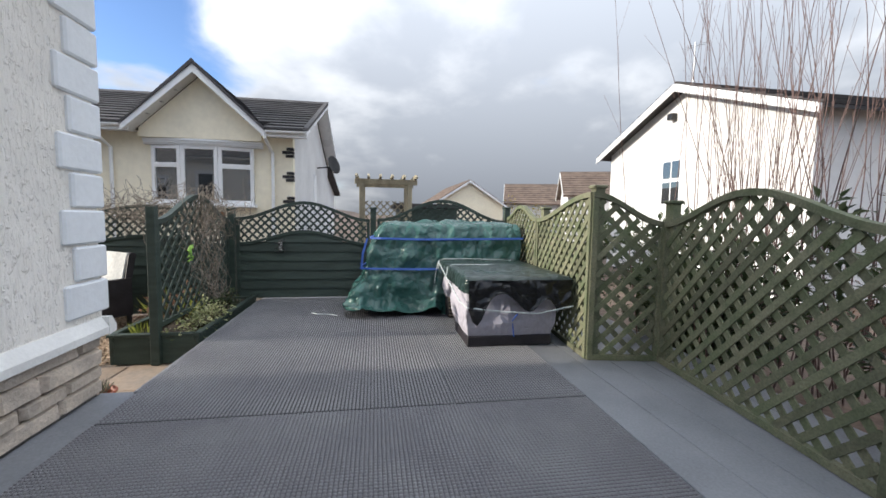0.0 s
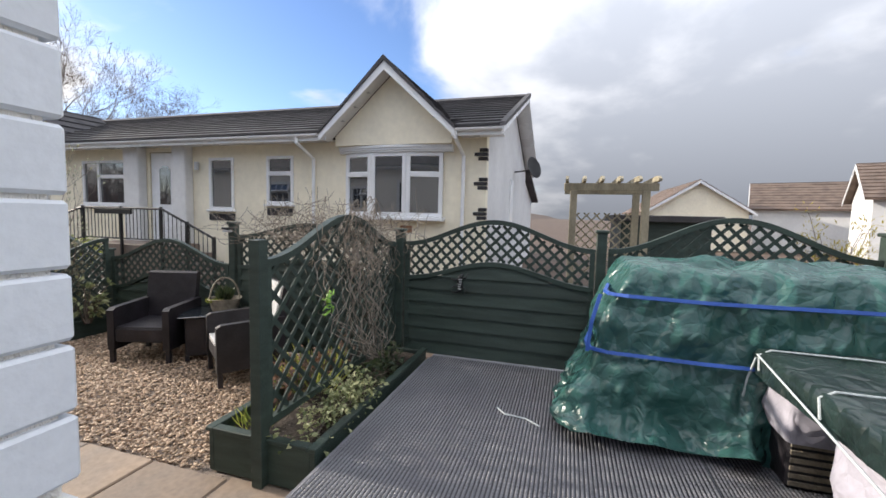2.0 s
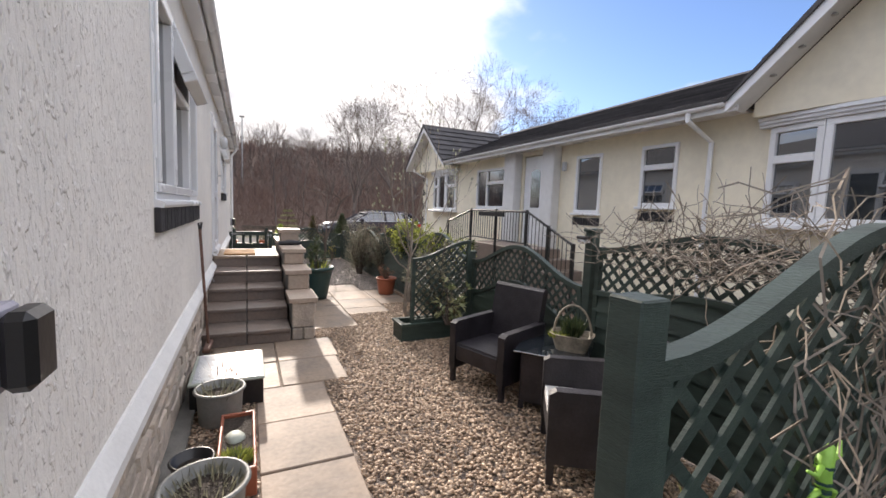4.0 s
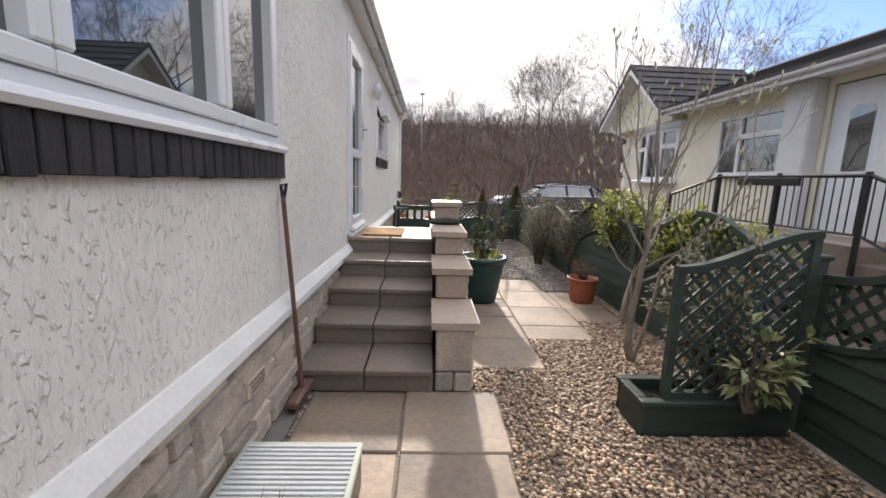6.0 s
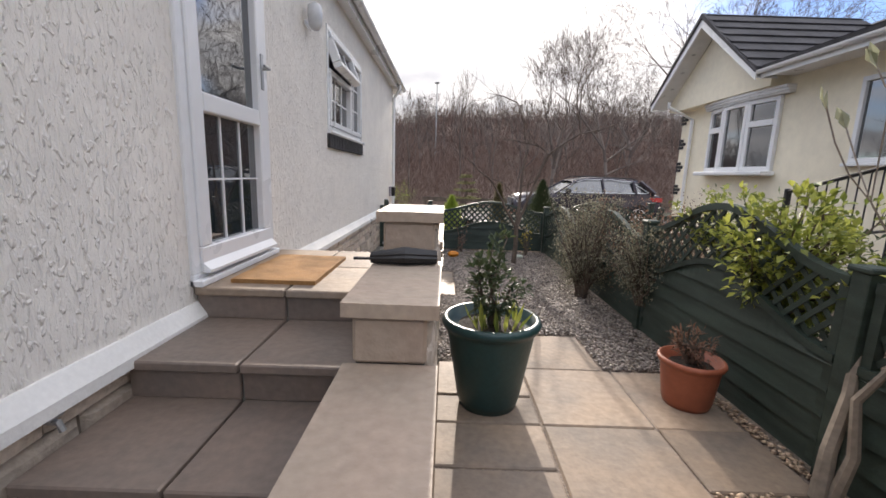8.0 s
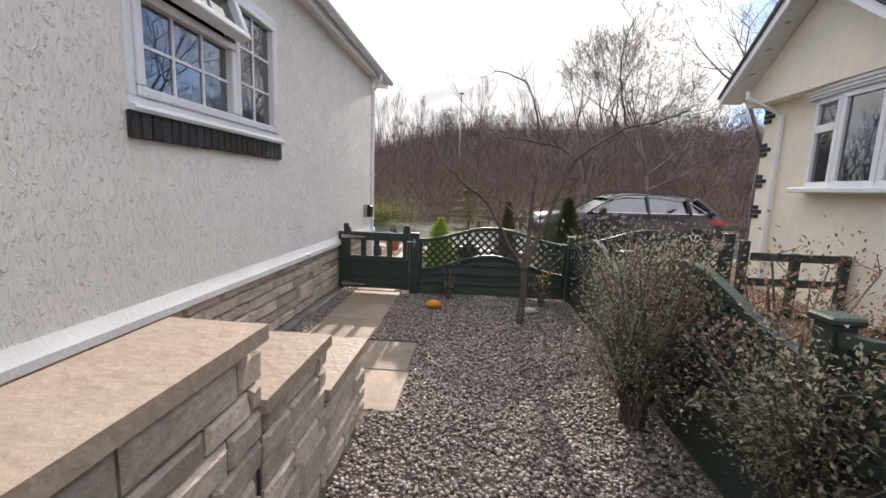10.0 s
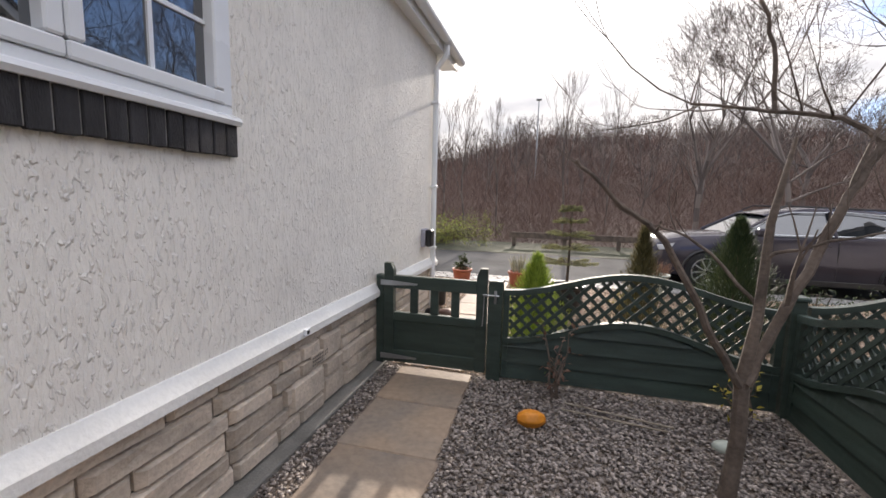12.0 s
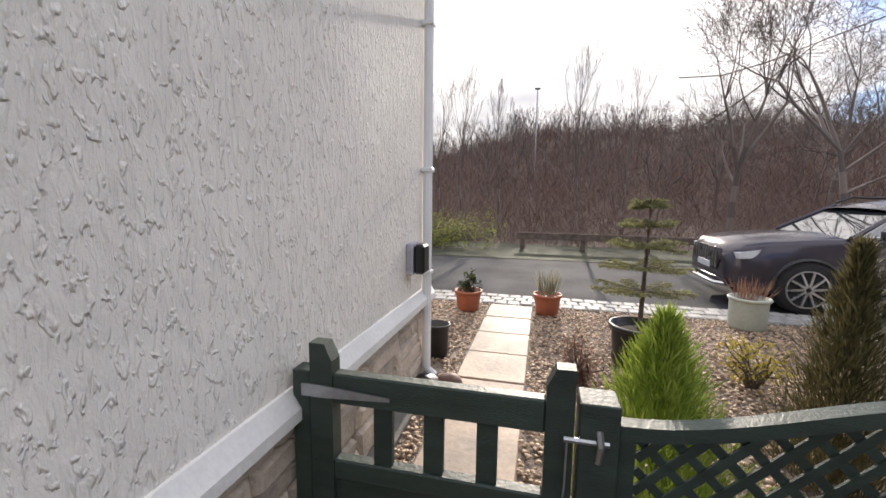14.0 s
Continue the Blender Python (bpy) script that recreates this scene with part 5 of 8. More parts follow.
# ---- fittings on the home's wall ----
dp = thing("downpipe", "white plastic downpipe at the corner of the home", "downpipe")
part("pipe", T([(RX1 + 0.05, 16.62, EZ + 0.06), (RX1 + 0.05, 16.62, EZ - 0.05), (0.045, 16.62, EZ - 0.22), (0.045, 16.62, 0.12), (0.10, 16.64, 0.05)], 0.034, 10), UPVC, dp)
for z in (2.6, 1.6, 0.85):
    part("clip", B(0.0, 0.085, 16.58, 16.66, z, z + 0.03, 0.004), UPVC, dp)


def wall_socket(y, z, s=1.0, label="grey weatherproof outdoor socket box on the wall"):
    b = thing("outdoor_socket", label, "socket", at=(0, y, z))
    part("back_box", B(0, 0.04 * s, -0.06 * s, 0.06 * s, -0.085 * s, 0.085 * s, 0.008), GREYPOLY, b)
    part("cover", B(0.042 * s, 0.10 * s, -0.055 * s, 0.055 * s, -0.08 * s, 0.08 * s, 0.016), POTBLACK, b, "dark hinged cover")
    return b


wall_socket(16.33, 1.01, 1.25)
wall_socket(3.42, 1.315, 1.0)
lampw = thing("wall_lamp", "white glass lantern on the wall beside the door", "lamp", at=(0, 11.02, 2.66))
part("bracket", T([(0.0, 0, -0.02), (0.06, 0, -0.09), (0.09, 0, -0.06)], 0.016, 8), UPVC, lampw)
smooth(part("shade", lathe([(0.03, -0.09), (0.055, -0.05), (0.065, 0.02), (0.06, 0.10), (0.02, 0.125)], 8), LAMPGLASS, lampw)).location = (0.09, 0, 0)
hook = thing("tap", "small brass tap on the plinth", "tap", at=(0, 8.42, 0.60))
part("spout", T([(-0.02, 0, 0), (0.06, 0, 0), (0.07, 0, -0.03)], 0.010, 6), STEEL, hook)
part("lever", T([(0.05, -0.025, 0.015), (0.05, 0.025, 0.015)], 0.006, 5), STEEL, hook)
box2 = thing("cable_clip", "small white cable box on the ledge", "fitting", at=(0.055, 13.80, 0.655))
part("case", B(0, 0.02, -0.025, 0.025, -0.022, 0.022, 0.004), UPVC, box2)
part("cable_hole", B(0.02, 0.023, -0.012, 0.012, -0.010, 0.010), POTBLACK, box2)
for y in (6.76, 14.04):
    v = thing("air_brick", "buff clay air brick in the stone plinth", "vent", "air bricks", at=(0, y, 0.40))
    part("face", B(-0.03, 0.012, -0.11, 0.11, -0.045, 0.045, 0.004), STONE, v)
    for r in range(3):
        for c in range(9):
            part("slot", B(0.012, 0.0135, -0.095 + c * 0.0215, -0.085 + c * 0.0215, -0.032 + r * 0.024, -0.017 + r * 0.024), POTBLACK, v)

# ---- broom, mat, dark bag by the door ----
broom = thing("broom", "yard broom with a brown handle leaning on the wall", "broom")
part("handle", T([(0.085, 7.25, 0.10), (0.035, 7.15, 1.33)], 0.014, 8), BROOMWOOD, broom)
part("hanging_loop", T([(0.035, 7.15, 1.31), (0.022, 7.16, 1.39), (0.05, 7.17, 1.40), (0.04, 7.155, 1.32)], 0.011, 6), POTBLACK, broom)
hd = part("head", B(-0.17, 0.17, -0.035, 0.035, 0.06, 0.11, 0.012), BROOMWOOD, broom)
hd.matrix_basis = pose(0.085, 7.22, 0.0, 0, 0, 88)
vs, fs = [], []
for i in range(260):
    u, d = random.uniform(-0.16, 0.16), random.uniform(-0.028, 0.028)
    k = len(vs)
    o = random.uniform(-0.012, 0.012)
    vs += [(u - 0.002, d, 0.062), (u + 0.002, d, 0.062), (u + o, d + o, 0.004)]
    fs.append((k, k + 1, k + 2))
raw("bristles", vs, fs, POTBLACK, hd, "black bristles")
coir = thing("door_mat", "brown coir door mat on the landing", "mat", at=(0.36, 9.66, 5 * RISE), rz=90)
bm = B(-0.33, 0.33, -0.22, 0.22, 0.0, 0.022)
bmesh.ops.subdivide_edges(bm, edges=bm.edges[:], cuts=5, use_grid_fill=True)
for v in bm.verts:
    v.co.z += max(0, noise.noise(v.co * 7)) * 0.008 if v.co.z > 0.01 else 0
part("pile", bm, COIR, coir)
bag = thing("folded_umbrella", "folded black umbrella lying on the coping", "umbrella", at=(1.06, 9.17, 0.98), rz=5)
bm = bmesh.new()
for i in range(7):
    a = i * 0.9
    tube(bm, [(-0.16, 0.02 * math.sin(a), 0.025 + 0.015 * math.cos(a)), (0.0, 0.045 * math.sin(a), 0.035 + 0.022 * math.cos(a)), (0.15, 0.03 * math.sin(a), 0.03 + 0.02 * math.cos(a))], [0.012, 0.022, 0.012], 6)
part("canopy", bm, POTBLACK, bag)
part("shaft", T([(-0.24, 0.0, 0.02), (-0.1, 0, 0.02)], 0.008, 6), POTBLACK, bag)


# ---- covered garden furniture on the deck ----
def draped(name, parent, rings, material, folds=0.03, label="", nper=96, seed=0.0, crease=1.0):
    """A sheet over a block: rings of (x0, x1, y0, y1, z, waviness) from the bottom up, closed at the top with a sagging sheet."""
    fine = []
    for p, q in zip(rings, rings[1:]):
        n = max(1, round((q[4] - p[4]) / 0.03))
        fine += [tuple(u + (w - u) * k / n for u, w in zip(p, q)) for k in range(n)]
    rings = fine + [rings[-1]]
    bm = bmesh.new()
    rows = []
    for x0, x1, y0, y1, z, wv in rings:
        w, d = x1 - x0, y1 - y0
        row = []
        for i in range(nper):
            s = (i / nper) * 2 * (w + d)
            if s < w:
                p, n = (x0 + s, y0), (0, -1)
            elif s < w + d:
                p, n = (x1, y0 + s - w), (1, 0)
            elif s < 2 * w + d:
                p, n = (x1 - (s - w - d), y1), (0, 1)
            else:
                p, n = (x0, y1 - (s - 2 * w - d)), (-1, 0)
            q = Vector((p[0] * 3.0, p[1] * 3.0, z * 1.1 + seed))
            lean = q + Vector((0.6 * noise.noise(q * 0.8), 0.6 * noise.noise(q * 0.8 + Vector((9, 0, 0))), z * 0.8))
            k = 0.6 * noise.noise(q * 1.2) + 0.9 * noise.voronoi(lean * 0.9)[0][0] + 0.75 * noise.voronoi(lean * 2.1 + Vector((3, 0, 0)))[0][0] + 0.3 * noise.voronoi(lean * 4.6)[0][0] - 0.75
            o = folds * wv * k * crease
            row.append(bm.verts.new((p[0] + n[0] * o, p[1] + n[1] * o, z + 0.35 * o * wv)))
        rows.append(row)
    for a, b in zip(rows, rows[1:]):
        for i in range(nper):
            bm.faces.new((a[i], a[(i + 1) % nper], b[(i + 1) % nper], b[i]))
    top = rows[-1]
    x0, x1, y0, y1, z, wv = rings[-1]
    cx, cy = (x0 + x1) / 2, (y0 + y1) / 2
    prev = top
    for k in (0.8, 0.55, 0.3):
        row = []
        for v in top:
            x, y = cx + (v.co.x - cx) * k, cy + (v.co.y - cy) * k
            row.append(bm.verts.new((x, y, v.co.z * 0.4 + z * 0.6 + folds * 0.8 * noise.noise(Vector((x * 4, y * 4, seed))))))
        for i in range(nper):
            bm.faces.new((prev[i], prev[(i + 1) % nper], row[(i + 1) % nper], row[i]))
        prev = row
    bm.faces.new(prev)
    return smooth(part(name, bm, material, parent, label))


stack = thing("covered_sofa", "garden sofa wrapped in a creased green tarpaulin with blue straps", "furniture cover", at=(0, 0, DECK))
draped("tarpaulin", stack, [(1.90, 2.98, -1.06, 1.08, 0.015, 1.9), (1.92, 2.98, -1.06, 1.08, 0.10, 1.6), (1.97, 2.99, -1.06, 1.02, 0.28, 1.3), (2.00, 2.99, -1.06, 0.96, 0.45, 0.9), (2.04, 2.99, -1.06, 0.93, 0.56, 0.6),
        (2.05, 2.99, -1.06, 0.90, 0.70, 0.9), (2.08, 2.98, -1.06, 0.85, 0.86, 0.6), (2.12, 2.98, -1.06, 0.78, 0.98, 0.7), (2.16, 2.97, -1.05, 0.73, 1.08, 0.5), (2.22, 2.95, -1.03, 0.70, 1.12, 0.3)], TARP, 0.11, nper=300)
for z, yl, xl in ((0.565, 0.97, 2.005), (0.93, 0.86, 2.07)):
    part("strap", T([(2.5, yl - 0.02, z + 0.01), (2.2, yl + 0.03, z), (xl + 0.03, yl + 0.01, z), (xl - 0.03, yl - 0.10, z), (xl - 0.025, 0.3, z - 0.01), (xl - 0.02, -0.5, z - 0.0), (xl - 0.015, -1.06, z + 0.01)], 0.016, 4), BLUE, stack, "blue webbing strap")
part("loose_strap", T([(2.05, 0.93, 0.93), (2.0, 0.98, 0.75), (1.98, 1.0, 0.56)], 0.016, 4), BLUE, stack)

tab = thing("covered_table", "garden table under a dark green tarpaulin tied with pale rope", "furniture cover", at=(0, 0, DECK))
draped("grey_cover", tab, [(0.64, 1.18, -0.84, -0.02, 0.10, 0.8), (0.61, 1.22, -0.87, 0.0, 0.20, 1.2), (0.60, 1.25, -0.88, 0.02, 0.34, 1.0), (0.62, 1.28, -0.86, 0.0, 0.50, 0.6), (0.64, 1.28, -0.84, -0.02, 0.60, 0.3)], GREYPOLY, 0.035, nper=160, seed=4.0)
draped("top_sheet", tab, [(0.46, 2.23, -0.93, 0.04, 0.53, 1.2), (0.45, 2.24, -0.94, 0.05, 0.58, 0.6), (0.44, 2.25, -0.95, 0.055, 0.65, 0.25), (0.46, 2.24, -0.93, 0.04, 0.68, 0.1)], TARP2, 0.035, nper=240, seed=9.0)
bm = bmesh.new()
us = np.linspace(-0.93, 0.03, 25)
cols = []
for u in us:
    t = (u + 0.93) / 0.96
    drop = 0.12 + 0.17 * math.exp(-((t - 0.42) / 0.13) ** 2) + 0.30 * math.exp(-((t - 0.92) / 0.09) ** 2) + 0.18 * math.exp(-((t - 0.10) / 0.10) ** 2) + 0.02 * noise.noise(Vector((u * 9, 0, 0)))
    cols.append([bm.verts.new((0.415 - 0.018 * math.sin(k * 2.1 + u * 14), u, 0.66 - drop * k / 5)) for k in range(6)])
for a, b in zip(cols, cols[1:]):
    for k in range(5):
        bm.faces.new((a[k], b[k], b[k + 1], a[k + 1]))
smooth(part("black_skirt", bm, BLACKPOLY, tab, "black plastic sheet hanging in swags"))
draped("silver_cover", tab, [(1.72, 2.16, -0.55, -0.02, 0.26, 0.7), (1.70, 2.18, -0.57, 0.0, 0.36, 1.0), (1.72, 2.16, -0.55, -0.02, 0.48, 0.5)], GREYPOLY, 0.04, nper=60, seed=2.0)
part("rattan_base", B(0.62, 1.20, -0.84, -0.01, 0.0, 0.10, 0.01), RATTAN, tab, "dark rattan base")
part("rattan_stool", B(1.74, 2.15, -0.54, -0.03, 0.0, 0.28, 0.015), RATTAN, tab, "dark rattan stool")
for i in range(6):
    part("weave_band", B(1.732, 1.742, -0.53, -0.04, 0.02 + i * 0.043, 0.045 + i * 0.043, 0.002), WICKER, tab)
for x in (1.35, 1.95):
    part("rope", T([(x, -0.95, 0.67), (x, -0.45, 0.688), (x - 0.005, 0.0, 0.692), (x - 0.01, 0.06, 0.66), (x - 0.06, 0.075, 0.58)], 0.006, 5), ROPE, tab)
part("rope", T([(1.95, 0.065, 0.66), (1.2, 0.085, 0.56), (0.55, 0.085, 0.45), (0.42, 0.04, 0.42), (0.40, -0.3, 0.38), (0.40, -0.6, 0.36), (0.41, -0.95, 0.42)], 0.006, 5), ROPE, tab)
part("rope", T([(1.95, 0.07, 0.64), (1.99, 0.09, 0.5), (2.0, 0.10, 0.38)], 0.006, 5), ROPE, tab)
part("cord", T([(0.415, -0.42, 0.36), (0.58, -0.43, 0.25), (0.585, -0.45, 0.10)], 0.006, 5), BLUE, tab)
cordt = thing("loose_cord", "pale cord lying on the deck", "cord", at=(1.95, 1.28, DECK + 0.006))
part("cord", T([(0, 0, 0), (0.08, 0.10, 0), (0.10, 0.25, 0), (0.18, 0.32, 0)], 0.006, 5), ROPE, cordt)


# ---- planter with trellis, bistro set ----
def timber_planter(label, x0, x1, y0, y1, h):
    p = thing("planter", label, "planter")
    t = 0.035
    for a, b, c, d in ((x0, x1, y0, y0 + t), (x0, x1, y1 - t, y1), (x0, x0 + t, y0 + t, y1 - t), (x1 - t, x1, y0 + t, y1 - t)):
        part("side_board", B(a, b, c, d, 0, h - 0.03, 0.004), GREEN, p)
    for a, b, c, d in ((x0 - 0.015, x1 + 0.0, y0 - 0.015, y0 + t + 0.01), (x0 - 0.015, x1, y1 - t - 0.01, y1 + 0.015), (x0 - 0.015, x0 + t + 0.01, y0 + t + 0.012, y1 - t - 0.012)):
        part("rim", B(a, b, c, d, h - 0.03, h, 0.005), GREEN, p)
    bm = B(x0 + t, x1 - t, y0 + t, y1 - t, 0.01, h - 0.07)
    bmesh.ops.subdivide_edges(bm, edges=bm.edges[:], cuts=8, use_grid_fill=True)
    for v in bm.verts:
        if v.co.z > h - 0.1:
            v.co.z += noise.noise(v.co * 8) * 0.03
    part("soil", bm, SOIL, p)
    return p


timber_planter("long dark green timber planter with soil and low plants", 1.13, 3.07, 2.49, 3.26, 0.29)
timber_planter("small dark green timber planter under the leafy trellis", 2.15, 3.05, 6.93, 7.25, 0.22)


def chair_mesh(at, rz, label, pale):
    c = thing("rattan_armchair", label, "chair", "armchairs of the bistro set", at=at, rz=rz)
    # local: faces -y, width along x
    for x in (-0.29, 0.29):
        for y in (-0.27, 0.27):
            part("leg", B(x - 0.022, x + 0.022, y - 0.022, y + 0.022, 0, 0.24, 0.003), RATTAN, c)
    part("seat", B(-0.25, 0.25, -0.29, 0.24, 0.22, 0.37, 0.012), RATTAN, c)
    part("seat_top", B(-0.245, 0.245, -0.285, 0.235, 0.372, 0.385, 0.005), CUSHION if pale else RATTAN, c)
    for s in (-1, 1):
        part("arm", prism([(-0.30, 0.14), (0.30, 0.14), (0.30, 0.60), (-0.26, 0.585), (-0.30, 0.56)], s * 0.285 - 0.035, s * 0.285 + 0.035, "x"), RATTAN, c)
    part("backrest", prism([(0.20, 0.30), (0.27, 0.30), (0.38, 0.88), (0.355, 0.90), (0.325, 0.90), (0.30, 0.88)], -0.28, 0.28, "x"), RATTAN, c)
    if pale:
        part("back_cushion", prism([(0.185, 0.40), (0.205, 0.40), (0.318, 0.90), (0.298, 0.90)], -0.24, 0.24, "x"), CUSHION, c, "pale woven back")
    return c


chair_mesh((2.57, 5.50, 0.012), -72, "dark brown rattan armchair on the gravel", False)
chair_mesh((2.48, 4.22, 0.012), -126, "dark brown rattan armchair with a pale woven back", True)
bt = thing("bistro_table", "small square dark rattan table with a glass top", "table", at=(2.82, 4.98, 0.012), rz=40)
part("base", B(-0.24, 0.24, -0.24, 0.24, 0.05, 0.48, 0.02), RATTAN, bt)
for x in (-0.22, 0.22):
    for y in (-0.22, 0.22):
        part("leg", B(x - 0.02, x + 0.02, y - 0.02, y + 0.02, 0, 0.06), RATTAN, bt)
part("table_top", B(-0.29, 0.29, -0.29, 0.29, 0.482, 0.495, 0.004), GLASS, bt, "dark glass top")
bk = thing("flower_basket", "pale wicker basket with a tall handle and small plants", "basket", at=(2.90, 4.88, 0.508), rz=-50)
bm = bmesh.new()
rings = []
for s, z in ((0.10, 0.0), (0.135, 0.13), (0.142, 0.135), (0.125, 0.135), (0.10, 0.09)):
    rings.append([bm.verts.new((s * 1.25 * math.copysign(abs(math.cos(a)) ** 0.6, math.cos(a)), s * math.copysign(abs(math.sin(a)) ** 0.6, math.sin(a)), z)) for a in np.linspace(0, 2 * math.pi, 24, endpoint=False)])
for r, s in zip(rings, rings[1:]):
    for k in range(24):
        bm.faces.new((r[k], r[(k + 1) % 24], s[(k + 1) % 24], s[k]))
bm.faces.new(rings[0][::-1]), bm.faces.new(rings[-1])
part("bowl", bm, WICKER, bk)
part("handle", T([(0.15 * math.cos(a), 0, 0.12 + 0.25 * math.sin(a)) for a in np.linspace(0, math.pi, 13)], 0.010, 6), WICKER, bk)


def gecko(name, label, at, rx, rz, body, stripe, s=1.0):
    g = thing(name, label, "ornament", at=at, rz=rz)
    bm = bmesh.new()
    spine = [(0.05, 0, 0.13), (0.02, 0, 0.10), (0.0, 0, 0.04), (0.03, 0, -0.02), (0.02, 0, -0.08), (-0.05, 0, -0.11), (-0.10, 0, -0.09)]
    tube(bm, [Vector(p) * s for p in spine], [0.012 * s, 0.026 * s, 0.030 * s, 0.026 * s, 0.018 * s, 0.010 * s, 0.004 * s], 8)
    for a, b, c in (((0.02, 0, 0.08), (0.09, -0.01, 0.09), (0.11, 0, 0.14)), ((0.0, 0, 0.07), (-0.06, -0.01, 0.05), (-0.10, 0, 0.07)), ((0.03, 0, -0.03), (0.09, -0.01, -0.05), (0.08, 0, -0.11)), ((0.0, 0, -0.03), (-0.06, -0.01, -0.02), (-0.09, 0, -0.05))):
        tube(bm, [Vector(a) * s, Vector(b) * s, Vector(c) * s], [0.013 * s, 0.010 * s, 0.006 * s], 6)
    smooth(part("body", bm, body, g))
    for i in range(5):
        z = (0.06 - i * 0.03) * s
        bm = bmesh.new()
        tube(bm, [(0.012 * s, 0, z), (0.012 * s, 0, z + 0.010 * s)], 0.0315 * s, 8)
        part("stripe", bm, stripe, g)
    return g


gecko("gecko_ornament", "black and white striped metal gecko on the fence", (FX - 0.06, 2.16, 0.97), 0, -90, POTBLACK, CUSHION, 0.78)
gecko("gecko_ornament", "lime green metal gecko hanging on the trellis", (1.75, 2.80, 0.98), 0, 0, PALEGREEN, POTGREEN, 0.7)
lt = thing("solar_light", "small black solar lamp on the fence post", "lamp", at=(FX - 0.05, 4.95, 1.42))
part("case", B(-0.09, 0.0, -0.05, 0.05, 0.0, 0.025, 0.006), POTBLACK, lt)
part("lens", B(-0.08, -0.01, -0.04, 0.04, -0.03, -0.002, 0.004), LAMPGLASS, lt)


# ---- pots ----
def pot(name, label, at, r, h, material, rim=0.03, taper=0.72, n=28):
    p = thing(name, label, "plant pot", at=at)
    prof = [(r * taper, 0), (r * (taper + 0.06), h * 0.1), (r * 0.93, h - rim * 1.6), (r * 0.95, h - rim), (r * 1.02, h - rim), (r * 1.06, h - rim * 0.5), (r * 1.02, h), (r * 0.93, h), (r * 0.91, h - 0.05)]
    smooth(part("bowl", lathe(prof, n), material, p))
    bm = lathe([(r * 0.90, h - 0.055), (r * 0.5, h - 0.045), (0.01, h - 0.04)], n)
    part("soil", bm, SOIL, p)
    return p


pot("green_planter", "large dark green plastic planter with a leafy shrub", (1.545, 9.66, 0.0), 0.285, 0.56, POTGREEN, 0.055, 0.62)
pot("terracotta_pot", "terracotta plastic pot with a withered plant", (2.83, 9.72, 0.0), 0.185, 0.31, TERRACOTTA, 0.035)
pot("terracotta_pot", "small terracotta pot with a seedling beside the deck", (0.13, 2.78, 0.0), 0.12, 0.16, TERRACOTTA, 0.02)
pot("glazed_pot", "grey glazed pot with withered stems", (0.28, 5.66, 0.0), 0.165, 0.26, POTGREY, 0.02, 0.8)
pot("glazed_pot", "large grey glazed pot with grassy herbs", (0.28, 4.46, 0.0), 0.19, 0.30, POTGREY, 0.02, 0.8)
pot("plastic_pot", "brown plastic pot of bare soil", (0.18, 4.90, 0.0), 0.11, 0.18, POTBLACK, 0.015, 0.8)
pot("terracotta_pot", "terracotta pot with an evergreen by the road", (0.0, 18.72, 0.0), 0.17, 0.26, TERRACOTTA, 0.035)
pot("terracotta_pot", "terracotta pot with a spiky plant by the road", (0.97, 18.80, 0.0), 0.17, 0.26, TERRACOTTA, 0.035)
pot("black_pot", "large black pot with a small fir tree", (1.72, 17.42, 0.0), 0.24, 0.36, POTBLACK, 0.03, 0.8)
pot("sage_pot", "sage green square-shouldered pot with dry stems", (3.15, 18.85, 0.0), 0.20, 0.36, POTSAGE, 0.03, 0.85)
pot("sage_pot", "sage green pot with a clipped lime shrub", (4.10, 18.85, 0.0), 0.22, 0.30, POTSAGE, 0.03, 0.85)
pot("plastic_pot", "dark pot beside the corner of the home", (0.0, 17.15, 0.0), 0.11, 0.30, POTBLACK, 0.015, 0.8)
tr = thing("plant_trough", "brown rectangular trough with moss and a pale stone", "plant pot")
for a, b, c, d in ((0.30, 0.51, 4.70, 4.725), (0.30, 0.51, 5.375, 5.40), (0.30, 0.32, 4.725, 5.375), (0.49, 0.51, 4.725, 5.375)):
    part("side", B(a, b, c, d, 0, 0.17, 0.006), TERRACOTTA, tr)
part("soil", B(0.32, 0.49, 4.725, 5.375, 0.0, 0.145), SOIL, tr)
st = thing("pale_stone", "pale rounded stone in the trough", "stone", at=(0.39, 5.10, 0.145))
bm = bmesh.new()
bmesh.ops.create_icosphere(bm, subdivisions=2, radius=0.06)
for v in bm.verts:
    v.co = Vector((v.co.x, v.co.y * 1.3, v.co.z * 0.5)) * (1 + 0.25 * noise.noise(v.co * 14))
smooth(part("stone_body", bm, POTSAGE, st))
cf = thing("seed_tray", "low dark seed frame with a ribbed clear lid", "cold frame", at=(0.0, 0, 0))
part("case", B(0.06, 0.58, 5.86, 6.52, 0, 0.20, 0.006), POTBLACK, cf)
part("lid_frame", B(0.05, 0.59, 5.85, 6.53, 0.202, 0.222, 0.006), POTSAGE, cf)
for i in range(22):
    part("lid_rib", B(0.075, 0.565, 5.872 + i * 0.029, 5.888 + i * 0.029, 0.222, 0.229, 0.002), LAMPGLASS, cf)

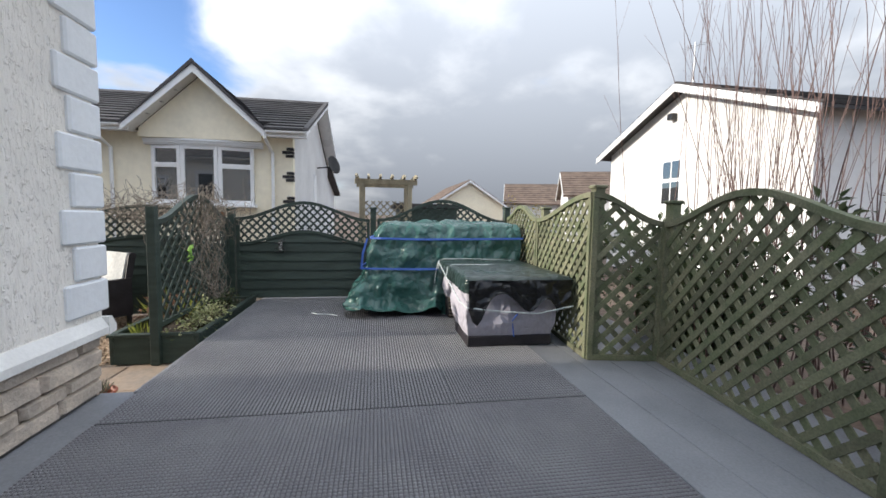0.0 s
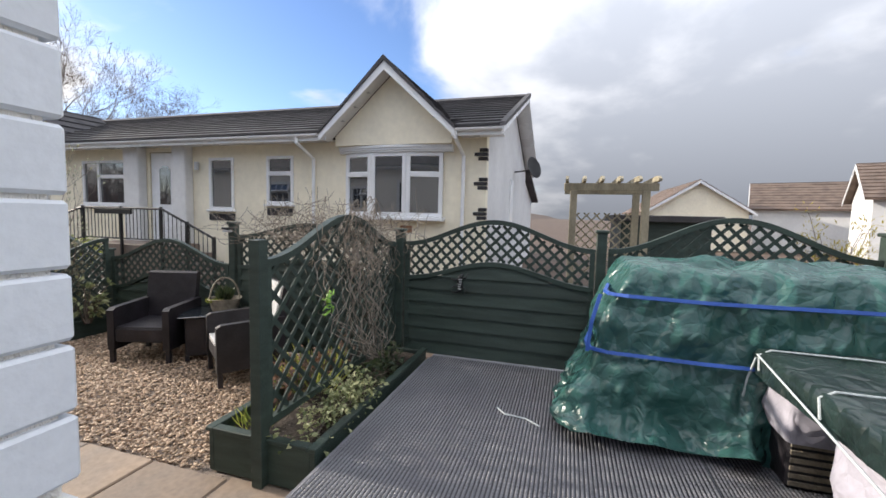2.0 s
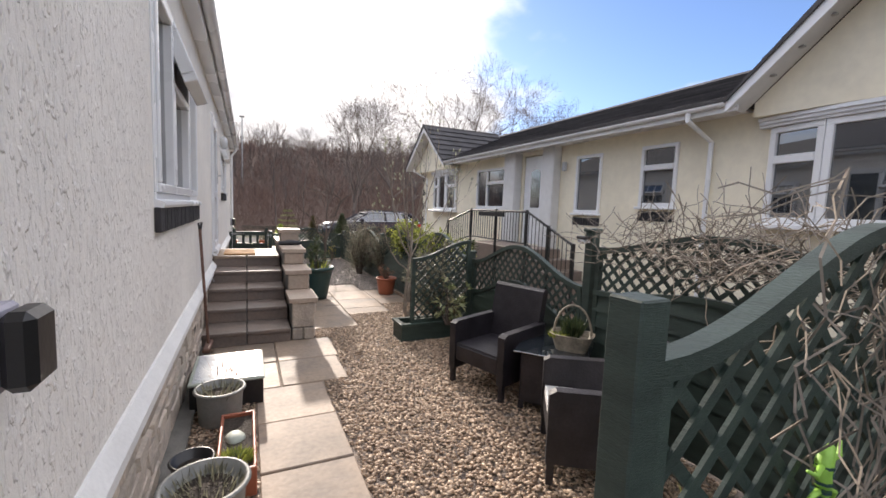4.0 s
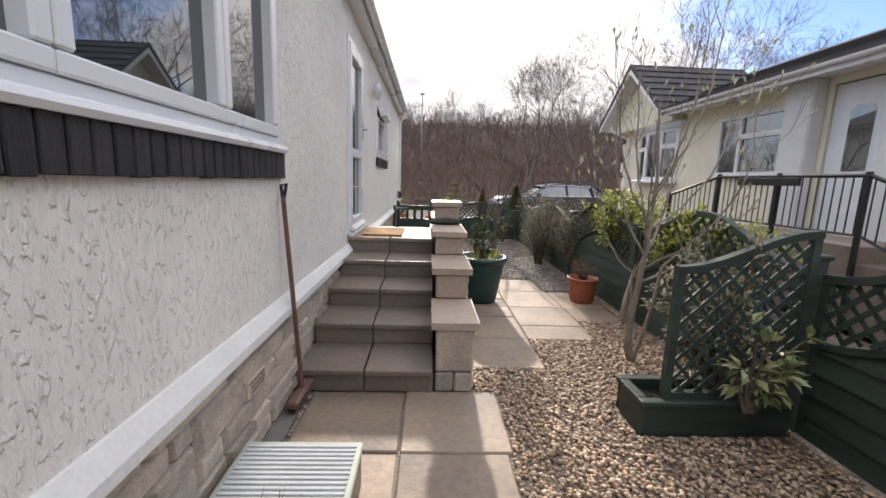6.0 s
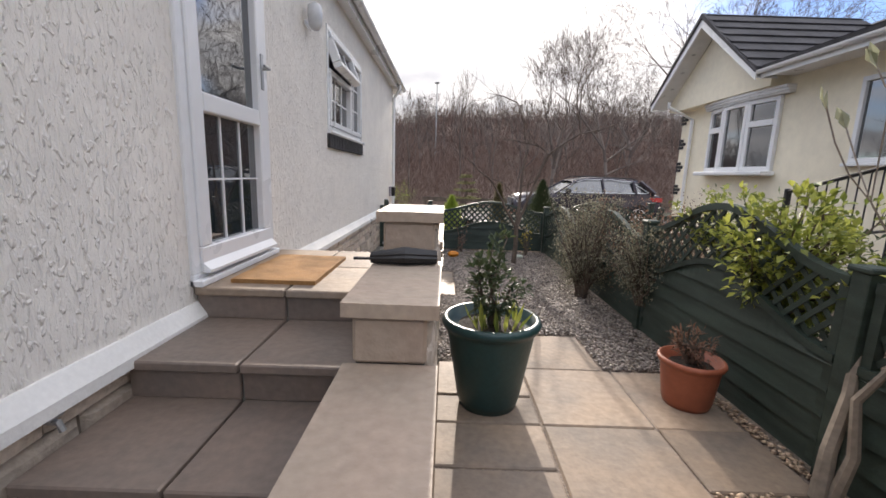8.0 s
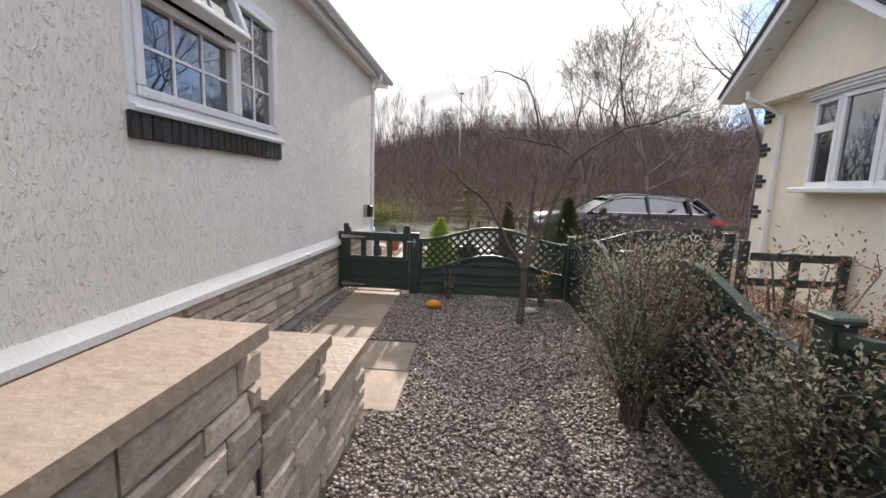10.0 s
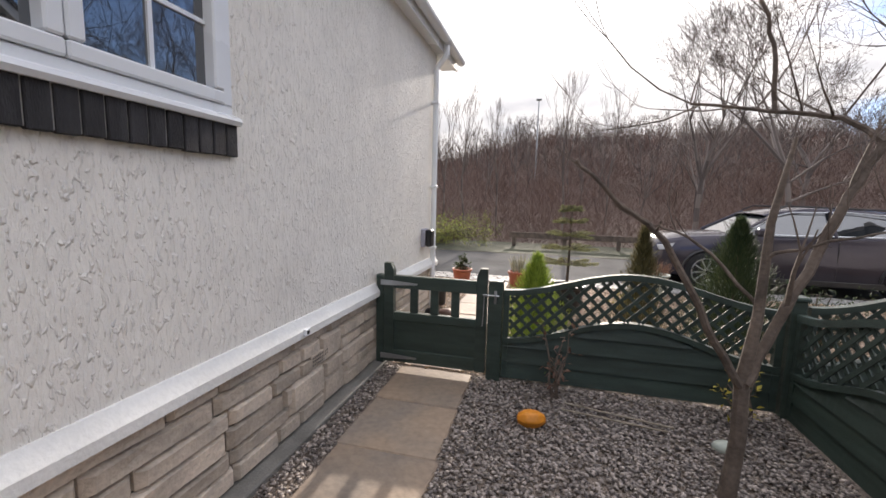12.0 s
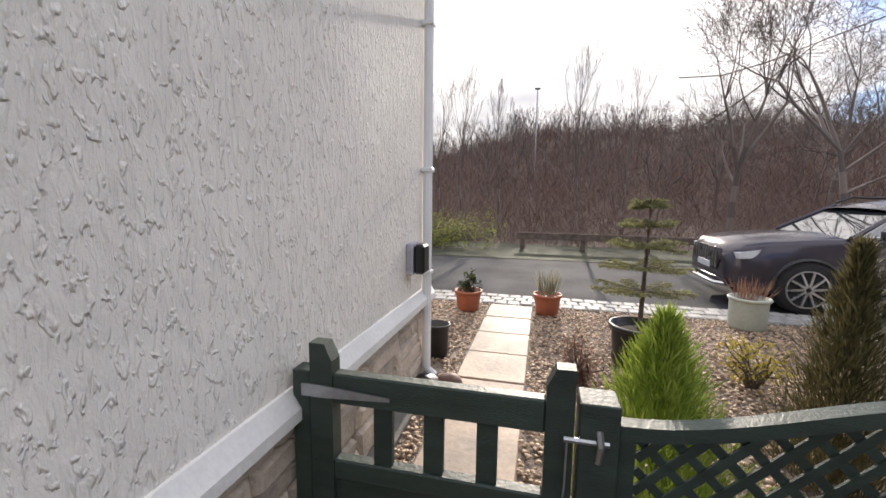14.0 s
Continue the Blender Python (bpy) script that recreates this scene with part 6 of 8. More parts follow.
# ---- small things in the front gravel ----
gd = thing("orange_gourd", "small bright orange gourd lying on the gravel", "gourd", at=(1.40, 14.30, 0.05), rz=10)
bm = bmesh.new()
prof = [(0.006, -0.095), (0.03, -0.085), (0.052, -0.04), (0.056, 0.0), (0.050, 0.04), (0.028, 0.085), (0.006, 0.095)]
rings = []
for r, z in prof:
    rings.append([bm.verts.new((z, r * (1 + 0.08 * math.cos(6 * a)) * math.cos(a), r * (1 + 0.08 * math.cos(6 * a)) * math.sin(a))) for a in np.linspace(0, 2 * math.pi, 24, endpoint=False)])
for r, s in zip(rings, rings[1:]):
    for k in range(24):
        bm.faces.new((r[k], r[(k + 1) % 24], s[(k + 1) % 24], s[k]))
bm.faces.new(rings[0][::-1]), bm.faces.new(rings[-1])
smooth(part("rind", bm, ORANGE, gd))
for i, (a, b) in enumerate((((1.62, 14.62), (2.30, 14.48)), ((1.60, 14.52), (2.25, 14.42)))):
    c = thing("bamboo_cane", "pale bamboo cane lying on the gravel", "cane", "garden canes")
    part("cane", T([(a[0], a[1], 0.035), (b[0], b[1], 0.035)], 0.007, 6), WICKER, c)


def boulder(label, at, r, seed, material):
    t = thing("stone", label, "stone", at=at)
    bm = bmesh.new()
    bmesh.ops.create_icosphere(bm, subdivisions=3, radius=r)
    for v in bm.verts:
        v.co = Vector((v.co.x * 1.2, v.co.y, v.co.z * 0.75)) * (1 + 0.35 * noise.noise(v.co * 9 + Vector((seed, 0, 0))))
    smooth(part("stone_body", bm, material, t))


boulder("dark brown rounded stone at the corner of the home", (0.24, 16.58, 0.05), 0.075, 3, BROOMWOOD)
boulder("black rounded stone at the corner of the home", (0.09, 16.50, 0.05), 0.08, 6, POTBLACK)
boulder("pale stone in the front gravel", (2.55, 14.35, 0.03), 0.06, 8, POTSAGE)



# ---- plants ----
class Sticks:
    """Collects thin tapered rods and leaf blades as plain lists."""

    def __init__(self):
        self.v, self.f = [], []

    def rod(self, a, b, ra, rb, n=4):
        d = (b - a).normalized()
        u = d.orthogonal().normalized()
        w = d.cross(u)
        k = len(self.v)
        for p, r in ((a, ra), (b, rb)):
            for i in range(n):
                t = 2 * math.pi * i / n
                q = p + (u * math.cos(t) + w * math.sin(t)) * r
                self.v.append((q.x, q.y, q.z))
        self.f += [(k + i, k + (i + 1) % n, k + n + (i + 1) % n, k + n + i) for i in range(n)]

    def leaf(self, p, d, up, ln, wd):
        """A folded blade of two quads."""
        d = d.normalized()
        s = d.cross(up)
        s = s.normalized() if s.length > 1e-4 else d.orthogonal().normalized()
        n = s.cross(d)
        k = len(self.v)
        m = p + d * ln * 0.5 + n * wd * 0.15
        for q in (p, m + s * wd * 0.5, p + d * ln - n * wd * 0.2, m - s * wd * 0.5, m - n * wd * 0.22):
            self.v.append((q.x, q.y, q.z))
        self.f += [(k, k + 1, k + 4), (k + 1, k + 2, k + 4), (k + 2, k + 3, k + 4), (k + 3, k, k + 4)]

    def put(self, name, material, parent=None, label=""):
        return raw(name, self.v, self.f, material, parent, label)


def rnd(rng):
    while True:
        v = Vector((rng.uniform(-1, 1), rng.uniform(-1, 1), rng.uniform(-1, 1)))
        if 0.05 < v.length < 1:
            return v.normalized()


def grow(sticks, rng, p, d, ln, r, depth, bend=0.25, fork=(2, 3), shrink=0.72, lift=0.12, tips=None, seg=3, spread=0.65, thin=0.0016):
    """A branch that bends, tapers and forks."""
    for i in range(seg):
        d = (d + rnd(rng) * bend + Vector((0, 0, lift))).normalized()
        q = p + d * ln / seg
        r2 = max(thin, r * (1 - 0.28 / seg * (i + 1)))
        sticks.rod(p, q, r, r2, 5 if r > 0.02 else 4 if r > 0.006 else 3)
        p, r = q, r2
        if depth > 0 and i > 0 and rng.random() < 0.55:
            grow(sticks, rng, p, (d + rnd(rng) * spread * 1.3).normalized(), ln * shrink * rng.uniform(0.6, 1), r * 0.6, depth - 1, bend, fork, shrink, lift, tips, seg, spread, thin)
    if depth > 0:
        for _ in range(rng.randint(*fork)):
            grow(sticks, rng, p, (d + rnd(rng) * spread).normalized(), ln * shrink * rng.uniform(0.75, 1.1), r * 0.72, depth - 1, bend, fork, shrink, lift, tips, seg, spread, thin)
    elif tips is not None:
        tips.append((p, d))


def leafy(name, label, category, at, size, n, leaf, material, stems=9, seed=1, kind="", lw=0.5, hollow=0.25, group=""):
    """A shrub: forking stems and many leaves in loose clumps. size: half widths and height."""
    rng = random.Random(seed)
    t = thing(name, label, category, group, kind, at=at)
    st, lv = Sticks(), Sticks()
    sx, sy, h = size
    clumps = []
    for i in range(stems):
        a = rng.uniform(0, 2 * math.pi)
        end = Vector((sx * math.cos(a) * rng.uniform(0.2, 0.95), sy * math.sin(a) * rng.uniform(0.2, 0.95), h * rng.uniform(0.35, 1.0)))
        p = Vector((end.x * 0.15, end.y * 0.15, 0))
        for k in range(1, 5):
            q = Vector((end.x * (k / 4) ** 1.2, end.y * (k / 4) ** 1.2, end.z * k / 4)) + rnd(rng) * 0.03
            st.rod(p, q, 0.014 * (1 - k / 5.5) + 0.002, 0.014 * (1 - (k + 1) / 6) + 0.002, 4)
            p = q
            if k > 1:
                clumps.append(q)
                for _ in range(2):
                    e = q + rnd(rng) * 0.18 * max(sx, h * 0.5)
                    st.rod(q, e, 0.004, 0.002, 3)
                    clumps.append(e)
    for i in range(n):
        c = rng.choice(clumps)
        p = c + rnd(rng) * rng.uniform(0.0, 1.0) * hollow * min(sx, sy, h)
        d = (p - Vector((0, 0, h * 0.4))).normalized() + rnd(rng) * 0.9
        s = leaf * rng.uniform(0.6, 1.25)
        if p.z > 0.01:
            lv.leaf(p, d, Vector((0, 0, 1)) + rnd(rng) * 0.5, s, s * lw)
    st.put("woody_frame", BARK, t)
    lv.put("foliage", material, t)
    return t


def bare_tree(name, label, at, h, r, seed, depth=4, spread=0.65, material=BARK, bend=0.2, lift=0.10, first=0.30, thin=0.0025):
    rng = random.Random(seed)
    t = thing(name, label, "tree", at=at)
    s, tips = Sticks(), []
    tr = Sticks()
    p, d = Vector((0, 0, 0)), Vector((rng.uniform(-0.08, 0.08), rng.uniform(-0.08, 0.08), 1)).normalized()
    k = 5
    forks = []
    for i in range(k):
        q = p + d * h * first / k
        tr.rod(p, q, r * (1 - 0.08 * i), r * (1 - 0.08 * (i + 1)), 8)
        p, d = q, (d + rnd(rng) * 0.08 + Vector((0, 0, 0.05))).normalized()
        if i >= 2:
            forks.append((p, d))
    for _ in range(3):
        grow(s, rng, p, (d + rnd(rng) * spread * 0.8).normalized(), h * 0.26, r * 0.55, depth, bend, (2, 3), 0.72, lift, tips, 3, spread, thin)
    for q, e in forks:
        grow(s, rng, q, (e + rnd(rng) * spread * 1.4).normalized(), h * 0.20, r * 0.40, depth - 1, bend, (2, 3), 0.72, lift, tips, 3, spread, thin)
    tr.put("trunk", material, t)
    s.put("crown", material, t)
    return t, tips


# small bare fruit tree in the front gravel
def limb(parent, pts, r0, r1, rng, twigs, ln, depth, material, name="limb", lift=0.14):
    """A long limb through a few places, with shorter twigs along its outer part."""
    pts = [Vector(p) for p in pts]
    path = []
    for i, (a, b) in enumerate(zip(pts, pts[1:])):
        p0, p3 = pts[max(0, i - 1)], pts[min(len(pts) - 1, i + 2)]
        for k in range(5):
            t = k / 5
            path.append(0.5 * (2 * a + (b - p0) * t + (2 * p0 - 5 * a + 4 * b - p3) * t * t + (3 * a - p0 - 3 * b + p3) * t ** 3) + rnd(rng) * 0.008)
    path.append(pts[-1])
    n = len(path)
    part(name, T(path, [r0 + (r1 - r0) * i / (n - 1) for i in range(n)], 7), material, parent)
    st, tips = Sticks(), []
    for _ in range(twigs):
        i = rng.randrange(n // 3, n)
        d = (path[i] - path[max(0, i - 2)]).normalized()
        grow(st, rng, path[i], (d * 0.5 + rnd(rng) * 0.75 + Vector((0, 0, 0.35))).normalized(), ln * rng.uniform(0.6, 1.2), max(0.0035, r1 * 0.8), depth, 0.13, (1, 2), 0.72, lift, tips, 3, 0.5, 0.0018)
    st.put("fine_branching", material, parent)["kind"] = "stuff"
    return tips


rng = random.Random(23)
ft = thing("fruit_tree", "small bare fruit tree with a reddish trunk in the gravel", "tree", at=(2.38, 13.88, 0.0), rz=-16)
part("trunk", T([(0, 0, 0), (0.02, 0.0, 0.35), (0.01, 0.01, 0.62), (0.04, 0.0, 0.95), (0.05, 0.02, 1.40), (0.10, 0.0, 1.78)], [0.042, 0.036, 0.034, 0.024, 0.018, 0.008], 9), BARK, ft)
limb(ft, [(0.01, 0, 0.60), (-0.12, -0.08, 0.82), (-0.36, -0.24, 1.30), (-0.54, -0.36, 1.46), (-0.73, -0.48, 1.66)], 0.022, 0.008, rng, 3, 0.14, 0, BARK)
limb(ft, [(0.02, 0, 0.62), (0.15, 0.06, 1.0), (0.30, 0.12, 1.45), (0.42, 0.16, 1.76)], 0.026, 0.018, rng, 3, 0.30, 1, BARK)
limb(ft, [(0.42, 0.16, 1.76), (0.66, 0.25, 1.95), (0.90, 0.32, 2.10), (1.15, 0.42, 2.16), (1.45, 0.50, 2.28)], 0.018, 0.007, rng, 11, 0.48, 2, BARK)
limb(ft, [(0.42, 0.16, 1.76), (0.30, 0.22, 1.88), (0.05, 0.28, 1.95), (-0.32, 0.30, 2.02)], 0.016, 0.007, rng, 10, 0.55, 2, BARK)
limb(ft, [(0.90, 0.32, 2.10), (0.82, 0.24, 2.40), (0.78, 0.18, 2.75), (0.86, 0.15, 3.05)], 0.013, 0.005, rng, 8, 0.42, 2, BARK)
limb(ft, [(0.05, 0.28, 1.95), (0.0, 0.22, 2.25), (-0.12, 0.15, 2.55), (-0.42, 0.1, 2.66)], 0.013, 0.005, rng, 7, 0.36, 1, BARK)
limb(ft, [(0.04, 0, 1.0), (-0.22, 0.05, 1.28), (-0.45, 0.1, 1.36)], 0.010, 0.005, rng, 2, 0.22, 1, BARK)
limb(ft, [(0.05, 0.0, 1.25), (0.24, -0.05, 1.33), (0.42, -0.1, 1.40)], 0.009, 0.004, rng, 3, 0.2, 1, BARK)

# magnolia with furry buds beside the path
rng = random.Random(5)
mag = thing("magnolia", "young bare magnolia with pale furry buds in the gravel", "tree", at=(2.62, 7.98, 0.0))
part("trunk", T([(0, 0, 0), (-0.05, 0, 0.12), (-0.04, 0.0, 0.40), (-0.01, 0.0, 0.70), (0.02, 0.0, 1.0), (0.04, 0.0, 1.5), (0.0, 0.02, 2.1)], [0.040, 0.030, 0.026, 0.024, 0.020, 0.013, 0.006], 9), TWIG, mag)
part("trunk", T([(0, 0, 0.02), (0.06, 0.02, 0.14), (0.13, 0.02, 0.45), (0.16, 0.0, 0.80), (0.28, 0.0, 0.92)], [0.026, 0.018, 0.015, 0.011, 0.007], 8), TWIG, mag)
tips = []
for a, h, out, top in ((0.1, 0.68, 0.55, 1.15), (3.0, 0.70, 0.38, 1.35), (0.7, 0.85, 0.50, 2.0), (2.3, 0.92, 0.34, 2.1), (5.6, 0.80, 0.62, 1.7), (4.2, 0.95, 0.40, 1.9), (0.3, 1.10, 0.78, 2.0), (1.6, 1.15, 0.36, 2.4), (3.4, 1.20, 0.40, 2.2), (5.0, 1.30, 0.34, 2.5), (0.0, 1.40, 0.42, 2.6)):
    c, n = math.cos(a) * out, math.sin(a) * out
    tips += limb(mag, [(0, 0, h), (c * 0.45, n * 0.45, h + (top - h) * 0.22), (c * 0.85, n * 0.85, h + (top - h) * 0.6), (c, n, top)], 0.011, 0.0045, rng, 5, 0.34, 1, TWIG, lift=0.24)
b = Sticks()
for p, d in tips:
    for k in range(3):
        b.leaf(p - d * 0.008 * k, d + rnd(rng) * 0.15, rnd(rng), 0.048, 0.020)
b.put("bud_cluster", LEAF_BUD, mag)["kind"] = "stuff"

# shrubs along the fence
leafy("trellis_shrub", "evergreen shrub growing through the small trellis", "shrub", (2.70, 7.12, 0.18), (0.42, 0.22, 1.0), 2600, 0.042, LEAF_GREY, 20, 3)
leafy("trellis_shrub", "broad pale-green leaves in the small planter", "shrub", (2.74, 6.88, 0.18), (0.26, 0.10, 0.62), 150, 0.085, LEAF_VAR, 9, 33)
fence_panel("small dark green trellis in the planter", (2.27, 6.97, 0), 0, 0.80, 0.22, half(0.80, 1.02, 1.24), pitch=0.11, slat=0.022, boards=False)
leafy("laurel", "laurel with lime green tips leaning over the fence", "shrub", (3.30, 9.75, 0.52), (0.40, 1.05, 0.78), 5200, 0.062, LEAF_LIME, 42, 4)
leafy("laurel", "laurel with lime green tips behind the fence", "shrub", (3.32, 8.35, 0.45), (0.34, 0.95, 0.74), 3800, 0.066, LEAF_LIME, 34, 14)
leafy("grey_shrub", "grey-green shrub with dry reddish tips by the fence", "shrub", (2.90, 12.05, 0.0), (0.46, 0.66, 1.20), 11000, 0.024, LEAF_GREY, 60, 6, hollow=0.35)
leafy("brown_shrub", "brown-leaved shrub behind the grey-green one", "shrub", (3.45, 11.6, 0.0), (0.62, 0.85, 1.18), 8500, 0.028, LEAF_RED, 60, 7, hollow=0.35)
leafy("grey_shrub", "grey-green undergrowth leaning over the low fence", "shrub", (3.12, 11.0, 0.25), (0.42, 0.55, 0.72), 7000, 0.025, LEAF_GREY, 50, 66, hollow=0.35)
leafy("grey_shrub", "olive-green shrub leaning over the low fence by the corner", "shrub", (3.25, 13.1, 0.1), (0.40, 0.60, 0.85), 7000, 0.025, LEAF_GREY, 50, 67, hollow=0.35)
leafy("yellow_shrub", "thin shrub with a few yellow leaves by the front fence", "shrub", (2.72, 14.62, 0.0), (0.20, 0.16, 0.55), 70, 0.045, LEAF_GOLD, 6, 8)
leafy("dry_hydrangea", "withered reddish hydrangea stems against the front fence", "shrub", (1.55, 14.72, 0.0), (0.18, 0.10, 0.62), 60, 0.05, LEAF_RED, 6, 9)
leafy("pot_shrub", "small glossy shrub in the green planter", "shrub", (1.545, 9.66, 0.50), (0.20, 0.20, 0.54), 620, 0.052, LEAF_DARK, 9, 10)
leafy("pot_shrub", "withered brown plant in the terracotta pot", "shrub", (2.83, 9.72, 0.27), (0.14, 0.14, 0.26), 420, 0.05, LEAF_RED, 10, 11, lw=0.2)
leafy("pot_shrub", "dark evergreen in the terracotta pot", "shrub", (0.0, 18.72, 0.22), (0.17, 0.17, 0.26), 260, 0.055, LEAF_DARK, 9, 12)
leafy("gold_shrub", "golden low shrub in the front gravel", "shrub", (2.47, 17.15, 0.0), (0.28, 0.25, 0.34), 900, 0.035, LEAF_GOLD, 16, 13)
leafy("clipped_shrub", "clipped lime shrub in the sage pot", "shrub", (4.10, 18.85, 0.26), (0.24, 0.24, 0.17), 700, 0.035, LEAF_LIME, 16, 15)
leafy("heather", "brownish heather clump beside the front path", "shrub", (1.20, 16.9, 0.0), (0.20, 0.30, 0.34), 900, 0.05, LEAF_RED, 20, 16, lw=0.18)
leafy("low_conifer", "mixed low shrub by the neighbour's path", "shrub", (4.2, 16.6, 0.0), (0.55, 0.5, 0.6), 1500, 0.05, LEAF_DARK, 20, 19, lw=0.3)
leafy("verge_bush", "dark bush behind the iron railing", "shrub", (4.3, 10.3, 0.0), (0.55, 1.2, 1.0), 1600, 0.07, LEAF_DARK, 20, 20)
leafy("verge_bush", "golden bush beyond the lattice fence", "shrub", (8.5, -3.6, 0.0), (0.8, 0.9, 1.9), 1500, 0.09, LEAF_GOLD, 20, 21, lw=0.25)


def upright_conifer(label, at, r, h, n, material, seed):
    rng = random.Random(seed)
    t = thing("conifer", label, "shrub", at=at)
    lv, st = Sticks(), Sticks()
    st.rod(Vector((0, 0, 0)), Vector((0, 0, h * 0.85)), 0.02, 0.004, 5)
    for i in range(n):
        z = h * (rng.random() ** 1.3)
        a, rr = rng.uniform(0, 2 * math.pi), r * (1 - (z / h) ** 1.6) * rng.uniform(0.40, 1.12) * (1 + 0.25 * math.sin(z * 14 + 3 * math.sin(rng.random() * 6)))
        p = Vector((rr * math.cos(a), rr * math.sin(a), z))
        lv.leaf(p, Vector((math.cos(a) * 0.5, math.sin(a) * 0.5, 1)) + rnd(rng) * 0.45, Vector((math.cos(a), math.sin(a), 0)), rng.uniform(0.035, 0.11), 0.009)
    st.put("stem", BARK, t)
    lv.put("foliage", material, t)


upright_conifer("dense dark green conifer at the corner of the front garden", (3.42, 16.7, 0.0), 0.46, 1.30, 14000, LEAF_DARK, 32)
upright_conifer("olive-brown leaning conifer in the front gravel", (2.36, 16.05, 0.0), 0.24, 1.20, 7000, LEAF_OLIVE, 34)
upright_conifer("bright yellow-green feathery conifer beyond the gate", (1.36, 15.42, 0.0), 0.33, 0.95, 8500, CONIFER, 31)
fir = thing("fir_tree", "small fir tree with tiered branches in a black pot", "tree", at=(1.72, 17.42, 0.31))
rng, st, lv = random.Random(41), Sticks(), Sticks()
st.rod(Vector((0, 0, 0)), Vector((0.02, 0, 1.12)), 0.022, 0.008, 6)
for z, ln in ((0.34, 0.40), (0.54, 0.36), (0.72, 0.28), (0.90, 0.20), (1.06, 0.10)):
    for i in range(9):
        a = i * 0.7 + z * 9 + rng.uniform(-0.2, 0.2)
        e = Vector((math.cos(a) * ln, math.sin(a) * ln, z + rng.uniform(-0.02, 0.06)))
        st.rod(Vector((0, 0, z)), e, 0.006, 0.003, 3)
        for k in range(9):
            q = Vector((0, 0, z)).lerp(e, 0.2 + 0.8 * k / 9)
            for sgn in (-1, 1):
                side_d = (Vector((-math.sin(a) * sgn, math.cos(a) * sgn, -0.10)) + Vector((math.cos(a), math.sin(a), 0)) * 0.8).normalized()
                f = q + side_d * rng.uniform(0.06, 0.13) * (1.2 - 0.7 * k / 9)
                st.rod(q, f, 0.003, 0.002, 3)
                for _ in range(16):
                    g = q.lerp(f, rng.random())
                    lv.leaf(g, side_d + rnd(rng) * 0.8, rnd(rng), rng.uniform(0.022, 0.040), 0.007)
st.put("trunk", BARK, fir)
lv.put("needles", FIR, fir)


def tuft(name, label, at, r, h, n, material, seed, droop=0.5, width=0.008):
    rng = random.Random(seed)
    t = thing(name, label, "plant", at=at)
    lv = Sticks()
    for i in range(n):
        a, rr = rng.uniform(0, 2 * math.pi), r * math.sqrt(rng.random())
        p = Vector((rr * math.cos(a), rr * math.sin(a), 0))
        lv.leaf(p, Vector((math.cos(a) * droop, math.sin(a) * droop, 1)) + rnd(rng) * 0.35, rnd(rng), h * rng.uniform(0.5, 1.1), width)
    lv.put("foliage", material, t)


tuft("herb_tuft", "grassy herb in the glazed pot", (0.28, 4.46, 0.22), 0.15, 0.10, 260, LEAF_GREY, 51)
tuft("herb_tuft", "withered stems in the glazed pot", (0.28, 5.66, 0.19), 0.13, 0.11, 160, LEAF_GREY, 52)
tuft("moss", "green moss in the trough", (0.40, 4.86, 0.13), 0.075, 0.07, 420, LEAF_LIME, 53, 0.9)
tuft("seedlings", "dry seedlings standing on the seed frame", (0.30, 6.0, 0.16), 0.10, 0.20, 26, LEAF_RED, 54, 0.25)
tuft("seedling", "small grey seedling in the terracotta pot", (0.13, 2.78, 0.13), 0.06, 0.14, 40, LEAF_GREY, 55, 0.5, 0.016)
tuft("spiky_plant", "spiky upright plant in the terracotta pot", (0.97, 18.80, 0.22), 0.10, 0.36, 60, LEAF_GREY, 56, 0.18, 0.02)
tuft("dried_plant", "dry stems in the sage pot", (3.15, 18.85, 0.31), 0.14, 0.30, 130, LEAF_RED, 57, 0.35)
tuft("tulip_leaves", "broad bulb leaves in the green planter", (1.58, 9.60, 0.51), 0.16, 0.20, 26, LEAF_LIME, 58, 0.3, 0.03)
tuft("bulb_leaves", "green bulb leaves in the long planter", (1.32, 3.05, 0.23), 0.12, 0.16, 40, LEAF_LIME, 59, 0.3, 0.014)
tuft("basket_plant", "small clipped plant in the basket", (2.90, 4.88, 0.60), 0.06, 0.19, 260, LEAF_DARK, 60, 0.25, 0.014)
tuft("basket_plant", "pale low plant in the basket", (2.80, 4.93, 0.60), 0.06, 0.07, 120, LEAF_LIME, 61, 0.9, 0.02)
leafy("ivy", "variegated low ivy covering the planter soil", "plant", (1.72, 2.66, 0.20), (0.62, 0.17, 0.12), 1700, 0.038, LEAF_VAR, 46, 62, hollow=0.5, lw=0.8)
leafy("primula", "low dark-leaved plants in the planter", "plant", (2.35, 2.68, 0.20), (0.50, 0.14, 0.13), 520, 0.06, LEAF_DARK, 20, 63, hollow=0.5, lw=0.6)
leafy("primula", "red-brown low plants at the foot of the trellis", "plant", (2.0, 3.08, 0.20), (0.65, 0.12, 0.30), 420, 0.06, LEAF_RED, 20, 64, hollow=0.5, lw=0.5)
tuft("strap_leaves", "long arching strap leaves in the planter", (1.95, 3.05, 0.22), 0.20, 0.40, 60, LEAF_LIME, 65, 0.6, 0.018)

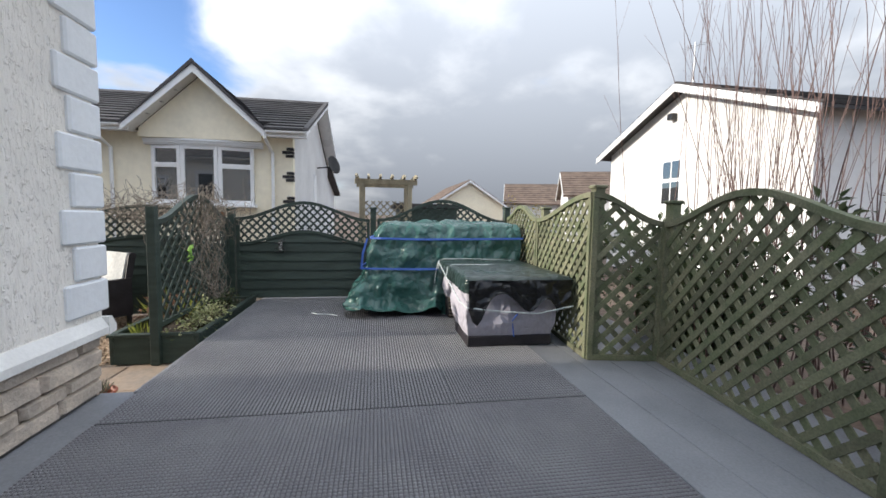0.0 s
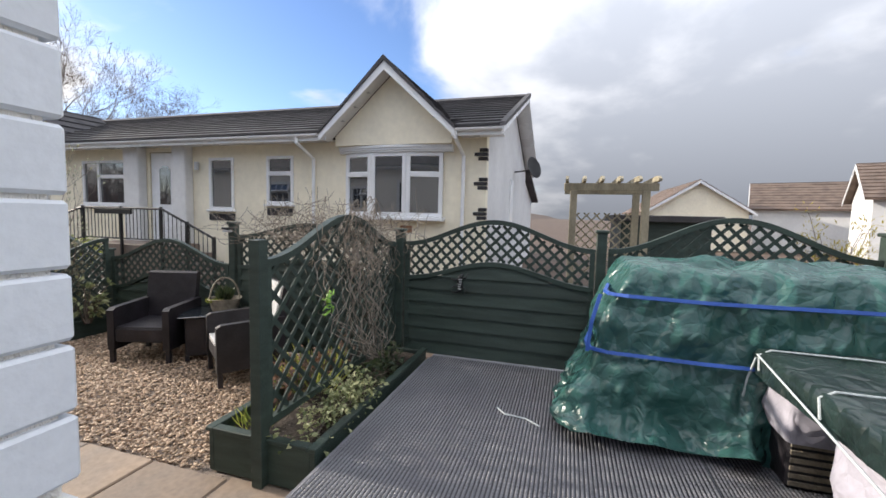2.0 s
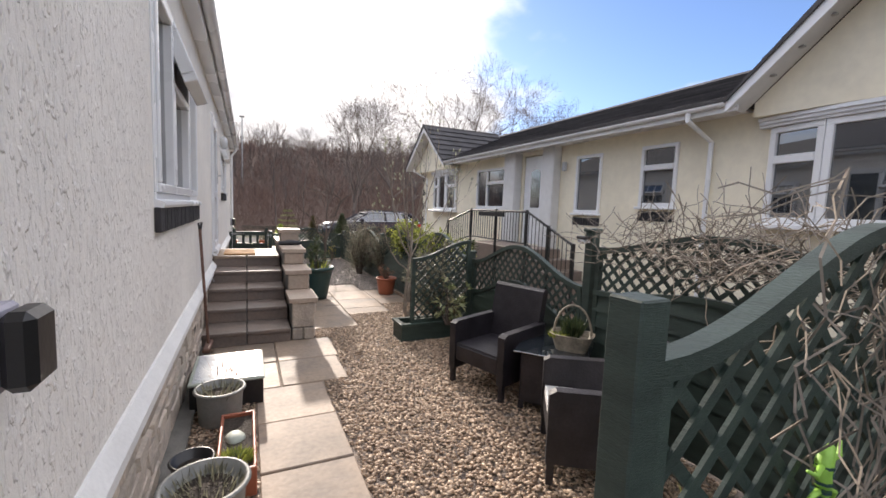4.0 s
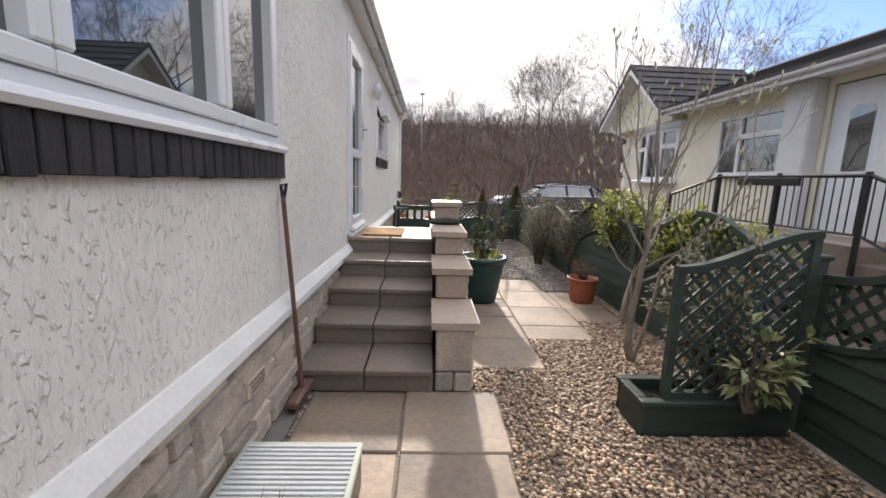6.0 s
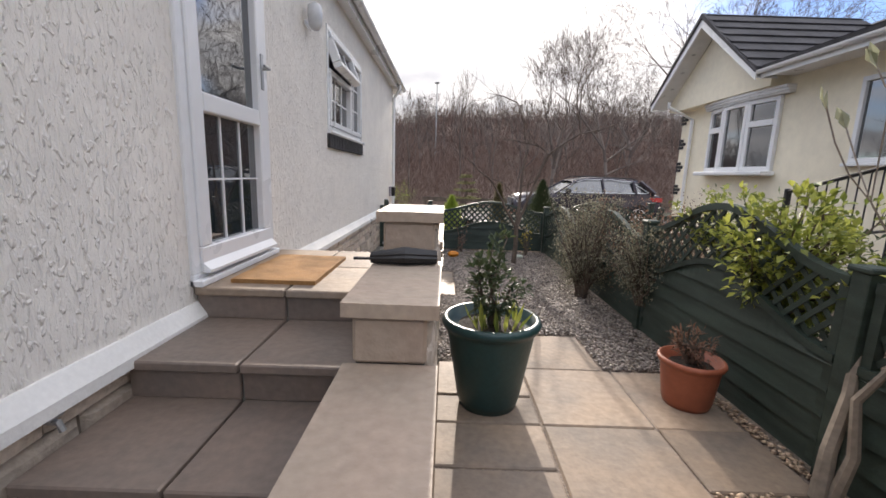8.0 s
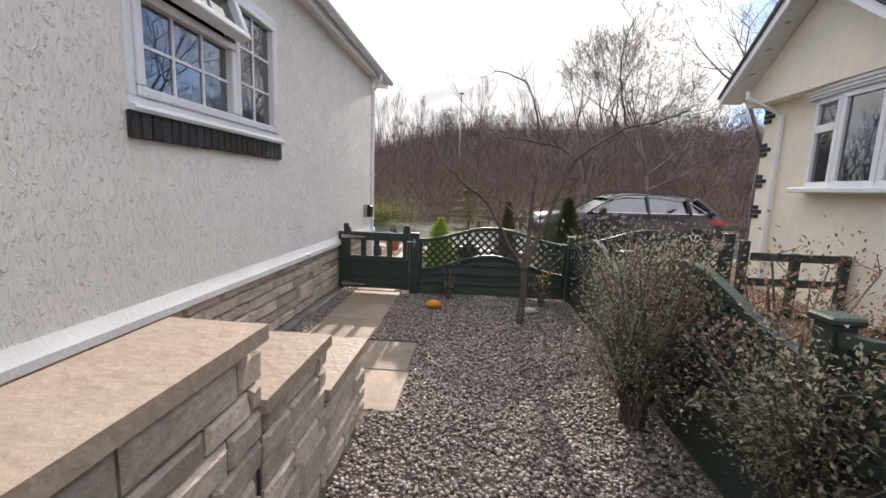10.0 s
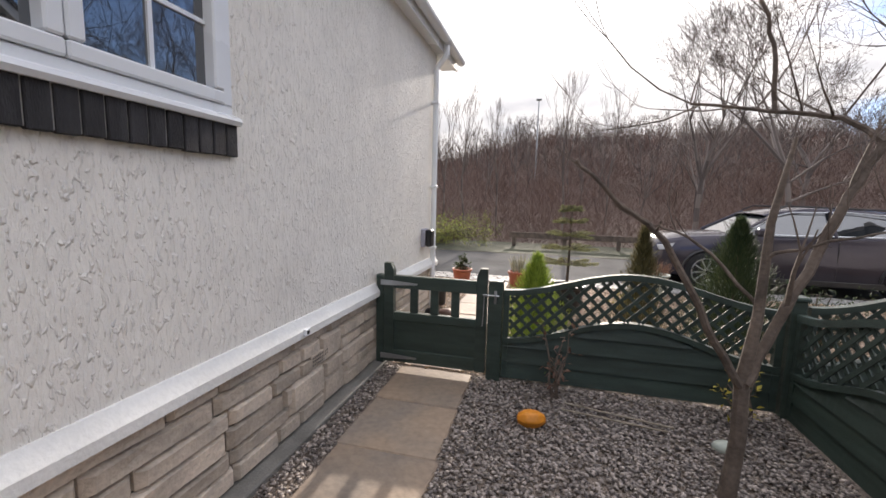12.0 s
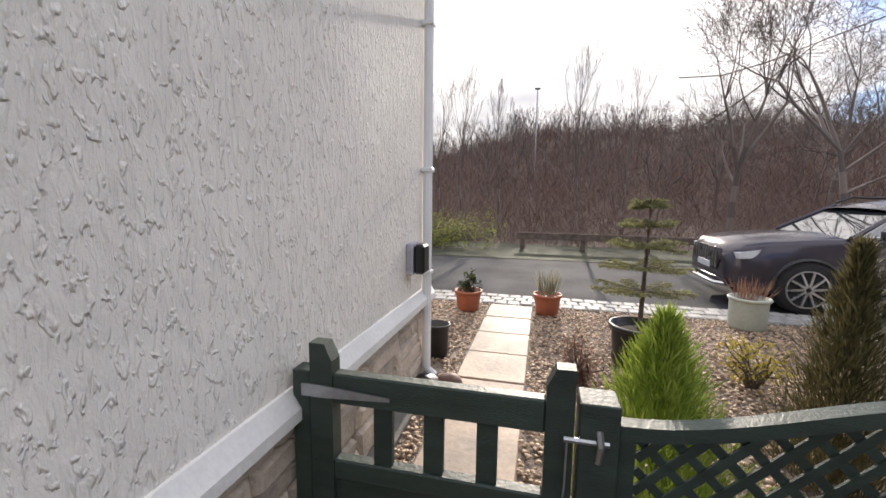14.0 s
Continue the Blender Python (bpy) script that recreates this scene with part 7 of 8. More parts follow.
# bare climber on the trellis and over the fence
rng = random.Random(77)
cl = thing("climber", "bare tangled climber hanging over the trellis and fence", "climber")
s = Sticks()
for i in range(38):
    x = 2.35 + rng.gauss(0, 0.26)
    p, d = Vector((2.62 + rng.gauss(0, 0.06), 2.80 + rng.uniform(-0.04, 0.05), 0.25)), Vector((rng.gauss(0, 0.2), 0, 1))
    top = 1.25 + rng.uniform(-0.2, 0.35)
    n = 12
    for k in range(n):
        t = (k + 1) / n
        q = Vector((p.x + (x - p.x) * 0.25 + rng.gauss(0, 0.07), 2.80 + rng.gauss(0, 0.04), 0.25 + top * t * (1 if t < 0.85 else 0.97)))
        s.rod(p, q, 0.0036, 0.0032, 3)
        p = q
    for k in range(4):
        d = Vector((rng.gauss(-0.2, 0.6), rng.gauss(0, 0.3), -0.5))
        q = p
        for j in range(5):
            e = q + d.normalized() * 0.07 + rnd(rng) * 0.02
            s.rod(q, e, 0.0026, 0.002, 3)
            q, d = e, d + rnd(rng) * 0.3
for i in range(420):
    p = Vector((3.12 + rng.gauss(0, 0.22), 3.75 + rng.gauss(0, 0.50), 1.30 + abs(rng.gauss(0, 0.13))))
    d = Vector((rng.gauss(0, 0.6), rng.gauss(0, 0.8), rng.gauss(0.25, 0.45)))
    for j in range(6):
        e = p + d.normalized() * 0.07
        s.rod(p, e, 0.0035, 0.0026, 3)
        p, d = e, d + rnd(rng) * 0.45
s.put("vines", TWIG, cl)

# tall red stems beyond the lattice fence
rng = random.Random(88)
wl = thing("willow_stems", "clump of tall bare reddish stems beyond the lattice fence", "shrub")
s = Sticks()
for i in range(95):
    p = Vector((0.3 + max(-1.0, min(0.5, rng.gauss(0, 0.5))), -2.85 + rng.gauss(0, 0.35), 0.0))
    d = Vector((max(-0.25, min(0.10, rng.gauss(0, 0.14))), rng.gauss(0, 0.12), 1))
    h, r, s = rng.uniform(2.2, 5.2), 0.0075, Sticks()
    for k in range(8):
        e = p + d.normalized() * h / 8
        s.rod(p, e, r, r * 0.82, 4)
        if k > 2 and rng.random() < 0.6:
            f = (d + rnd(rng) * 0.35).normalized()
            s.rod(e, e + f * 0.45, r * 0.5, 0.0015, 3)
        p, r, d = e, r * 0.82, d + rnd(rng) * 0.08
    s.put("stem", REDTWIG, wl)
leafy("orange_shrub", "rusty shrub beyond the lattice fence", "shrub", (-0.6, -3.4, 0.0), (0.7, 0.5, 2.0), 1500, 0.06, LEAF_RED, 24, 89, lw=0.3)
leafy("garden_shrub", "green undergrowth behind the lattice fence", "shrub", (0.4, -2.3, 0.0), (1.5, 0.35, 1.32), 6500, 0.09, LEAF_DARK, 30, 90, hollow=0.6)
leafy("garden_shrub", "green undergrowth behind the lattice fence", "shrub", (-2.2, -2.2, 0.0), (1.6, 0.35, 1.36), 6500, 0.09, LEAF_DARK, 30, 91, hollow=0.6)
leafy("garden_shrub", "green undergrowth behind the lattice fence", "shrub", (2.3, -1.9, 0.0), (0.9, 0.3, 1.25), 3600, 0.09, LEAF_DARK, 24, 92, hollow=0.6)

lt2 = thing("laurel_bush", "bare twisted laurel bush rising beside the fence", "shrub", at=(2.98, 8.92, 0.0))
part("trunk", T([(0, 0, 0), (0.03, 0.03, 0.22), (0.10, 0.06, 0.48), (0.16, 0.12, 0.75), (0.22, 0.3, 1.0)], [0.04, 0.032, 0.028, 0.022, 0.012], 7), TWIG, lt2)
part("trunk", T([(0.03, -0.03, 0), (0.06, -0.05, 0.25), (0.05, -0.02, 0.5), (0.12, -0.15, 0.85)], [0.03, 0.024, 0.02, 0.010], 7), TWIG, lt2)



# ---- parked car ----
def car():
    c = thing("parked_car", "dark violet-grey five-door suv parked along the road", "car", at=(3.18, 19.72, -0.02))
    c.scale = (0.95, 0.95, 0.95)
    L_, W = 4.86, 1.84
    # stations along the length: x, sill, belt, half width at sill, half width at belt
    st = [(0.13, 0.42, 0.70, 0.62, 0.60), (0.17, 0.30, 0.80, 0.76, 0.72), (0.30, 0.24, 0.90, 0.86, 0.82), (0.60, 0.22, 0.97, 0.91, 0.88), (1.10, 0.22, 1.02, 0.92, 0.89), (1.50, 0.22, 1.045, 0.92, 0.90),
          (2.40, 0.22, 1.06, 0.92, 0.90), (3.40, 0.22, 1.08, 0.92, 0.90), (4.00, 0.24, 1.10, 0.92, 0.89), (4.45, 0.28, 1.10, 0.90, 0.86), (4.76, 0.36, 1.04, 0.82, 0.78), (4.86, 0.46, 0.90, 0.74, 0.70)]
    bm, rows = bmesh.new(), []
    for x, z0, z1, h0, h1 in st:
        ring = [(0.9 * h0, z0), (h0, z0 + 0.07), (h0 + 0.01, (z0 + z1) / 2 - 0.05), (h0, (z0 + z1) / 2 + 0.10), (h1, z1 - 0.05), (h1 - 0.05, z1), (0.0, z1 + 0.035)]
        full = [(a, z) for a, z in ring] + [(-a, z) for a, z in ring[-2::-1]]
        rows.append([bm.verts.new((x, W / 2 + a, z)) for a, z in full])
    for a, b in zip(rows, rows[1:]):
        for i in range(len(a) - 1):
            bm.faces.new((a[i], a[i + 1], b[i + 1], b[i]))
        bm.faces.new((a[-1], a[0], b[0], b[-1]))
    bm.faces.new(rows[0]), bm.faces.new(rows[-1][::-1])
    bmesh.ops.recalc_face_normals(bm, faces=bm.faces)
    body = smooth(part("body", bm, CARPAINT, c))
    # cabin: roof and pillars with glass between
    cab = [(1.42, 1.03, 0.86, 0.86), (2.10, 1.44, 0.68, 0.68), (2.60, 1.52, 0.64, 0.64), (3.40, 1.52, 0.64, 0.64), (4.05, 1.45, 0.63, 0.63), (4.62, 1.08, 0.76, 0.76)]
    bm = bmesh.new()
    lo = [bm.verts.new((x, W / 2 + s * 0.87, 1.04)) for s in (-1, 1) for x, _, _, _ in cab]
    hi = [bm.verts.new((x, W / 2 + s * h, z)) for s in (-1, 1) for x, z, h, _ in cab]
    n = len(cab)
    for s in (0, 1):
        for i in range(n - 1):
            bm.faces.new((lo[s * n + i], lo[s * n + i + 1], hi[s * n + i + 1], hi[s * n + i]))
    for i in range(n - 1):
        bm.faces.new((hi[i], hi[i + 1], hi[n + i + 1], hi[n + i]))
    bmesh.ops.remove_doubles(bm, verts=bm.verts, dist=0.02)
    bmesh.ops.recalc_face_normals(bm, faces=bm.faces)
    part("glazing", bm, GLASS, c, "dark tinted glass")
    bm = bmesh.new()
    rows = []
    for x, z, h in ((1.98, 1.40, 0.70), (2.12, 1.46, 0.70), (2.60, 1.54, 0.67), (3.40, 1.54, 0.67), (4.10, 1.47, 0.66), (4.30, 1.40, 0.66)):
        rows.append([bm.verts.new((x, W / 2 + a * h, z + b)) for a, b in ((-1.0, -0.05), (-0.97, 0.0), (-0.6, 0.03), (0, 0.04), (0.6, 0.03), (0.97, 0.0), (1.0, -0.05))])
    for a, b in zip(rows, rows[1:]):
        for i in range(6):
            bm.faces.new((a[i], a[i + 1], b[i + 1], b[i]))
    smooth(part("roof", bm, CARPAINT, c))
    for s in (-1, 1):
        side = lambda x, z: W / 2 + s * (0.90 - (z - 1.05) * 0.46)
        for a, b, r in (((1.45, 1.05), (2.15, 1.47), 0.035), ((2.95, 1.06), (2.92, 1.50), 0.035), ((3.95, 1.08), (3.90, 1.46), 0.045), ((4.12, 1.46), (4.55, 1.09), 0.07)):
            part("pillar", T([(a[0], side(*a), a[1]), (b[0], side(*b), b[1])], r, 6), CARPAINT, c)
        trim = [(1.55, 1.07), (2.05, 1.40), (2.35, 1.48), (3.2, 1.50), (3.85, 1.45), (4.35, 1.13), (4.2, 1.10), (1.55, 1.07)]
        part("chrome_trim", T([(x, side(x, z) + s * 0.012, z) for x, z in trim], 0.012, 5), ALLOY, c)
        part("roof_rail", T([(2.1, W / 2 + s * 0.62, 1.50), (2.3, W / 2 + s * 0.62, 1.59), (3.9, W / 2 + s * 0.61, 1.55), (4.1, W / 2 + s * 0.6, 1.49)], 0.017, 6), POTBLACK, c)
        part("door_handle", B(2.72, 2.90, W / 2 + s * 0.905 - 0.012, W / 2 + s * 0.905 + 0.018, 0.90, 0.93, 0.005), CARPAINT, c)
        part("door_handle", B(3.72, 3.90, W / 2 + s * 0.905 - 0.012, W / 2 + s * 0.905 + 0.018, 0.92, 0.95, 0.005), CARPAINT, c)
        part("sill_trim", B(1.45, 3.75, W / 2 + s * 0.90 - 0.03, W / 2 + s * 0.90 + 0.03, 0.20, 0.32, 0.02), POTBLACK, c)
        part("mirror", B(1.70, 1.86, W / 2 + s * 1.0 - 0.10, W / 2 + s * 1.0 + 0.06, 1.05, 1.19, 0.035), CARPAINT, c)
        for x, dx in ((2.02, 0), (3.0, 0)):
            part("door_gap", B(x, x + 0.008, W / 2 + s * 0.924 - 0.004, W / 2 + s * 0.924 + 0.002, 0.34, 1.0), POTBLACK, c)
        part("headlight", prism([(0.20, 0.80), (0.52, 0.87), (0.55, 0.82), (0.42, 0.74), (0.22, 0.72)], W / 2 + s * 0.80 - 0.06, W / 2 + s * 0.80 + 0.06), LAMPGLASS, c)
        part("tail_light", prism([(4.40, 0.98), (4.82, 0.98), (4.80, 0.84), (4.50, 0.86)], W / 2 + s * 0.78 - 0.10, W / 2 + s * 0.78 + 0.09), REDLAMP, c)
        for x in (1.02, 4.05):
            w = new("wheel")
            w.parent = c
            w.matrix_basis = pose(x, W / 2 + s * 0.83, 0.355, 90, 0, 0)
            smooth(part("tyre", lathe([(0.22, -0.11), (0.32, -0.12), (0.352, -0.09), (0.355, 0.0), (0.352, 0.09), (0.32, 0.12), (0.22, 0.11)], 32), TYRE, w))
            bm = bmesh.new()
            for sg in (-1, 1):
                for k in range(10):
                    a = 2 * math.pi * k / 10
                    tube(bm, [(0.03 * math.cos(a), 0.03 * math.sin(a), sg * 0.128), (0.235 * math.cos(a + 0.08), 0.235 * math.sin(a + 0.08), sg * 0.118)], [0.022, 0.016], 4)
                tube(bm, [(0.245 * math.cos(t), 0.245 * math.sin(t), sg * 0.117) for t in np.linspace(0, 2 * math.pi, 29)], 0.012, 5, False)
            part("rim", bm, ALLOY, w, "silver ten-spoke alloy rim")
            part("wheel_arch", T([(x + 0.41 * math.cos(t), W / 2 + s * 0.925, 0.34 + 0.41 * math.sin(t)) for t in np.linspace(0, math.pi, 13)], 0.028, 5), POTBLACK, c)
    part("grille", prism([(W / 2 - 0.42, 0.50), (W / 2 + 0.42, 0.50), (W / 2 + 0.50, 0.66), (W / 2 + 0.40, 0.82), (W / 2 - 0.40, 0.82), (W / 2 - 0.50, 0.66)], 0.115, 0.16, "x"), POTBLACK, c)
    for i in range(9):
        y = W / 2 - 0.40 + i * 0.10
        part("grille_bar", B(0.10, 0.118, y - 0.008, y + 0.008, 0.53, 0.80), ALLOY, c)
    part("number_plate", B(0.085, 0.10, W / 2 - 0.24, W / 2 + 0.24, 0.50, 0.60, 0.004), LAMPGLASS, c)
    part("bumper_trim", T([(0.22, W / 2 - 0.75, 0.33), (0.11, W / 2 - 0.4, 0.30), (0.11, W / 2 + 0.4, 0.30), (0.22, W / 2 + 0.75, 0.33)], 0.03, 6), ALLOY, c)


car()

# ---- far verge, lamp post, hedge ----
pl = thing("street_lamp", "tall thin street lamp beyond the wooded slope", "street lamp", at=(0.05, 49.0, 0.0))
part("column", T([(0, 0, 0), (0, 0, 10.0)], [0.09, 0.05], 6), STEEL, pl)
part("lantern", B(-0.22, 0.22, -0.12, 0.12, 10.0, 10.14, 0.03), POTGREY, pl)
hd = leafy("hedge", "low clipped hedge on the far verge", "hedge", (-2.2, 25.0, 0.0), (2.3, 0.4, 0.75), 5200, 0.07, LEAF_LIME, 60, 101, kind="stuff", hollow=0.7)
rl = thing("timber_barrier", "low weathered timber barrier on the far verge", "barrier", at=(0, 25.3, 0))
for i in range(9):
    part("barrier_post", B(0.3 + i * 1.6, 0.42 + i * 1.6, -0.06, 0.06, 0, 0.46, 0.01), BARK, rl)
part("barrier_rail", B(0.2, 13.4, -0.10, -0.062, 0.28, 0.46, 0.01), BARK, rl)


# ---- wooded hill ----
def woods():
    rng = random.Random(303)
    kinds = []
    for k in range(6):
        r2, s, tips = random.Random(900 + k), Sticks(), []
        p, d = Vector((0, 0, 0)), Vector((r2.uniform(-0.1, 0.1), r2.uniform(-0.1, 0.1), 1)).normalized()
        hgt = 1.0
        for i in range(3):
            q = p + d * 0.12
            s.rod(p, q, 0.013 - 0.001 * i, 0.012 - 0.001 * i, 4)
            p, d = q, (d + rnd(r2) * 0.1).normalized()
            if i > 0:
                grow(s, r2, p, (d + rnd(r2) * 0.8).normalized(), 0.18, 0.005, 2, 0.18, (2, 3), 0.74, 0.10, None, 2, 0.6, 0.0011)
        for _ in range(3):
            grow(s, r2, p, (d + rnd(r2) * 0.5).normalized(), 0.22, 0.008, 3, 0.16, (2, 3), 0.74, 0.10, None, 2, 0.55, 0.0011)
        kinds.append((np.array(s.v), s.f))
    V, F, off = [], [], 0
    spots = []
    for i in range(560):
        y = 32 + 66 * rng.random() ** 0.8
        x = rng.uniform(-30, 75) * (0.5 + y / 120)
        spots.append((x, y, rng.uniform(3.2, 5.8)))
    for x, y, h in spots:
        v, f = kinds[rng.randrange(6)]
        a = rng.uniform(0, 6.28)
        ca, sa = math.cos(a), math.sin(a)
        w = h * np.stack([v[:, 0] * ca - v[:, 1] * sa, v[:, 0] * sa + v[:, 1] * ca, v[:, 2]], 1) + (x, y, hill_z(x, y) - 0.15)
        V.append(w)
        F += [tuple(i + off for i in q) for q in f]
        off += len(v)
    ob = raw("woodland", np.concatenate(V), F, TREEBARK)
    tagged(ob, "bare brown woodland covering the hillside beyond the road", "woodland", "", "stuff")
    # brushwood: upright thin stems over the slope
    vs, fs = [], []

    def blade(p, q, w0, w1, a):
        k = len(vs)
        c, s = math.cos(a), math.sin(a)
        vs.extend([(p[0] - c * w0, p[1] - s * w0, p[2]), (p[0] + c * w0, p[1] + s * w0, p[2]), (q[0] + c * w1, q[1] + s * w1, q[2]), (q[0] - c * w1, q[1] - s * w1, q[2])])
        fs.append((k, k + 1, k + 2, k + 3))

    for i in range(17000):
        y = 26.3 + 40 * rng.random() ** 1.9
        x = rng.uniform(-22, 52) * (0.45 + y / 60)
        h = rng.uniform(0.5, 1.6) * (0.6 if y < 27.5 else 1.0)
        z = hill_z(x, y) - 0.1
        w = 0.0035 + 0.00024 * (y - 20)
        a = rng.uniform(-0.5, 0.5)
        m = (x + rng.gauss(0, 0.32) * h, y + rng.gauss(0, 0.1) * h, z + h * 0.45)
        blade((x, y, z), m, w, w * 0.8, a)
        for _ in range(5):
            g = (m[0] + rng.gauss(0, 0.42) * h, m[1] + rng.gauss(0, 0.3) * h, m[2] + h * rng.uniform(0.1, 0.6))
            t = rng.random()
            f = (x + (m[0] - x) * t, y + (m[1] - y) * t, z + (m[2] - z) * t) if rng.random() < 0.5 else m
            blade(f, g, w * 0.6, w * 0.25, rng.uniform(-0.6, 0.6))
    # rounded crowns of thicket over the slope
    for i in range(1900):
        y = 29 + 66 * rng.random() ** 1.1
        x = rng.uniform(-24, 60) * (0.5 + y / 75)
        rad, hh = rng.uniform(1.0, 2.4), rng.uniform(1.6, 4.2)
        z = hill_z(x, y)
        w = 0.006 + 0.00027 * (y - 20)
        for _ in range(110):
            d = rnd(rng)
            d.z = abs(d.z)
            k = rng.uniform(0.35, 1.0)
            p = (x + d.x * rad * k, y + d.y * rad * k, z - 0.1 + d.z * hh * k * rng.uniform(0.35, 1.0))
            q = (p[0] + d.x * 0.55 + rng.gauss(0, 0.30), p[1] + d.y * 0.4, p[2] + 0.15 + d.z * 0.45 + rng.gauss(0, 0.22))
            blade(p, q, w, w * 0.3, rng.uniform(-0.8, 0.8))
    ob = raw("brushwood", vs, fs, BRUSH)
    tagged(ob, "dense reddish-brown bare brushwood on the slope", "undergrowth", "", "stuff")


woods()
for x, y, h, r, sd in ((16.5, 31.5, 12.5, 0.22, 1), (20.0, 33.5, 11.0, 0.20, 2), (13.5, 36.0, 9.0, 0.15, 3), (12.3, 25.9, 10.5, 0.17, 4), (8.9, 27.0, 9.8, 0.11, 5), (24.5, 33.0, 11.5, 0.20, 7)):
    bare_tree("bare_tree", "tall bare winter tree on the slope beyond the road", (x, y, hill_z(x, y) - 0.1), h, r, 400 + sd, depth=5, spread=0.72, material=TREEBARK, lift=0.05, thin=0.005)
bare_tree("bare_tree", "fan-shaped bare tree with upright limbs beyond the road", (6.4, 28.0, hill_z(6.4, 28.0) - 0.1), 8.0, 0.11, 431, depth=5, spread=0.62, material=TREEBARK, bend=0.12, lift=0.08, thin=0.0036)
for x, y, h, sd in ((1.95, 27.5, 6.0, 1), (-1.7, 27.2, 5.2, 2), (-2.9, 28.4, 5.0, 3), (-0.7, 29.0, 5.0, 4), (-4.2, 27.6, 4.6, 5), (3.6, 29.5, 5.4, 6), (-5.6, 29.0, 5.0, 7)):
    bare_tree("sapling", "slim bare sapling among the brushwood beyond the road", (x, y, hill_z(x, y) - 0.1), h, 0.045, 440 + sd, depth=3, spread=0.40, material=TREEBARK, bend=0.10, lift=0.22, first=0.45, thin=0.0035)


# ---- loose gravel and coursed stones ----
def gravel(name, label, x0, x1, y0, y1, n, size, holes, seed, material):
    """Loose chippings as small irregular wedges in one mesh."""
    r = np.random.RandomState(seed)
    x, y = r.uniform(x0, x1, n), r.uniform(y0, y1, n)
    keep = np.ones(n, bool)
    for a, b, c, d in holes:
        keep &= ~((x > a - 0.004) & (x < b + 0.004) & (y > c - 0.004) & (y < d + 0.004))
    x, y = x[keep], y[keep]
    n = len(x)
    s = size * r.uniform(0.55, 1.35, n)
    base = np.array([(1, 0, 0), (0.2, 0.75, 0.05), (-0.9, 0.35, 0), (-0.65, -0.6, 0.05), (0.35, -0.8, 0), (0.05, 0.05, 0.62), (0.0, 0.0, -0.5)])
    v = base[None] * (1 + r.uniform(-0.3, 0.3, (n, 7, 3)))
    a = r.uniform(0, 6.28, n)
    t = r.uniform(-0.5, 0.5, n)
    vz = v[..., 2] * np.cos(t)[:, None] + v[..., 0] * np.sin(t)[:, None]
    vx = v[..., 0] * np.cos(t)[:, None] - v[..., 2] * np.sin(t)[:, None]
    px = vx * np.cos(a)[:, None] - v[..., 1] * np.sin(a)[:, None]
    py = vx * np.sin(a)[:, None] + v[..., 1] * np.cos(a)[:, None]
    P = np.stack([px * s[:, None] + x[:, None], py * s[:, None] + y[:, None], vz * s[:, None] * 0.75 + r.uniform(-0.006, 0.012, n)[:, None]], -1).reshape(-1, 3)
    tri = np.array([(0, 1, 5), (1, 2, 5), (2, 3, 5), (3, 4, 5), (4, 0, 5), (1, 0, 6), (2, 1, 6), (3, 2, 6), (4, 3, 6), (0, 4, 6)])
    Fa = (tri[None] + (np.arange(n) * 7)[:, None, None]).reshape(-1, 3)
    me = bpy.data.meshes.new(name)
    me.vertices.add(len(P))
    me.vertices.foreach_set("co", P.ravel())
    me.loops.add(Fa.size)
    me.loops.foreach_set("vertex_index", Fa.ravel().astype(np.int32))
    me.polygons.add(len(Fa))
    me.polygons.foreach_set("loop_start", np.arange(0, Fa.size, 3, dtype=np.int32))
    me.update(calc_edges=True)
    me.validate()
    me.materials.append(material)
    ob = new(name, me)
    return tagged(ob, label, "gravel", "", "stuff")


HOLES = LAID + [(0.0, 1.22, 7.38, 11.98), (1.10, 3.1, 2.45, 3.28), (2.13, 3.07, 6.91, 7.27), (-0.1, 0.10, 2.4, 17.0)]
gravel("gravel", "loose tan and brown chippings beside the path", 0.08, 3.10, 2.45, 9.9, 60000, 0.0160, HOLES, 1, STONES)
gravel("gravel", "loose grey-brown chippings of the side garden", 0.08, 3.10, 9.9, 14.95, 52000, 0.0150, HOLES, 3, STONES_GREY)
gravel("gravel", "loose buff chippings of the front garden", -1.5, 7.5, 15.0, 19.10, 44000, 0.0185, HOLES, 2, STONES)


def coursed(parent, u0, u1, z0, z1, put, seed):
    """Rubble brought to courses: each stone a block of its own with a rough face."""
    r = random.Random(seed)
    z = z0
    rows = []
    hs = [0.105, 0.085, 0.12, 0.095, 0.10, 0.10] * 2
    for h in hs:
        rows.append((z, min(h, z1 - z)))
        z += h
        if z >= z1 - 0.02:
            break
    taken = {}
    for i, (z, h) in enumerate(rows):
        u = u0 + r.uniform(-0.1, 0.0)
        while u < u1:
            skip = [b for a, b in taken.get(i, []) if a - 0.02 <= u < b - 0.001]
            if skip:
                u = skip[0]
                continue
            w = r.uniform(0.18, 0.58)
            nxt = [a for a, b in taken.get(i, []) if a > u + 0.01]
            if nxt:
                w = min(w, min(nxt) - u)
            hh = h
            if i + 1 < len(rows) and r.random() < 0.17 and w < 0.44:
                hh = h + rows[i + 1][1]
                taken.setdefault(i + 1, []).append((u, u + w))
            a, b = max(u, u0), min(u + w, u1)
            if b - a > 0.05:
                put(parent, a + 0.005, b - 0.005, z + 0.005, z + hh - 0.006, r.uniform(0.0, 0.014))
            u += w


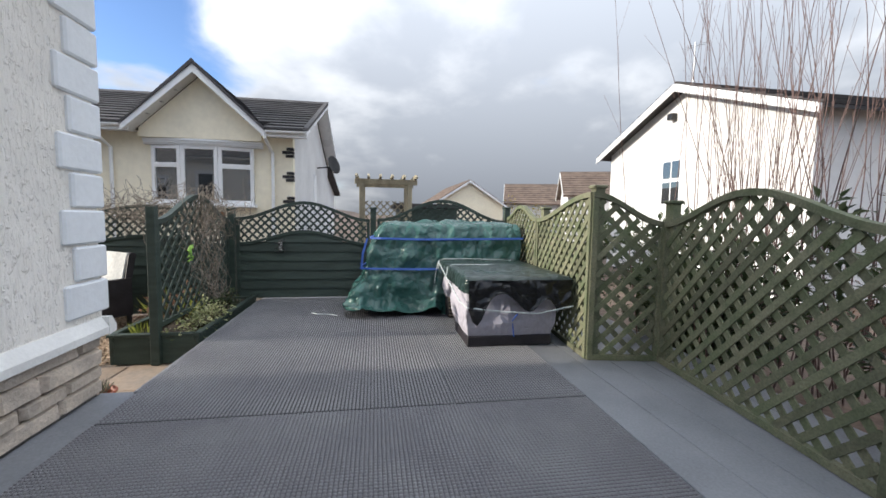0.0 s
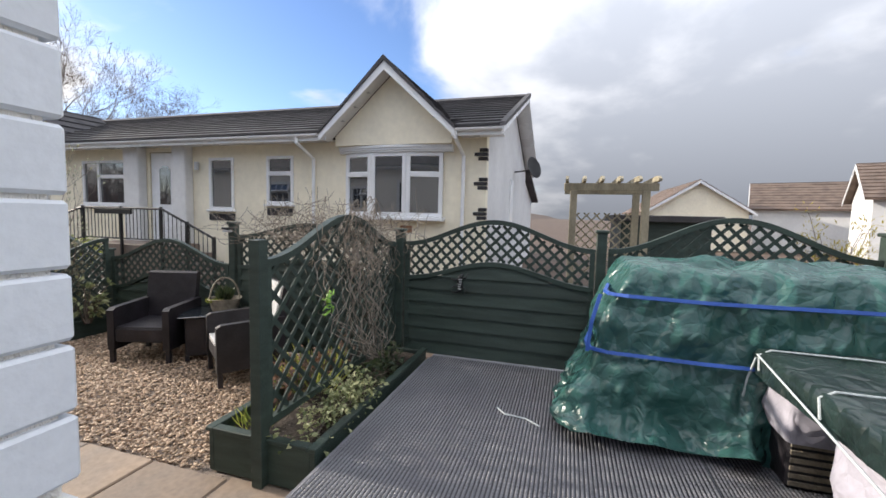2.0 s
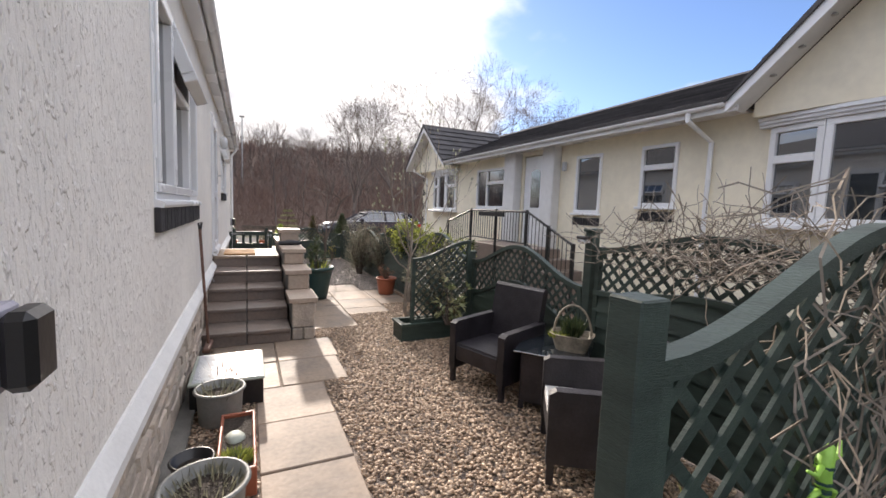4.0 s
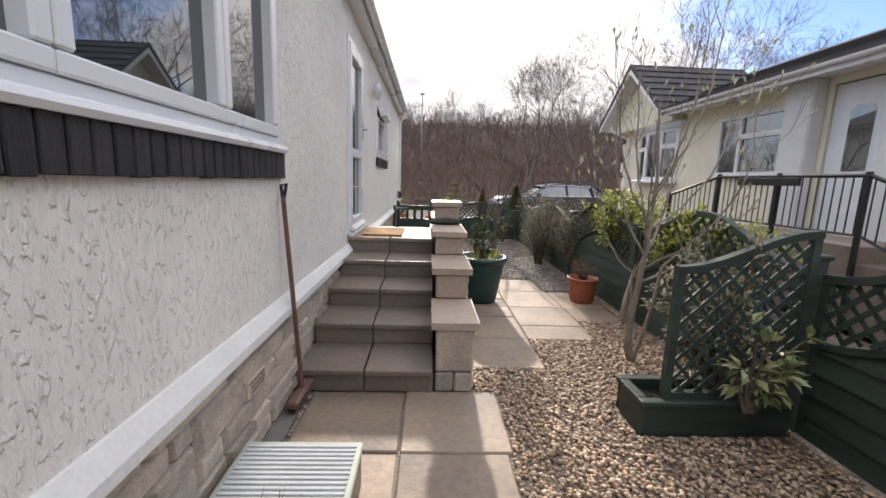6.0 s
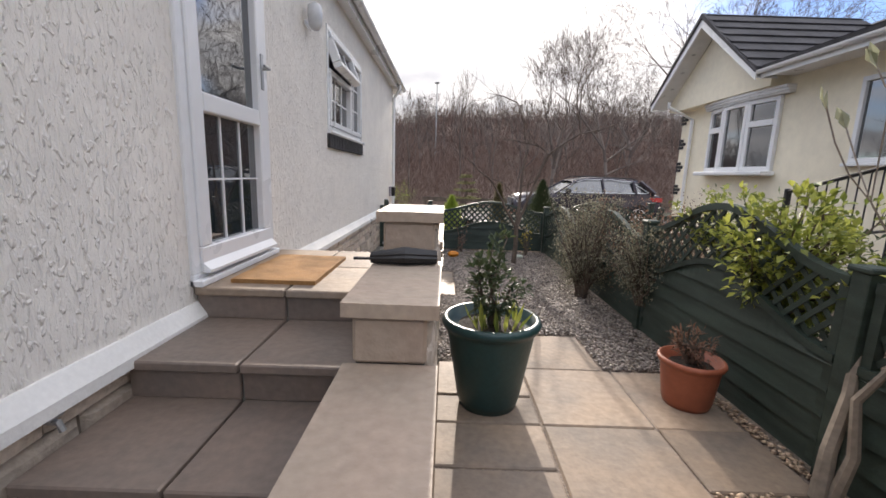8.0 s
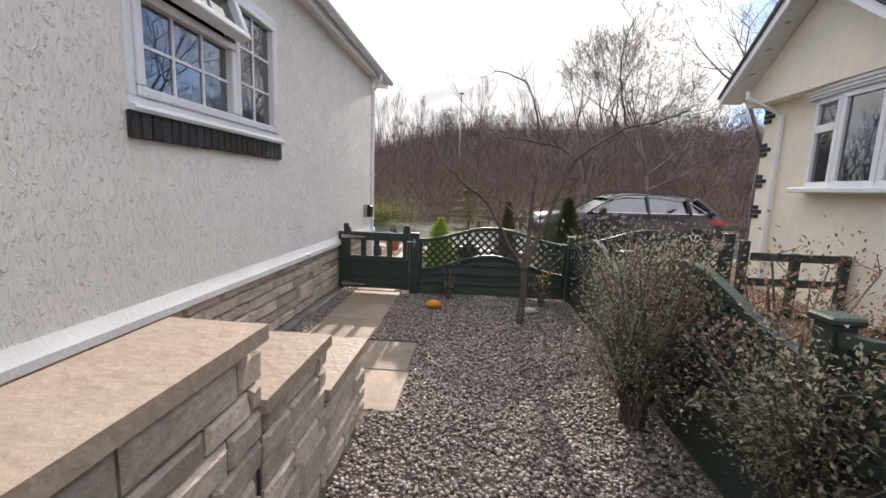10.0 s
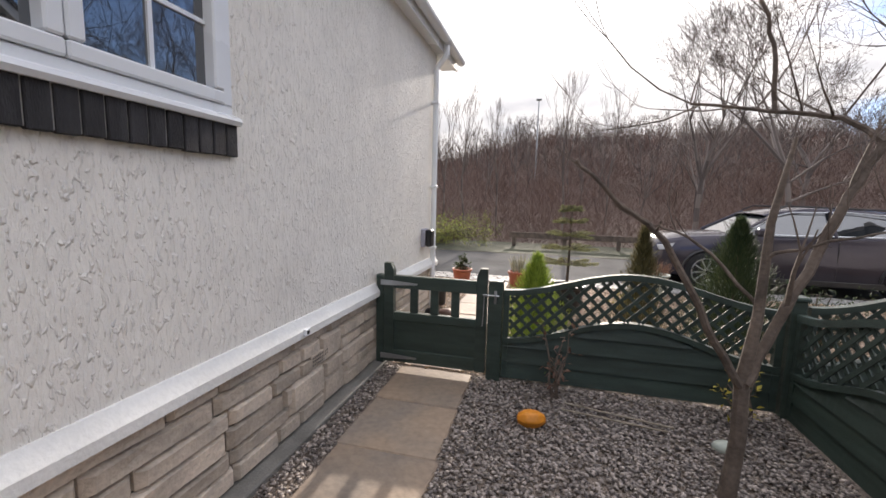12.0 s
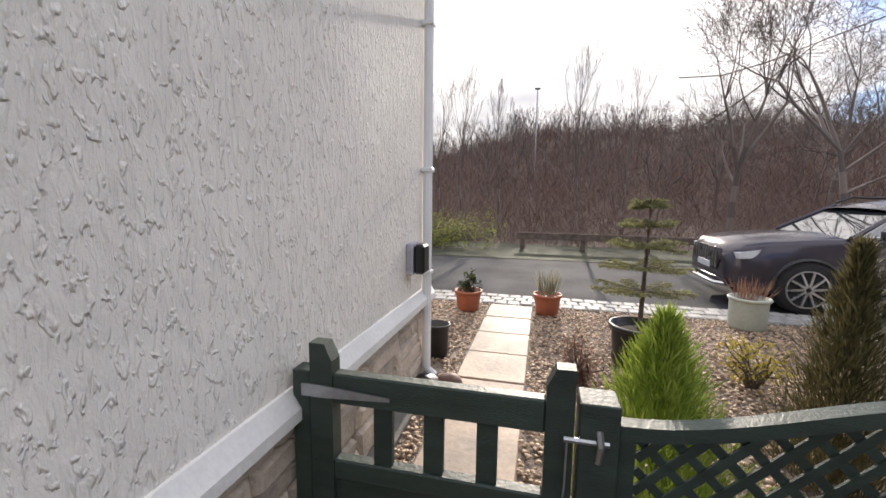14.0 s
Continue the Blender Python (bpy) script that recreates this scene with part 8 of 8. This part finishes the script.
def stone_side(parent, a, b, z0, z1, o):
    ob = part("stone", rough_block(b - a, z1 - z0, 0.045 + o, a + z0), STONE, parent)
    ob.matrix_basis = Matrix(((0, 0, 1, -0.045), (1, 0, 0, a), (0, 1, 0, z0), (0, 0, 0, 1)))


def stone_rear(parent, a, b, z0, z1, o):
    ob = part("stone", rough_block(b - a, z1 - z0, 0.045 + o, a * 3 + z0), STONE, parent)
    ob.matrix_basis = Matrix(((-1, 0, 0, b), (0, 0, -1, Y0 + 0.045), (0, 1, 0, z0), (0, 0, 0, 1)))


def stone_face(x):
    def put(parent, a, b, z0, z1, o):
        ob = part("stone", rough_block(b - a, z1 - z0, 0.02 + o * 0.6, a * 2 + z0), STONE, parent)
        ob.matrix_basis = Matrix(((0, 0, 1, x - 0.022), (1, 0, 0, a), (0, 1, 0, z0), (0, 0, 0, 1)))
    return put


def rough_block(w, h, d, seed):
    """A split-faced block: u, v, and out; the face broken into a few facets."""
    bm = bmesh.new()
    nu = 3
    grid = []
    for j, fz in enumerate((0.0, 0.12, 0.88, 1.0)):
        row = []
        for i in range(nu + 2):
            fu = (0.0, 0.06, 0.5, 0.94, 1.0)[i]
            edge = j in (0, 3) or i in (0, nu + 1)
            o = d * 0.45 if edge else d + 0.012 * noise.noise(Vector((fu * 5 + seed * 7, fz * 3, seed)))
            row.append(bm.verts.new((fu * w, fz * h, o)))
        grid.append(row)
    for a, b in zip(grid, grid[1:]):
        for i in range(nu + 1):
            bm.faces.new((a[i], a[i + 1], b[i + 1], b[i]))
    back = [bm.verts.new((x, y, 0)) for x, y in ((0, 0), (w, 0), (w, h), (0, h))]
    bm.faces.new((grid[0][0], back[0], back[1], *grid[0][::-1][:-1]))
    bm.faces.new((grid[3][0], *grid[3][1:], back[2], back[3]))
    bm.faces.new((grid[0][0], *[g[0] for g in grid[1:]], back[3], back[0]))
    bm.faces.new((grid[0][-1], back[1], back[2], *[g[-1] for g in grid[:0:-1]]))
    bmesh.ops.recalc_face_normals(bm, faces=bm.faces)
    return bm


coursed(plinth_side, Y0 + 0.02, Y1, 0.03, LZ0, stone_side, 11)
coursed(plinth_rear, -3.4, -0.012, DECK, LZ0, stone_rear, 12)
for i, (a, b, z) in enumerate(CAPS):
    coursed(side_wall, a + 0.012, b, 0.02, z - 0.052, stone_face(WX1 + 0.012), 20 + i)
front_face = CAPS[0]
for x0, x1, z0, z1 in ((WX0 + 0.004, 1.065, 0.0, 0.14), (1.075, WX1 - 0.004, 0.0, 0.14), (WX0 + 0.004, WX1 - 0.004, 0.15, 0.452)):
    part("stone", B(x0, x1, 7.405, 7.45, z0, z1, 0.012), STONE, side_wall)
for (a, b, z), (a0, b0, zl) in zip(CAPS[1:4], CAPS[:3]):
    part("stone", B(WX0 + 0.004, WX1 - 0.004, a + 0.006, a + 0.035, zl + 0.003, z - 0.052, 0.012), CAPSTONE, side_wall)
for (a, b, z), (a0, b0, zl) in zip(CAPS[3:6], CAPS[4:7]):
    part("stone", B(WX0 + 0.004, WX1 - 0.004, b - 0.02, b + 0.006, zl + 0.003, z - 0.052, 0.012), CAPSTONE, side_wall)
